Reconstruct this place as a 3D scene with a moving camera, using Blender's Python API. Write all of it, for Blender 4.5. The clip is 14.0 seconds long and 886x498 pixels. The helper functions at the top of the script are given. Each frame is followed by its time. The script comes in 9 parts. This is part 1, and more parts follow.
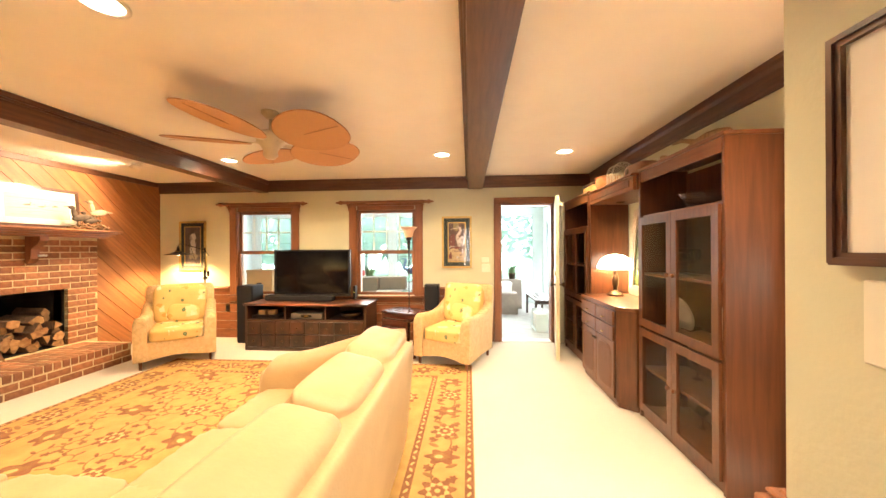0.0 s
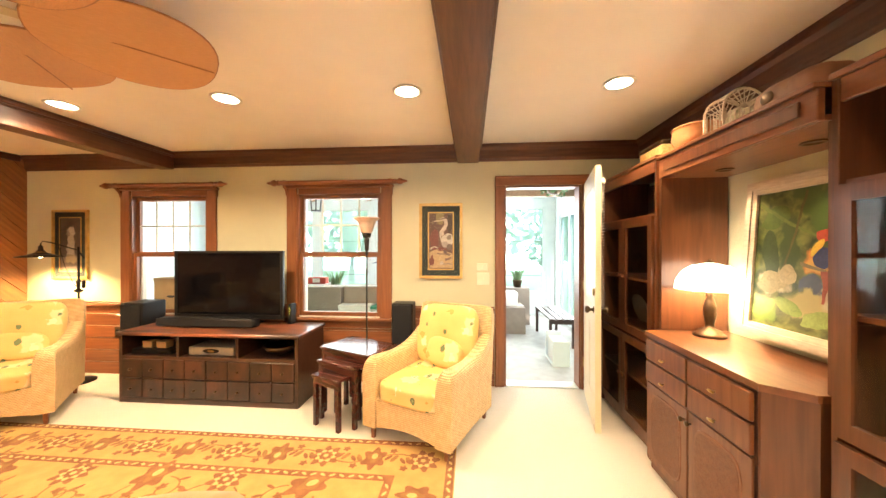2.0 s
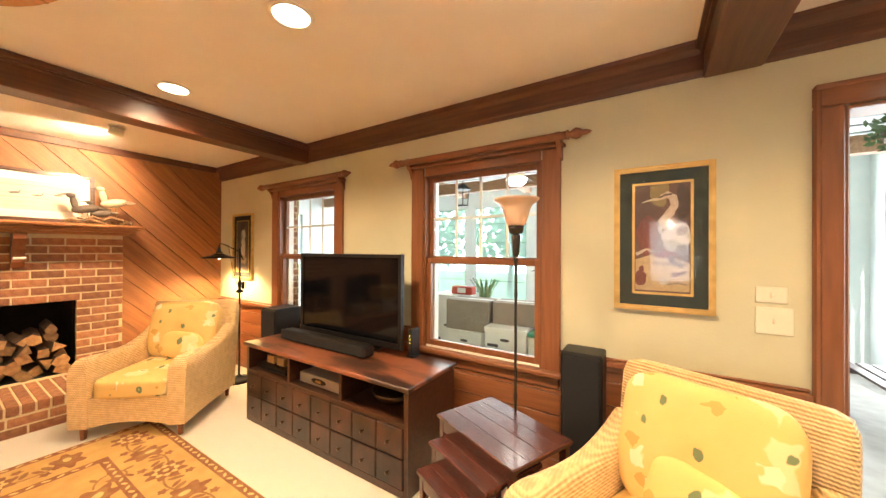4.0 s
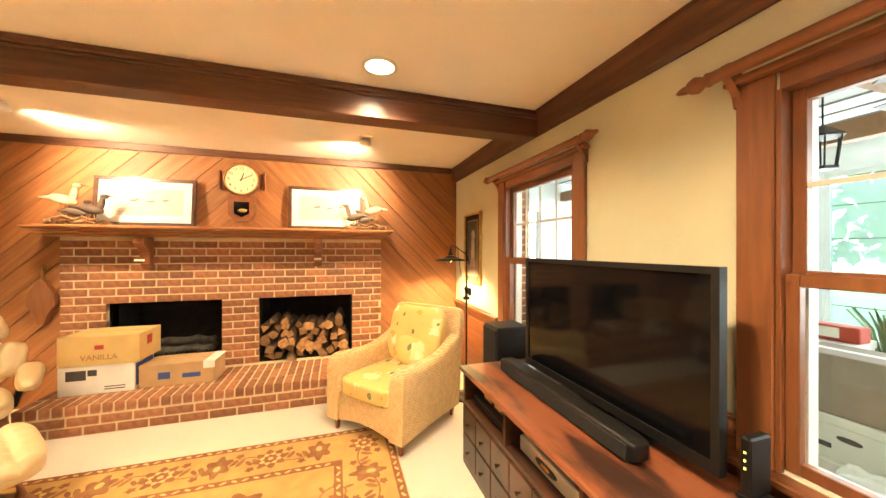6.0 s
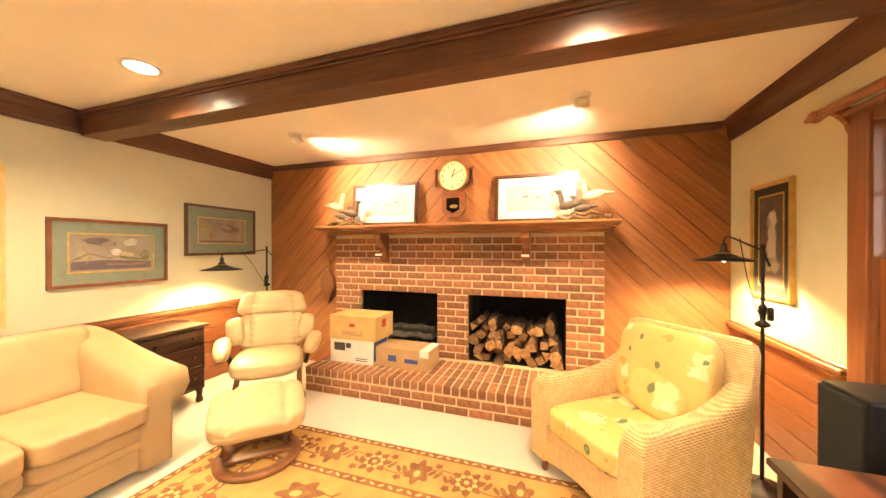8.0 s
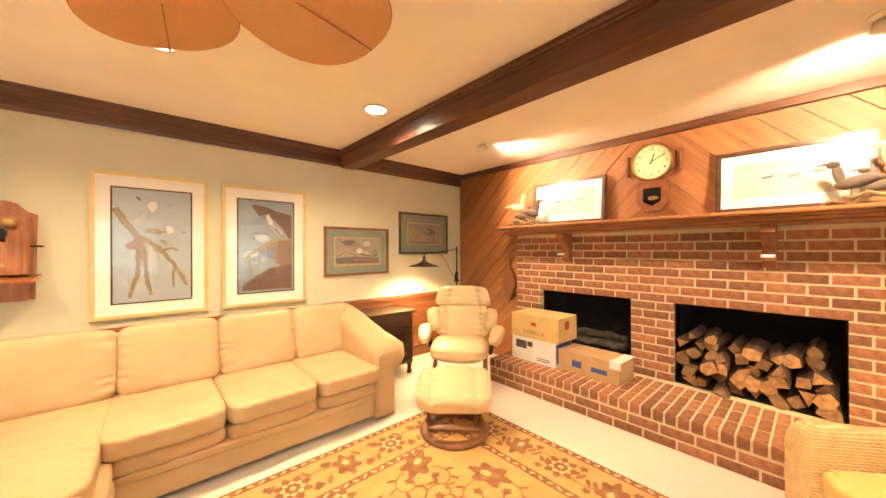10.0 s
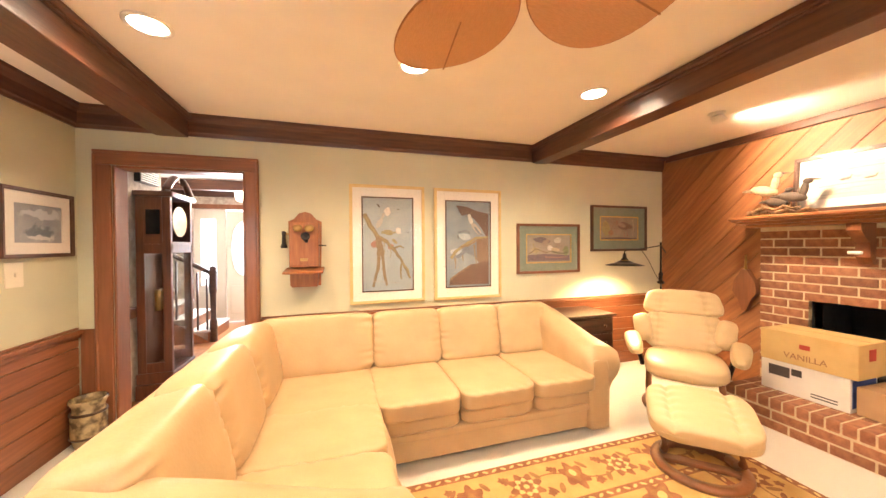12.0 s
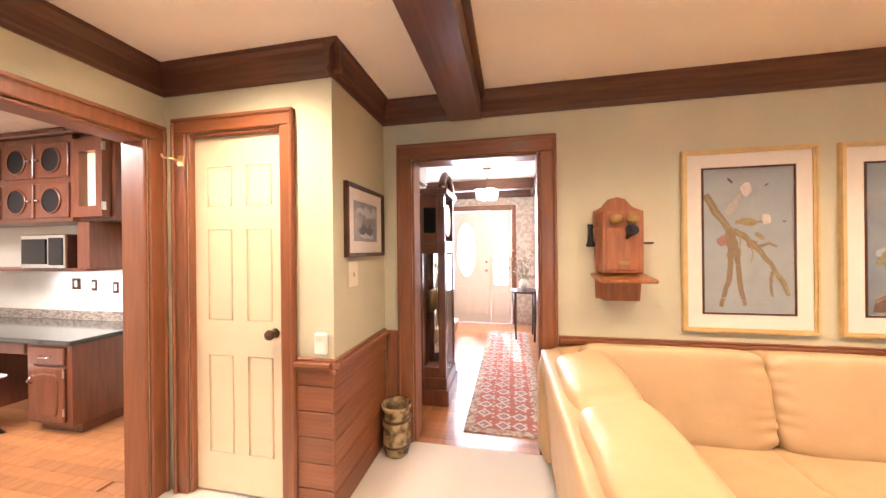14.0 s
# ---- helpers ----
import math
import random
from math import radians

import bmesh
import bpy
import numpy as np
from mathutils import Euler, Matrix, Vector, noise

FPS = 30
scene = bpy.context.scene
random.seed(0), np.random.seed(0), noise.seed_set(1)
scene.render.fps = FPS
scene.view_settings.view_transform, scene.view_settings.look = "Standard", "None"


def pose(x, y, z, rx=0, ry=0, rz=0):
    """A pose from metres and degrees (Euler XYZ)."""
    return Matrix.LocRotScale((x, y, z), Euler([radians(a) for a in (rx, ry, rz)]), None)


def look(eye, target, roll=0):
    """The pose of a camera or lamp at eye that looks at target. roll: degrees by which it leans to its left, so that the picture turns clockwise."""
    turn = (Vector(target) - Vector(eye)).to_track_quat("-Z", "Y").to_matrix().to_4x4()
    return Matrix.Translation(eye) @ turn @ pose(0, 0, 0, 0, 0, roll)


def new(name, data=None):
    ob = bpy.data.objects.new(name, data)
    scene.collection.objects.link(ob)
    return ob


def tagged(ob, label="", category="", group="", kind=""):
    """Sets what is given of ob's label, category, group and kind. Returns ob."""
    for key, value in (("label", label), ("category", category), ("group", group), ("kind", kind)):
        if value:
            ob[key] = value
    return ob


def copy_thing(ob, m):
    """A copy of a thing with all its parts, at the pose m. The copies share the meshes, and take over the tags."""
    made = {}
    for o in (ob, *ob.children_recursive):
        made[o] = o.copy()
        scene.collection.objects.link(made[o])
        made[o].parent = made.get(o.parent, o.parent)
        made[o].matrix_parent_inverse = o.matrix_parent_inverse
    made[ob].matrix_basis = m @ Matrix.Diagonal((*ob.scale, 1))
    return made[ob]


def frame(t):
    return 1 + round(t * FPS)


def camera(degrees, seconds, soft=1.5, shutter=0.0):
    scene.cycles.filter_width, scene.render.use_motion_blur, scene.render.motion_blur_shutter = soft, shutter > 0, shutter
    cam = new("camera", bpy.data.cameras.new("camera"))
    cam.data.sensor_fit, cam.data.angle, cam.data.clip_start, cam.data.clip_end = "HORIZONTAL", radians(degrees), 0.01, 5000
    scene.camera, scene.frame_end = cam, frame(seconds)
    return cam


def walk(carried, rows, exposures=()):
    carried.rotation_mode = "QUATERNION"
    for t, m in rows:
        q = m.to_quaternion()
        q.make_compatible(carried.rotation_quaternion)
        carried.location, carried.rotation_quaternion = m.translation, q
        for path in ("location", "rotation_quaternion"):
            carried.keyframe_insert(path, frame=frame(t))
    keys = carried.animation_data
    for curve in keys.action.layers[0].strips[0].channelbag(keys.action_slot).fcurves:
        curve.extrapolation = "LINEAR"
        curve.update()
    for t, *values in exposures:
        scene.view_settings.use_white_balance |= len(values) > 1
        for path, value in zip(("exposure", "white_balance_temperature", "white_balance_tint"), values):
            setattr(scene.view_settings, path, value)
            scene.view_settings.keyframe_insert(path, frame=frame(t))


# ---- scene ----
LENS = 106.4
cam = camera(LENS, 14.0)
PATH = [
    (0, (0.822, 0.597, 1.379), (0.667, 2.591, 1.38), -0.3),
    (0.5, (0.903, 0.971, 1.415), (0.739, 2.964, 1.393), -0.1),
    (1, (0.911, 1.383, 1.378), (0.733, 3.376, 1.373), -0.2),
    (1.5, (0.911, 1.78, 1.396), (0.757, 3.774, 1.392), -0.3),
    (2, (0.945, 2.165, 1.406), (0.781, 4.158, 1.402), -0.0),
    (4.5, (0.435, 3.684, 1.42), (-0.922, 5.153, 1.43), 0.1),
    (5, (0.249, 3.829, 1.432), (-1.345, 5.037, 1.439), 0.1),
    (5.5, (0.04, 3.949, 1.443), (-1.729, 4.882, 1.444), 0.1),
    (6, (-0.158, 4.128, 1.437), (-2.064, 4.736, 1.438), 0.1),
    (6.5, (-0.284, 4.153, 1.435), (-2.262, 4.447, 1.429), 0.1),
    (7, (-0.511, 4.232, 1.428), (-2.51, 4.203, 1.414), 0.0),
    (7.5, (-0.607, 4.189, 1.424), (-2.587, 3.904, 1.405), -0.1),
    (8, (-0.762, 4.197, 1.403), (-2.656, 3.553, 1.396), -0.0),
    (10.5, (-0.682, 4.101, 1.385), (-1.853, 2.479, 1.381), -0.2),
    (11, (-0.596, 4.026, 1.392), (-1.585, 2.288, 1.385), -0.2),
    (11.5, (-0.495, 3.938, 1.388), (-1.292, 2.104, 1.38), -0.3),
    (12, (-0.335, 3.822, 1.406), (-0.921, 1.909, 1.383), -0.4),
    (12.5, (-0.154, 3.651, 1.367), (-0.491, 1.679, 1.354), -0.5),
    (13, (0.043, 3.433, 1.378), (0.0, 1.434, 1.36), -0.4),
    (13.5, (0.331, 3.216, 1.357), (0.511, 1.224, 1.361), -0.6),
    (14, (0.628, 2.985, 1.387), (1.025, 1.025, 1.387), -0.6),
]
EXPOSURES = [(0, 1.49, 6420, 10), (2.5, 1.44, 6420, 10), (4.4, 1.18, 6550, 13), (5, 1.38, 6500, 8), (6.5, 1.52, 6550, 6), (8, 1.64, 6650, 7), (9.5, 1.5, 6550, 10), (11, 1.40, 6220, 13), (12, 1.46, 6040, 15), (13, 1.43, 5880, 20), (14, 1.20, 5850, 23)]

walk(cam, [(t, look(eye, target, roll)) for t, eye, target, roll in PATH], EXPOSURES)

# ---------------------------------------------------------------- world and lights
world = bpy.data.worlds.new("world")
scene.world = world
world.use_nodes = True
wn = world.node_tree.nodes
sky = wn.new("ShaderNodeTexSky")
sky.sky_type = "NISHITA"
sky.sun_disc = False
sky.sun_elevation = radians(42)
sky.sun_rotation = radians(172)
wn["Background"].inputs["Strength"].default_value = 0.12
world.node_tree.links.new(sky.outputs[0], wn["Background"].inputs[0])


def lamp(name, kind, at, power, col=(1, 1, 1), target=None, **kw):
    data = bpy.data.lights.new(name, kind)
    data.energy, data.color = power, col
    for k, v in kw.items():
        if k == "size":
            data.size = v
        elif k == "size_y":
            data.shape, data.size_y = "RECTANGLE", v
        elif k == "radius":
            data.shadow_soft_size = v
        elif k == "angle":
            data.angle = radians(v)
        elif k == "cone":
            data.spot_size = radians(v)
        elif k == "blend":
            data.spot_blend = v
        elif k == "spread":
            data.spread = radians(v)
    ob = new(name, data)
    ob.matrix_world = look(at, target) if target else pose(*at)
    return ob


WARM = (1.0, 0.72, 0.42)
lamp("sun", "SUN", (1.9, -9, 6.5), 3.5, (1, 0.95, 0.86), (0.8, -1.8, 0), angle=1)
CANS = [(-2.025, 4.352, 84), (-0.757, 4.352, 76), (0.525, 4.352, 58), (1.885, 4.352, 48), (-2.025, 1.912, 76), (-0.757, 1.912, 60), (0.525, 1.912, 50), (1.885, 1.912, 80)]
for x, y, watts in CANS:
    lamp("downlight_lamp", "SPOT", (x, y, 2.43), watts, WARM, (x, y, 0), cone=150, blend=0.8, radius=0.07)
for y in (1.90, 4.37):
    lamp("eyeball_lamp", "SPOT", (-3.30, y, 2.36), 62, WARM, (-4.14, 2.35 if y < 2 else 4.0, 1.9), cone=120, blend=0.7, radius=0.05)
lamp("arm_lamp_bulb", "SPOT", (-3.585, 5.31, 1.29), 55, (1, 0.66, 0.3), (-3.585, 5.31, 0), cone=150, blend=0.5, radius=0.03)
lamp("arm_lamp_bulb", "SPOT", (-3.17, 1.06, 1.16), 45, (1, 0.66, 0.3), (-3.17, 1.06, 0), cone=150, blend=0.5, radius=0.03)
lamp("table_lamp_bulb", "POINT", (2.40, 4.31, 1.19), 9, (1, 0.7, 0.38), radius=0.05)
for y in (3.72, 4.22):
    lamp("bridge_lamp", "SPOT", (2.42, y, 1.80), 4, WARM, (2.42, y, 0), cone=110, blend=0.6, radius=0.03)
lamp("sunroom_daylight", "AREA", (-1.0, 9.35, 1.45), 115, (0.93, 0.98, 1.0), (-1.0, 5, 1.2), size=7, size_y=2.3)
lamp("sunroom_daylight", "AREA", (2.62, 7.6, 1.4), 40, (0.93, 0.98, 1.0), (0, 7.4, 1.0), size=3.2, size_y=2.0)
lamp("chandelier_bulb", "POINT", (0.92, -1.45, 2.05), 62, (1, 0.82, 0.60), radius=0.08)
lamp("front_door_daylight", "AREA", (1.2, -3.05, 1.4), 40, (0.9, 0.96, 1.0), (1.0, 0, 1.0), size=1.3, size_y=1.6)
lamp("kitchen_light", "AREA", (4.2, 2.2, 2.4), 78, (1, 0.86, 0.7), (4.2, 2.2, 0), size=1.0, size_y=1.0)
lamp("under_cabinet_lamp", "AREA", (4.5, 0.66, 1.22), 4, (1, 0.95, 0.88), (4.5, 0.6, 0), size=1.2, size_y=0.1)

# ---------------------------------------------------------------- materials
def mat(name, col, col2=None, rough=0.5, metal=0.0, scale=12.0, detail=5.0, stretch=(1, 1, 1), bump=0.0, bscale=None, rand=0.0,
        coat=0.0, spec=0.5, rrange=0.0, big=0.0, turn=(0, 0, 0), sheen=0.0, emit=None, power=0.0, wave=0.0, contrast=(0.32, 0.68)):
    m = bpy.data.materials.new(name)
    m.use_nodes = True
    N, L = m.node_tree.nodes, m.node_tree.links
    b = N["Principled BSDF"]
    b.inputs["Roughness"].default_value = rough
    b.inputs["Metallic"].default_value = metal
    b.inputs["Specular IOR Level"].default_value = spec
    b.inputs["Coat Weight"].default_value = coat
    b.inputs["Coat Roughness"].default_value = 0.12
    b.inputs["Sheen Weight"].default_value = sheen
    if emit:
        b.inputs["Emission Color"].default_value = (*emit, 1)
        b.inputs["Emission Strength"].default_value = power
    tc = N.new("ShaderNodeTexCoord")
    mp = N.new("ShaderNodeMapping")
    mp.inputs["Scale"].default_value = stretch
    mp.inputs["Rotation"].default_value = [radians(a) for a in turn]
    L.new(tc.outputs["Object"], mp.inputs[0])
    nz = N.new("ShaderNodeTexNoise")
    nz.inputs["Scale"].default_value, nz.inputs["Detail"].default_value = scale, detail
    nz.inputs["Distortion"].default_value = wave
    L.new(mp.outputs[0], nz.inputs["Vector"])
    c2 = col2 or [c * 0.86 for c in col]
    ramp = N.new("ShaderNodeValToRGB")
    ramp.color_ramp.elements[0].position, ramp.color_ramp.elements[1].position = contrast
    ramp.color_ramp.elements[0].color, ramp.color_ramp.elements[1].color = (*c2, 1), (*col, 1)
    L.new(nz.outputs[0], ramp.inputs[0])
    out = ramp.outputs[0]
    nb = N.new("ShaderNodeTexNoise")
    nb.inputs["Scale"].default_value, nb.inputs["Detail"].default_value = 1.7, 3
    L.new(tc.outputs["Object"], nb.inputs["Vector"])
    if big or rand:
        mul = N.new("ShaderNodeMix")
        mul.data_type, mul.blend_type = "RGBA", "MULTIPLY"
        mul.inputs[0].default_value = 1
        r2 = N.new("ShaderNodeMapRange")
        r2.inputs[1].default_value, r2.inputs[2].default_value = 0.3, 0.7
        r2.inputs[3].default_value, r2.inputs[4].default_value = 1 - big, 1
        L.new(nb.outputs[0], r2.inputs[0])
        val = r2.outputs[0]
        if rand:
            oi = N.new("ShaderNodeObjectInfo")
            r3 = N.new("ShaderNodeMapRange")
            r3.inputs[3].default_value, r3.inputs[4].default_value = 1 - rand, 1 + rand * 0.4
            L.new(oi.outputs["Random"], r3.inputs[0])
            mm = N.new("ShaderNodeMath")
            mm.operation = "MULTIPLY"
            L.new(val, mm.inputs[0]), L.new(r3.outputs[0], mm.inputs[1])
            val = mm.outputs[0]
        L.new(out, mul.inputs[6]), L.new(val, mul.inputs[7])
        out = mul.outputs[2]
    L.new(out, b.inputs["Base Color"])
    if rrange:
        r4 = N.new("ShaderNodeMapRange")
        r4.inputs[3].default_value, r4.inputs[4].default_value = rough - rrange, rough + rrange
        L.new(nz.outputs[0], r4.inputs[0]), L.new(r4.outputs[0], b.inputs["Roughness"])
    if bump:
        n2 = N.new("ShaderNodeTexNoise")
        n2.inputs["Scale"].default_value, n2.inputs["Detail"].default_value = bscale or scale * 4, 3
        L.new(mp.outputs[0], n2.inputs["Vector"])
        bp = N.new("ShaderNodeBump")
        bp.inputs["Strength"].default_value, bp.inputs["Distance"].default_value = bump, 0.01
        L.new(n2.outputs[0], bp.inputs["Height"]), L.new(bp.outputs[0], b.inputs["Normal"])
    return m


def glass(name, tint=(1, 1, 1), rough=0.0, base=0.022, edge=0.9):
    """Thin pane: mostly clear with a glossy reflection driven by Fresnel."""
    m = bpy.data.materials.new(name)
    m.use_nodes = True
    N, L = m.node_tree.nodes, m.node_tree.links
    N.remove(N["Principled BSDF"])
    t, g, f, mx = N.new("ShaderNodeBsdfTransparent"), N.new("ShaderNodeBsdfGlossy"), N.new("ShaderNodeLayerWeight"), N.new("ShaderNodeMixShader")
    pw, ad = N.new("ShaderNodeMath"), N.new("ShaderNodeMath")
    pw.operation, ad.operation = "POWER", "MULTIPLY_ADD"
    pw.inputs[1].default_value, ad.inputs[1].default_value, ad.inputs[2].default_value = 5, edge, base
    t.inputs[0].default_value = (*tint, 1)
    g.inputs["Roughness"].default_value = rough
    f.inputs[0].default_value = 0.5
    L.new(f.outputs["Facing"], pw.inputs[0]), L.new(pw.outputs[0], ad.inputs[0])
    L.new(ad.outputs[0], mx.inputs[0]), L.new(t.outputs[0], mx.inputs[1]), L.new(g.outputs[0], mx.inputs[2])
    L.new(mx.outputs[0], N["Material Output"].inputs[0])
    return m


WALL = mat("wall_paint", (0.60, 0.59, 0.43), (0.56, 0.55, 0.40), 0.75, scale=3, bump=0.10, bscale=70, big=0.05)
CEIL = mat("ceiling_paint", (0.86, 0.82, 0.76), (0.83, 0.79, 0.73), 0.9, scale=4, bump=0.15, bscale=160)
CARPET = mat("carpet", (0.74, 0.70, 0.62), (0.66, 0.62, 0.54), 0.95, scale=160, bump=0.6, bscale=420, big=0.06, sheen=0.2)
BEAM = mat("beam_wood", (0.135, 0.050, 0.022), (0.075, 0.026, 0.012), 0.42, scale=7, stretch=(6, 0.5, 6), bump=0.12, coat=0.15, big=0.2)
BEAMX = mat("beam_wood_x", (0.135, 0.050, 0.022), (0.075, 0.026, 0.012), 0.42, scale=7, stretch=(0.5, 6, 6), bump=0.12, coat=0.15, big=0.2)
TRIM = mat("trim_wood", (0.27, 0.10, 0.039), (0.205, 0.073, 0.028), 0.4, scale=7, stretch=(6, 6, 0.5), bump=0.1, coat=0.2, big=0.15)
TRIMX = mat("trim_wood_x", (0.27, 0.10, 0.039), (0.205, 0.073, 0.028), 0.4, scale=7, stretch=(0.5, 6, 6), bump=0.1, coat=0.2, big=0.15)
WAINS = mat("wainscot_wood", (0.30, 0.11, 0.043), (0.215, 0.075, 0.03), 0.42, scale=6, stretch=(0.5, 0.5, 9), bump=0.1, coat=0.15, rand=0.18, big=0.12)
PANEL = mat("panel_wood", (0.39, 0.162, 0.055), (0.27, 0.105, 0.037), 0.55, scale=5, stretch=(8, 8, 0.5), bump=0.1, coat=0.0, rand=0.2, big=0.1)
BRICK = mat("brick", (0.42, 0.185, 0.092), (0.26, 0.105, 0.056), 0.85, scale=22, bump=0.6, bscale=90, rand=0.4, big=0.1)
MORTAR = mat("mortar", (0.64, 0.52, 0.33), (0.54, 0.43, 0.27), 0.95, scale=40, bump=0.5, bscale=120)
SOOT = mat("firebox", (0.022, 0.020, 0.019), (0.010, 0.009, 0.009), 0.9, scale=9, bump=0.4)
CREAMP = mat("cream_door_paint", (0.70, 0.60, 0.41), (0.67, 0.57, 0.385), 0.38, scale=5, bump=0.05)
WHITE = mat("white_paint", (0.80, 0.78, 0.72), (0.77, 0.75, 0.69), 0.4, scale=5, bump=0.04)
LEATHER = mat("cream_leather", (0.50, 0.355, 0.19), (0.445, 0.31, 0.162), 0.42, scale=5, bump=0.10, bscale=70, big=0.06, spec=0.45)
WICKER = mat("wicker", (0.84, 0.60, 0.31), (0.70, 0.47, 0.22), 0.6, scale=30, bump=0.4, bscale=90, big=0.12)
DARKW = mat("dark_wood", (0.075, 0.030, 0.018), (0.030, 0.013, 0.009), 0.32, scale=6, stretch=(0.6, 6, 6), bump=0.1, coat=0.25, big=0.25)
CHERRY = mat("cherry_wood", (0.145, 0.050, 0.019), (0.085, 0.028, 0.011), 0.33, scale=5, stretch=(6, 6, 0.45), bump=0.06, coat=0.3, big=0.2, wave=0.4)
CHERRYX = mat("cherry_wood_top", (0.23, 0.085, 0.033), (0.15, 0.052, 0.021), 0.28, scale=5, stretch=(6, 0.45, 6), bump=0.05, coat=0.35, big=0.2)
BLACK = mat("black_plastic", (0.010, 0.010, 0.011), (0.006, 0.006, 0.007), 0.42, scale=40, spec=0.35)
CLOTHB = mat("speaker_cloth", (0.012, 0.013, 0.016), (0.007, 0.007, 0.009), 0.9, scale=300, bump=0.3)
IRON = mat("black_iron", (0.020, 0.018, 0.017), (0.012, 0.011, 0.010), 0.45, metal=0.6, scale=30)
BRASS = mat("brass", (0.55, 0.38, 0.14), (0.42, 0.28, 0.10), 0.3, metal=1.0, scale=20)
BRONZE = mat("bronze", (0.12, 0.075, 0.04), (0.07, 0.045, 0.025), 0.35, metal=0.8, scale=25)
CHROME = mat("chrome", (0.7, 0.7, 0.7), (0.6, 0.6, 0.6), 0.15, metal=1.0)
SCREEN = mat("tv_screen", (0.004, 0.004, 0.005), (0.003, 0.003, 0.004), 0.08, scale=2, coat=0.0, spec=0.3)
CARD = mat("cardboard", (0.50, 0.33, 0.17), (0.44, 0.28, 0.14), 0.85, scale=8, bump=0.1, big=0.08)
CARDW = mat("white_cardboard", (0.75, 0.74, 0.70), (0.68, 0.67, 0.64), 0.8, scale=8, big=0.06)
OAK = mat("oak_floor", (0.45, 0.205, 0.08), (0.32, 0.135, 0.05), 0.28, scale=5, stretch=(6, 0.5, 6), bump=0.05, coat=0.3, rand=0.25)
GLASS = glass("window_glass")
DGLASS = glass("cabinet_glass", (0.90, 0.90, 0.87), base=0.018, edge=0.35)
# tinted glass; the translucent share adds a washed-out daylight haze, no screen is modelled
TEAL = bpy.data.materials.new("hazed_sunroom_glass")
TEAL.use_nodes = True
_n, _l = TEAL.node_tree.nodes, TEAL.node_tree.links
_n.remove(_n["Principled BSDF"])
_t, _c, _m = _n.new("ShaderNodeBsdfTranslucent"), _n.new("ShaderNodeBsdfTransparent"), _n.new("ShaderNodeMixShader")
_t.inputs[0].default_value, _c.inputs[0].default_value, _m.inputs[0].default_value = (0.86, 0.98, 0.97, 1), (0.86, 0.97, 0.96, 1), 0.74
_l.new(_t.outputs[0], _m.inputs[1]), _l.new(_c.outputs[0], _m.inputs[2]), _l.new(_m.outputs[0], _n["Material Output"].inputs[0])
LIT = mat("lit_lens", (1, 0.95, 0.85), None, 0.5, emit=(1, 0.82, 0.55), power=14)
GOLD = mat("gilt_frame", (0.62, 0.42, 0.14), (0.46, 0.30, 0.09), 0.4, metal=0.35, scale=18, bump=0.1)
PALEGOLD = mat("pale_gold_frame", (0.70, 0.53, 0.24), (0.60, 0.44, 0.18), 0.4, metal=0.2, scale=18)
MATW = mat("mat_board", (0.78, 0.75, 0.68), (0.75, 0.72, 0.65), 0.9, scale=30)
MATG = mat("mat_green", (0.22, 0.27, 0.22), (0.19, 0.24, 0.19), 0.9, scale=30)
MATK = mat("mat_dark", (0.035, 0.05, 0.045), (0.03, 0.04, 0.04), 0.9, scale=30)

# ---------------------------------------------------------------- mesh helpers
def part(name, bm, material, parent=None, label="", smooth=False, at=None):
    me = bpy.data.meshes.new(name)
    bmesh.ops.recalc_face_normals(bm, faces=bm.faces)
    bm.to_mesh(me)
    bm.free()
    for m in material if isinstance(material, (list, tuple)) else [material]:
        me.materials.append(m)
    if smooth:
        for p in me.polygons:
            p.use_smooth = True
    ob = new(name, me)
    if parent:
        ob.parent = parent
    if at is not None:
        ob.matrix_basis = at
    if label:
        tagged(ob, label)
    return ob


def thing(name, at, label, category, group="", kind=""):
    ob = new(name)
    ob.empty_display_size = 0.1
    ob.matrix_basis = at if isinstance(at, Matrix) else pose(*at)
    return tagged(ob, label, category, group, kind)


def box(bm, x0, x1, y0, y1, z0, z1, bev=0.0, m=None, seg=1):
    old = set(bm.verts)
    vs = bmesh.ops.create_cube(bm, size=1)["verts"]
    t = Matrix.Translation(((x0 + x1) / 2, (y0 + y1) / 2, (z0 + z1) / 2)) @ Matrix.Diagonal((x1 - x0, y1 - y0, z1 - z0, 1))
    bmesh.ops.transform(bm, matrix=t, verts=vs)
    if bev:
        es = list({e for v in vs for e in v.link_edges})
        bmesh.ops.bevel(bm, geom=es, offset=bev, segments=seg, affect="EDGES", profile=0.5)
        vs = [v for v in bm.verts if v not in old]
    if m is not None:
        bmesh.ops.transform(bm, matrix=m, verts=vs)
    return vs


def boxes(*bs, bev=0.0):
    bm = bmesh.new()
    for b in bs:
        box(bm, *b, bev=bev)
    return bm


def bx(x0, x1, y0, y1, z0, z1, bev=0.0, seg=1, m=None):
    bm = bmesh.new()
    box(bm, x0, x1, y0, y1, z0, z1, bev, m, seg)
    return bm


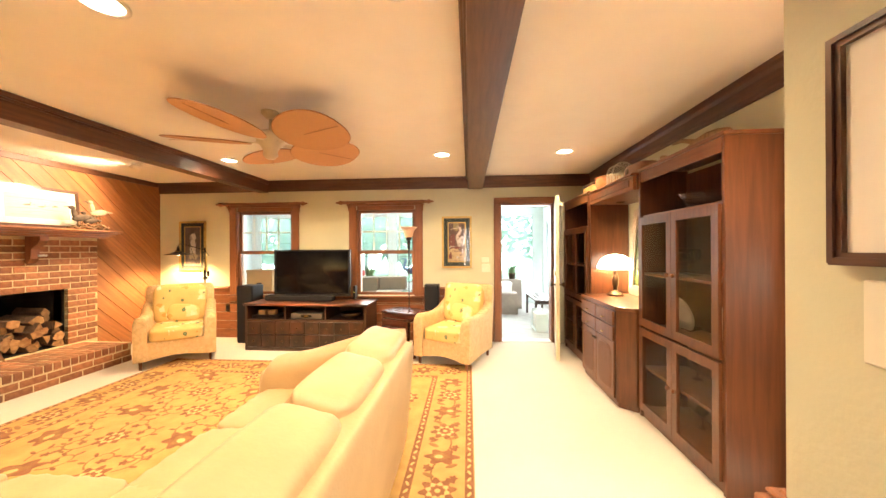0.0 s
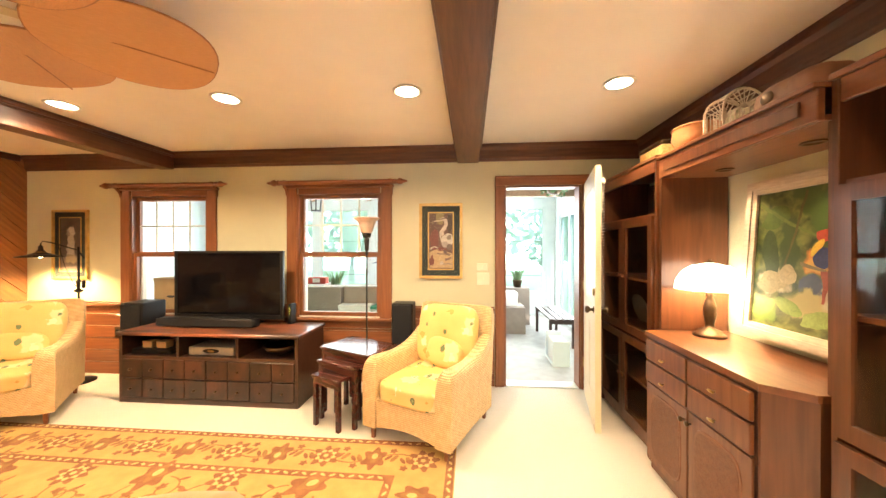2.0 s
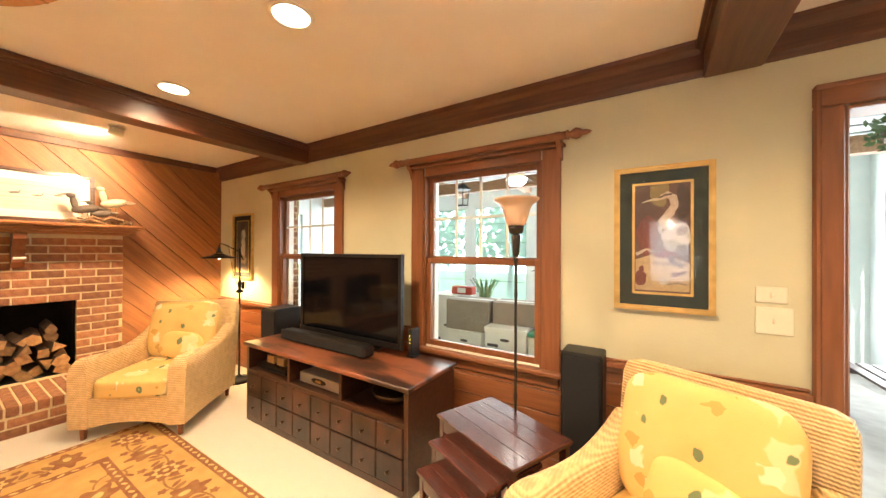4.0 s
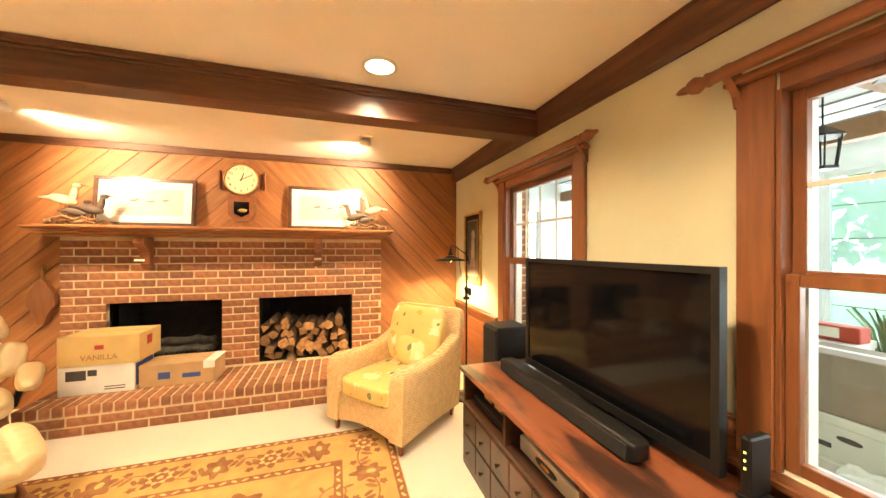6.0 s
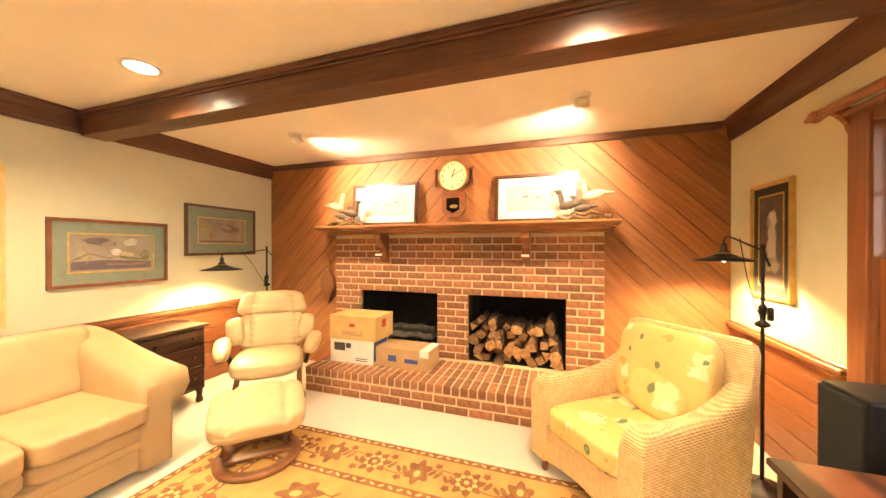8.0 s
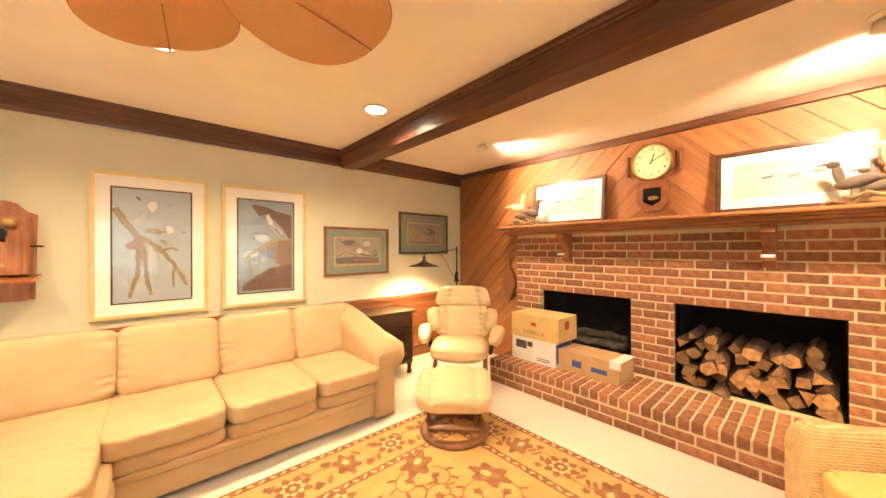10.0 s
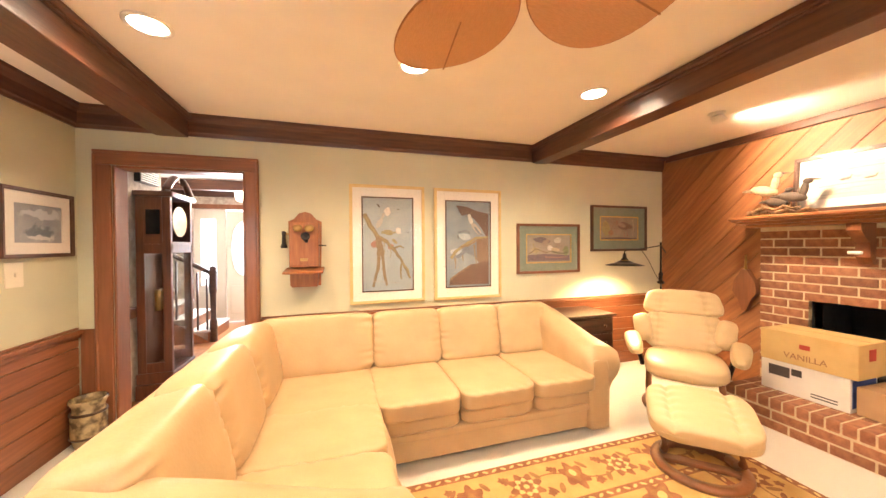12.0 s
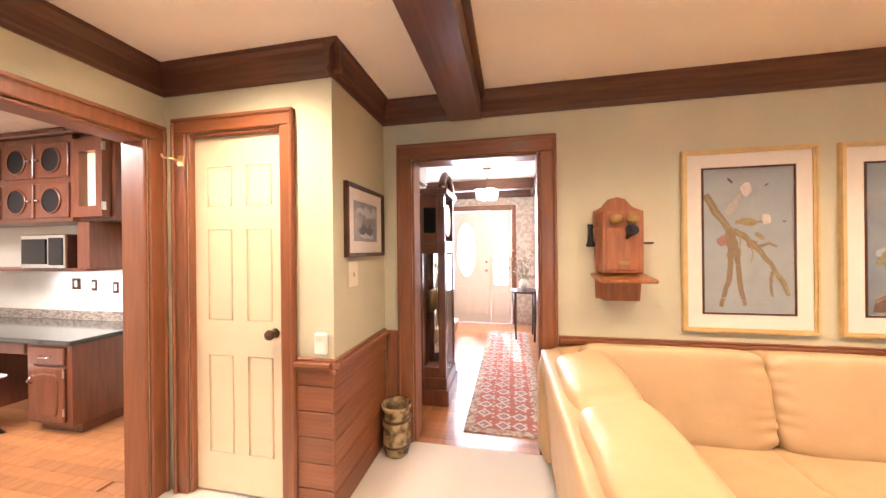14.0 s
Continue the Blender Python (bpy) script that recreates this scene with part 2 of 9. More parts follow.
def lathe(bm, prof, seg=20, m=None, caps=True):
    rings = []
    for r, z in prof:
        rings.append([bm.verts.new((max(r, 1e-4) * math.cos(2 * math.pi * i / seg), max(r, 1e-4) * math.sin(2 * math.pi * i / seg), z)) for i in range(seg)])
    for a, b in zip(rings, rings[1:]):
        for i in range(seg):
            bm.faces.new((a[i], a[(i + 1) % seg], b[(i + 1) % seg], b[i]))
    if caps and prof[0][0] > 1e-3:
        bm.faces.new(rings[0][::-1])
    if caps and prof[-1][0] > 1e-3:
        bm.faces.new(rings[-1])
    if m is not None:
        bmesh.ops.transform(bm, matrix=m, verts=[v for r in rings for v in r])
    return bm


def lathed(prof, seg=20, m=None, caps=True):
    return lathe(bmesh.new(), prof, seg, m, caps)


def tube(bm, pts, r, seg=8, r2=None):
    pts = [Vector(p) for p in pts]
    rings = []
    for i, p in enumerate(pts):
        d = (pts[min(i + 1, len(pts) - 1)] - pts[max(i - 1, 0)]).normalized()
        u = d.cross(Vector((0.3, 0.2, 1) if abs(d.z) < 0.9 else (1, 0, 0))).normalized()
        w = d.cross(u)
        rr = r if r2 is None else r + (r2 - r) * i / (len(pts) - 1)
        rings.append([bm.verts.new(p + (u * math.cos(2 * math.pi * k / seg) + w * math.sin(2 * math.pi * k / seg)) * rr) for k in range(seg)])
    for a, b in zip(rings, rings[1:]):
        for k in range(seg):
            bm.faces.new((a[k], a[(k + 1) % seg], b[(k + 1) % seg], b[k]))
    bm.faces.new(rings[0][::-1]), bm.faces.new(rings[-1])
    return bm


def tubed(pts, r, seg=8, r2=None):
    return tube(bmesh.new(), pts, r, seg, r2)


def arc(c, r, a0, a1, n=10, plane="xz"):
    out = []
    for i in range(n + 1):
        a = radians(a0 + (a1 - a0) * i / n)
        u, v = r * math.cos(a), r * math.sin(a)
        out.append({"xz": (c[0] + u, c[1], c[2] + v), "yz": (c[0], c[1] + u, c[2] + v), "xy": (c[0] + u, c[1] + v, c[2])}[plane])
    return out


def soft(bm, c, s, p=4.0, n=10, m=None, wrinkle=0.0, seed=0, taper=None):
    """A padded block: a subdivided cube pulled onto a superellipsoid."""
    old = set(bm.verts)
    vs0 = bmesh.ops.create_cube(bm, size=2)["verts"]
    es = list({e for v in vs0 for e in v.link_edges})
    bmesh.ops.subdivide_edges(bm, edges=es, cuts=n, use_grid_fill=True)
    vs = [v for v in bm.verts if v not in old]
    for v in vs:
        x, y, z = v.co
        k = (abs(x) ** p + abs(y) ** p + abs(z) ** p) ** (1 / p)
        q = Vector((x, y, z)) / k
        if wrinkle:
            q *= 1 + wrinkle * noise.noise(q * 2.2 + Vector((seed, seed * 0.7, 1)))
        x, y, z = q.x * s[0] / 2, q.y * s[1] / 2, q.z * s[2] / 2
        if taper:
            x, y, z = taper(x, y, z)
        v.co = Vector((x + c[0], y + c[1], z + c[2]))
    if m is not None:
        bmesh.ops.transform(bm, matrix=m, verts=vs)
    return bm


def softed(c, s, p=4.0, n=10, m=None, wrinkle=0.0, seed=0, taper=None):
    return soft(bmesh.new(), c, s, p, n, m, wrinkle, seed, taper)


def prism(bm, outline, depth, m=None):
    """An outline in x, z swept along y from 0 to depth."""
    a = [bm.verts.new((x, 0, z)) for x, z in outline]
    b = [bm.verts.new((x, depth, z)) for x, z in outline]
    n = len(a)
    bm.faces.new(a), bm.faces.new(b[::-1])
    for i in range(n):
        bm.faces.new((a[i], a[(i + 1) % n], b[(i + 1) % n], b[i]))
    if m is not None:
        bmesh.ops.transform(bm, matrix=m, verts=a + b)
    return bm


def prismed(outline, depth, m=None):
    return prism(bmesh.new(), outline, depth, m)


def holed(axis, p0, p1, u0, u1, z0, z1, holes):
    """A wall slab between two planes along an axis, with rectangular openings (u0, u1, z0, z1) through it."""
    bm = bmesh.new()
    us = sorted({u0, u1, *[h[i] for h in holes for i in (0, 1)]})
    zs = sorted({z0, z1, *[h[i] for h in holes for i in (2, 3)]})
    for a, b in zip(us, us[1:]):
        for c, d in zip(zs, zs[1:]):
            mu, mz = (a + b) / 2, (c + d) / 2
            if any(h[0] < mu < h[1] and h[2] < mz < h[3] for h in holes):
                continue
            if axis == "y":
                box(bm, a, b, p0, p1, c, d)
            else:
                box(bm, p0, p1, a, b, c, d)
    return bm


def setting(name, bm, material, label="", at=None):
    ob = part(name, bm, material, at=at)
    return tagged(ob, label or name.replace("_", " "), name.split("_")[0], kind="structure")

# ---------------------------------------------------------------- the family room
XW, XE, YS, YN, H = -4.135, 2.61, 0.685, 5.575, 2.455
CX, CY = 1.534, 1.403
TH = 0.14
setting("floor", bx(XW - 0.14, XE, YS, YN, -0.05, 0), CARPET, "cream cut-pile carpet")
setting("ceiling", boxes((XW - 0.14, XE + 0.14, YS - 0.14, YN + 0.14, H, H + 0.1)), CEIL, "cream painted plaster ceiling")
W1, W2 = (-2.82, -1.935, 0.675, 1.985), (-0.885, 0.005, 0.675, 1.985)
setting("wall_north", holed("y", YN, YN + TH, XW - 0.14, XE + 0.14, -0.05, H, [W1, W2, (1.29, 2.045, -0.05, 2.04)]), WALL, "sage green painted plaster wall")
setting("wall_south", holed("y", YS - TH, YS, XW - 0.14, XE + 0.14, -0.05, H, [(0.43, 1.32, -0.05, 2.03)]), WALL, "sage green painted plaster wall")
setting("wall_east", holed("x", XE, XE + TH, YS, YN, -0.05, H, [(1.50, 2.38, -0.05, 2.02)]), WALL, "sage green painted plaster wall")
setting("closet_wall_front", holed("y", CY - 0.1, CY, CX, XE, 0, H, [(1.83, 2.445, 0, 2.06)]), WALL, "sage green painted closet wall")
setting("closet_wall_side", bx(CX, CX + 0.1, YS, CY - 0.1, 0, H), WALL, "sage green painted closet wall")
setting("wall_west", holed("x", XW - TH, XW - 0.025, YS, YN, -0.05, H, [(2.065, 3.005, 0.235, 0.92), (3.34, 4.29, 0.235, 0.92)]), PANEL, "wall behind stained diagonal wood boards")

# crown mouldings and beams
def crown(name, a, b, inward, mat_):
    """A crown moulding from a to b on the ceiling; inward points into the room."""
    a, b, n = Vector((*a, 0)), Vector((*b, 0)), Vector((*inward, 0))
    prof = [(0, -0.165), (0.014, -0.165), (0.018, -0.145), (0.026, -0.135), (0.030, -0.06), (0.046, -0.035), (0.066, -0.022), (0.07, 0), (0, 0)]
    bm = bmesh.new()
    ra = [bm.verts.new(a + n * p + Vector((0, 0, H + q))) for p, q in prof]
    rb = [bm.verts.new(b + n * p + Vector((0, 0, H + q))) for p, q in prof]
    for i in range(len(prof)):
        j = (i + 1) % len(prof)
        bm.faces.new((ra[i], ra[j], rb[j], rb[i]))
    bm.faces.new(ra), bm.faces.new(rb[::-1])
    return tagged(part(name, bm, mat_), "dark brown stained crown moulding", "moulding", kind="structure")


crown("crown_north", (XW, YN), (XE, YN), (0, -1), BEAMX)
crown("crown_south", (XW, YS), (CX, YS), (0, 1), BEAMX)
crown("crown_closet_side", (CX, YS), (CX, CY + 0.07), (-1, 0), BEAM)
crown("crown_closet_front", (CX - 0.07, CY), (XE, CY), (0, 1), BEAMX)
crown("crown_east", (XE, CY), (XE, YN), (-1, 0), BEAM)
for nm, x0, x1 in (("beam_west", -2.47, -2.27), ("beam_east", 0.795, 1.05)):
    bm = boxes((x0 + 0.02, x1 - 0.02, YS + 0.03, YN - 0.03, H - 0.185, H), bev=0.004)
    box(bm, x0 - 0.012, x1 + 0.012, YS + 0.03, YN - 0.03, H - 0.04, H - 0.001, 0.008)
    box(bm, x0 + 0.005, x1 - 0.005, YS + 0.03, YN - 0.03, H - 0.055, H - 0.04, 0.004)
    tagged(part(nm, bm, BEAM), "dark stained boxed ceiling beam", "beam", kind="structure")
setting("cornice_west", boxes((XW, XW + 0.03, YS + 0.071, YN - 0.071, H - 0.07, H), bev=0.006), BEAM, "slim dark stained cornice")

# ---------------------------------------------------------------- openings
def casing(name, face, u0, u1, top, width, proud, axis="y", sign=-1, depth=TH, bottom=0.0, label="brown stained wood door casing"):
    """Casing boards round a doorway on one face of a wall, with the lining of the opening."""
    root = thing(name, (0, 0, 0), label, "door casing", kind="structure")

    def put(nm, a, b, p, q, c, d, m):
        lo, hi = sorted((face + sign * p, face + sign * q))
        part(nm, bx(a, b, lo, hi, c, d, 0.006) if axis == "y" else bx(lo, hi, a, b, c, d, 0.006), m, root)
    for side, (a, b) in (("l", (u0 - width, u0)), ("r", (u1, u1 + width))):
        put("side_casing", a, b, -0.002, proud, bottom, top, TRIM)
        e = (a, a + 0.022) if side == "l" else (b - 0.022, b)
        put("back_band", *e, proud + 0.0005, proud + 0.014, bottom, top + width - 0.0225, TRIM)
    put("head_casing", u0 - width, u1 + width, -0.002, proud, top + 0.0005, top + width, TRIMX if axis == "y" else TRIM)
    put("back_band", u0 - width, u1 + width, proud + 0.0005, proud + 0.014, top + width - 0.022, top + width + 0.002, TRIMX if axis == "y" else TRIM)
    put("jamb", u0 - 0.001, u0 + 0.018, -depth - 0.02, 0.004, bottom, top, TRIM)
    put("jamb", u1 - 0.018, u1 + 0.001, -depth - 0.02, 0.004, bottom, top, TRIM)
    put("head_jamb", u0 + 0.019, u1 - 0.019, -depth - 0.02, 0.004, top - 0.018, top + 0.001, TRIM)
    return root


casing("sunroom_door_casing", YN, 1.29, 2.045, 2.04, 0.095, 0.022)
casing("hall_door_casing", YS, 0.43, 1.32, 2.03, 0.105, 0.022, sign=1)
casing("closet_door_casing", CY, 1.83, 2.445, 2.06, 0.085, 0.022, sign=1, depth=0.1)
casing("kitchen_casing", XE, 1.50, 2.38, 2.02, 0.088, 0.022, axis="x", sign=-1)


def panel_door(name, w, h, label, panels, knob_side=1, thick=0.04, knob=BRONZE, parent_pose=None):
    """A six panel door leaf, hinged at its local x = 0, its face towards -y."""
    root = thing(name, parent_pose, label, "door", kind="structure")
    part("door_leaf", bx(0, w, 0.008, thick - 0.008, 0, h), CREAMP, root)
    for yy in ((-0.001, 0.0078), (thick - 0.0078, thick + 0.001)):
        bm = holed("y", yy[0], yy[1], 0, w, 0, h, panels)
        part("rails", bm, CREAMP, root)
        for a, b, c, d in panels:
            part("raised_panel", bx(a + 0.012, b - 0.012, (yy[0] + 0.0015 if yy[0] < 0.01 else yy[0] - 0.001), (yy[1] + 0.001 if yy[0] < 0.01 else yy[1] - 0.0015), c + 0.0002, d - 0.0002, 0.006), CREAMP, root)
    for s in (-1, 1):
        k = lathed([(0.026, 0), (0.028, 0.004), (0.012, 0.010), (0.011, 0.028), (0.024, 0.038), (0.029, 0.05), (0.024, 0.062), (0.0, 0.066)], 16)
        kx = w - 0.07
        part("door_knob", k, knob, root, "round dark metal door knob", True,
             at=pose(kx, 0 if s < 0 else thick, 0.92, 90 if s < 0 else -90, 0, 0))
    return root


P6 = [(0.10, 0.27, 0.22, 0.78), (0.36, 0.53, 0.22, 0.78), (0.10, 0.27, 0.98, 1.50), (0.36, 0.53, 0.98, 1.50), (0.10, 0.27, 1.63, 1.86), (0.36, 0.53, 1.63, 1.86)]
panel_door("closet_door", 0.61, 2.03, "closed white painted six-panel closet door", P6, parent_pose=pose(2.443, CY - 0.03, 0.012, 0, 0, 180))
leaf = panel_door("sunroom_door", 0.78, 2.02, "white half-glazed door standing open into the room", [(0.14, 0.66, 0.95, 1.88), (0.14, 0.37, 0.22, 0.78), (0.43, 0.66, 0.22, 0.78)],
                  parent_pose=pose(2.055, 5.51, 0.012, 0, 0, -102.6))
part("blind_headrail", bx(0.10, 0.70, 0.042, 0.085, 1.90, 1.94, 0.004), WHITE, leaf, "white window blind on the open door")
bm = bmesh.new()
for i in range(44):
    box(bm, 0.11, 0.69, 0.046, 0.08, 0.93 + i * 0.022, 0.9325 + i * 0.022)
part("blind_slats", bm, WHITE, leaf)
part("deadbolt", lathed([(0.03, 0), (0.03, 0.012), (0.02, 0.016), (0, 0.017)], 14), BRASS, leaf, "round brass deadbolt", True, at=pose(0.73, 0, 1.06, 90))
for zz in (0.25, 1.0, 1.78):
    part("hinge", bx(2.046, 2.064, 5.505, 5.52, zz, zz + 0.09, 0.002), BRASS, None).name = "hinge"
for o in [o for o in bpy.data.objects if o.name.startswith("hinge")]:
    o.parent = leaf
    o.matrix_parent_inverse = leaf.matrix_basis.inverted()


def window(name, x0, x1, z0, z1):
    root = thing(name, (0, 0, 0), "double-hung window with stained wood casing and white grilles", "window", kind="structure")
    zm = 1.325
    for a, b in ((x0 - 0.125, x0 - 0.012), (x1 + 0.012, x1 + 0.125)):
        part("side_casing", bx(a, b, YN - 0.024, YN + 0.001, z0, z1 + 0.06, 0.005), TRIM, root)
        part("jamb", bx(*((x0 - 0.012, x0 + 0.004) if a < x0 - 0.1 else (x1 - 0.004, x1 + 0.012)), YN - 0.012, YN + TH, z0, z1, 0.002), TRIM, root)
        part("side_track", bx(*((x0 + 0.0045, x0 + 0.03) if a < x0 - 0.1 else (x1 - 0.03, x1 - 0.0045)), YN + 0.085, YN + TH, z0 + 0.01, z1, 0.002), WHITE, root)
    part("head_casing", bx(x0 - 0.125, x1 + 0.125, YN - 0.024, YN + 0.001, z1 + 0.0605, z1 + 0.10, 0.004), TRIMX, root)
    part("head_jamb", bx(x0, x1, YN - 0.012, YN + TH, z1 - 0.002, z1 + 0.06), TRIMX, root)
    part("sill", bx(x0 - 0.15, x1 + 0.15, YN - 0.065, YN + 0.005, z0 - 0.032, z0, 0.008), TRIMX, root)
    part("sill_base", bx(x0, x1, YN + 0.006, YN + TH, z0 - 0.03, z0 + 0.012), WHITE, root)
    part("apron", bx(x0 - 0.12, x1 + 0.12, YN - 0.026, YN + 0.001, z0 - 0.105, z0 - 0.0325, 0.005), TRIMX, root)
    for nm, zz0, zz1, y0, mtl in (("upper_sash", zm, z1 - 0.003, YN + 0.045, TRIM), ("lower_sash", z0 + 0.0125, zm + 0.03, YN + 0.008, TRIM)):
        up = nm == "upper_sash"
        s = 0.042
        fr = boxes((x0 + 0.0045, x0 + s, y0, y0 + 0.034, zz0, zz1), (x1 - s, x1 - 0.0045, y0, y0 + 0.034, zz0, zz1),
                   (x0 + s, x1 - s, y0, y0 + 0.034, zz1 - s, zz1), (x0 + s, x1 - s, y0, y0 + 0.034, zz0, zz0 + s), bev=0.003)
        sash = part(nm, fr, mtl if up else TRIM, root)
        pane = part("pane", bx(x0 + s, x1 - s, y0 + 0.014, y0 + 0.018, zz0 + s, zz1 - s), GLASS, root)
        pane.visible_shadow = False
        if up:
            for k in (1, 2, 3):
                u = x0 + s + (x1 - x0 - 2 * s) * k / 4
                part("muntin", bx(u - 0.009, u + 0.009, y0 + 0.003, y0 + 0.013, zz0 + s, zz1 - s, 0.002), WHITE, sash)
            zc = (zz0 + zz1) / 2
            part("muntin", bx(x0 + s, x1 - s, y0 + 0.002, y0 + 0.012, zc - 0.009, zc + 0.009, 0.002), WHITE, sash)
    # carved wooden curtain pole on brackets
    rod = thing("curtain_pole", (0, 0, 0), "fluted wooden curtain pole with carved finials above a window", "curtain pole", "curtain poles")
    cx, zr, yr = (x0 + x1) / 2, z1 + 0.105, YN - 0.085
    half = (x1 - x0) / 2 + 0.17
    part("pole", lathed([(0.0, -half), (0.024, -half)] + [(0.024, -half + 2 * half * i / 8) for i in range(1, 9)] + [(0.0, half)], 16, pose(cx, yr, zr, 0, 90, 0)), TRIMX, rod, smooth=True)
    for s in (-1, 1):
        part("finial", lathed([(0.0, 0), (0.026, 0.0), (0.028, 0.012), (0.016, 0.02), (0.026, 0.035), (0.034, 0.055), (0.026, 0.078), (0.014, 0.09), (0.017, 0.10), (0.010, 0.125), (0, 0.14)], 14,
                              pose(cx + s * half, yr, zr, 0, 90 * s, 0)), TRIMX, rod, "carved wooden finial", True)
        u = cx + s * (half - 0.05)
        part("bracket", prismed([(0, 0.0), (-0.085, 0.04), (-0.105, 0.02), (-0.1, -0.005), (-0.06, -0.03), (-0.03, -0.07), (-0.02, -0.11), (0, -0.115)], 0.028, Matrix.Translation((u - 0.014, YN, zr - 0.01)) @ Matrix.Rotation(radians(-90), 4, "Z") @ Matrix.Diagonal((-1, 1, 1, 1))), TRIM, rod)
    part("shelf_board", bx(cx - half + 0.02, cx + half - 0.02, YN - 0.055, YN - 0.001, zr - 0.046, zr - 0.026, 0.004), TRIMX, rod)
    return root


window("window_1", *W1)
window("window_2", *W2)

# ---------------------------------------------------------------- fireplace wall
BF = -4.077
HF, HZ = -3.42, 0.235
BY0, BY1, HY0, HY1 = 1.73, 4.615, 1.86, 4.46
F1, F2 = (2.065, 3.005, HZ, 0.92), (3.34, 4.29, HZ, 0.92)
fireplace = thing("fireplace", (0, 0, 0), "red brick double fireplace with raised brick hearth", "fireplace", kind="structure")
part("brick_breast_core", holed("x", BF - 0.05, BF - 0.004, BY0, BY1, 0.0, 1.56, [(F1[0], F1[1], -0.01, F1[3]), (F2[0], F2[1], -0.01, F2[3])]), MORTAR, fireplace, "pale sandy mortar")
part("hearth_core", bx(BF - 0.62, HF - 0.004, HY0 + 0.004, HY1 - 0.004, 0, HZ - 0.004), MORTAR, fireplace, "pale sandy mortar")
for nm, f in (("firebox", F1), ("wood_store", F2)):
    bm = boxes((BF - 0.66, BF - 0.62, f[0] - 0.04, f[1] + 0.04, HZ, f[3] + 0.04), (BF - 0.62, BF - 0.05, f[0] - 0.04, f[0], HZ, f[3] + 0.04),
               (BF - 0.62, BF - 0.05, f[1], f[1] + 0.04, HZ, f[3] + 0.04), (BF - 0.62, BF - 0.05, f[0], f[1], f[3], f[3] + 0.04),
               (BF - 0.62, BF - 0.05, f[0], f[1], HZ - 0.03, HZ + 0.002))
    part(nm, bm, SOOT, fireplace, "sooty black recess")
MANTELW = mat("mantel_wood", (0.40, 0.17, 0.06), (0.30, 0.12, 0.043), 0.38, scale=7, stretch=(6, 0.5, 6), bump=0.08, coat=0.25, big=0.12)
mantel = thing("mantel_shelf", (0, 0, 0), "long moulded stained wood mantel shelf over the brickwork", "mantel")
part("shelf", bx(XW + 0.001, -3.815, 1.615, 4.72, 1.615, 1.645, 0.008), MANTELW, mantel)
for x_, y_, z0_, z1_ in ((-3.835, 0.02, 1.597, 1.6145), (-3.87, 0.05, 1.572, 1.5965), (-3.915, 0.09, 1.545, 1.5715)):
    part("moulding", bx(XW + 0.001, x_, 1.615 + y_, 4.72 - y_, z0_, z1_, 0.006), MANTELW, mantel)
for y in (2.395, 3.93):
    part("corbel", prismed([(0, 0), (0.19, 0), (0.19, -0.05), (0.15, -0.09), (0.08, -0.14), (0.07, -0.25), (0.03, -0.3), (0, -0.3)], 0.075, Matrix.Translation((BF + 0.001, y - 0.037, 1.544))), TRIM, mantel, "carved wooden corbel")
    part("clamp_light", lathed([(0.012, 0), (0.012, 0.07), (0, 0.071)], 10, pose(BF + 0.17, y - 0.035, 1.33, -90, 0, 0)), WHITE, mantel, "small white tube clipped to the corbel")

# ---------------------------------------------------------------- sofa
def pucker(axis, half, seed, depth=0.17):
    """A few short gathered leather tucks that run in from the side seams of a cushion."""
    def fold(x, y, z):
        u = x if axis == 0 else y
        side = 1 if u > 0 else -1
        k = max(0.0, (abs(u) / half - 0.66 - 0.16 * noise.noise(Vector((seed, z * 11, side * 4)))) / 0.34) ** 1.3
        on = max(0.0, min(1.0, 0.5 + 1.6 * noise.noise(Vector((seed * 2.3 + side * 7, z * 9, 1)))))
        f = 1 - depth * k * on * (0.5 + 0.5 * math.sin(z * 105 + 5 * noise.noise(Vector((u * 4, z * 6, seed))))) - 0.035 * (abs(u) / half) ** 3
        return (x, y * f, z) if axis == 0 else (x * f, y, z)
    return fold


def crease(half_x, half_y, seed):
    """Shallow sit marks on a seat cushion, gathered at its edges."""
    def fold(x, y, z):
        k = max(abs(x) / half_x, abs(y) / half_y)
        e = max(0.0, (k - 0.75) / 0.25)
        w = noise.noise(Vector((x * 5 + seed, y * 5, seed * 0.3))) * 0.005 + e * 0.005 * math.sin(70 * (x + y) + seed)
        return (x, y, z + (w if z > 0 else 0))
    return fold


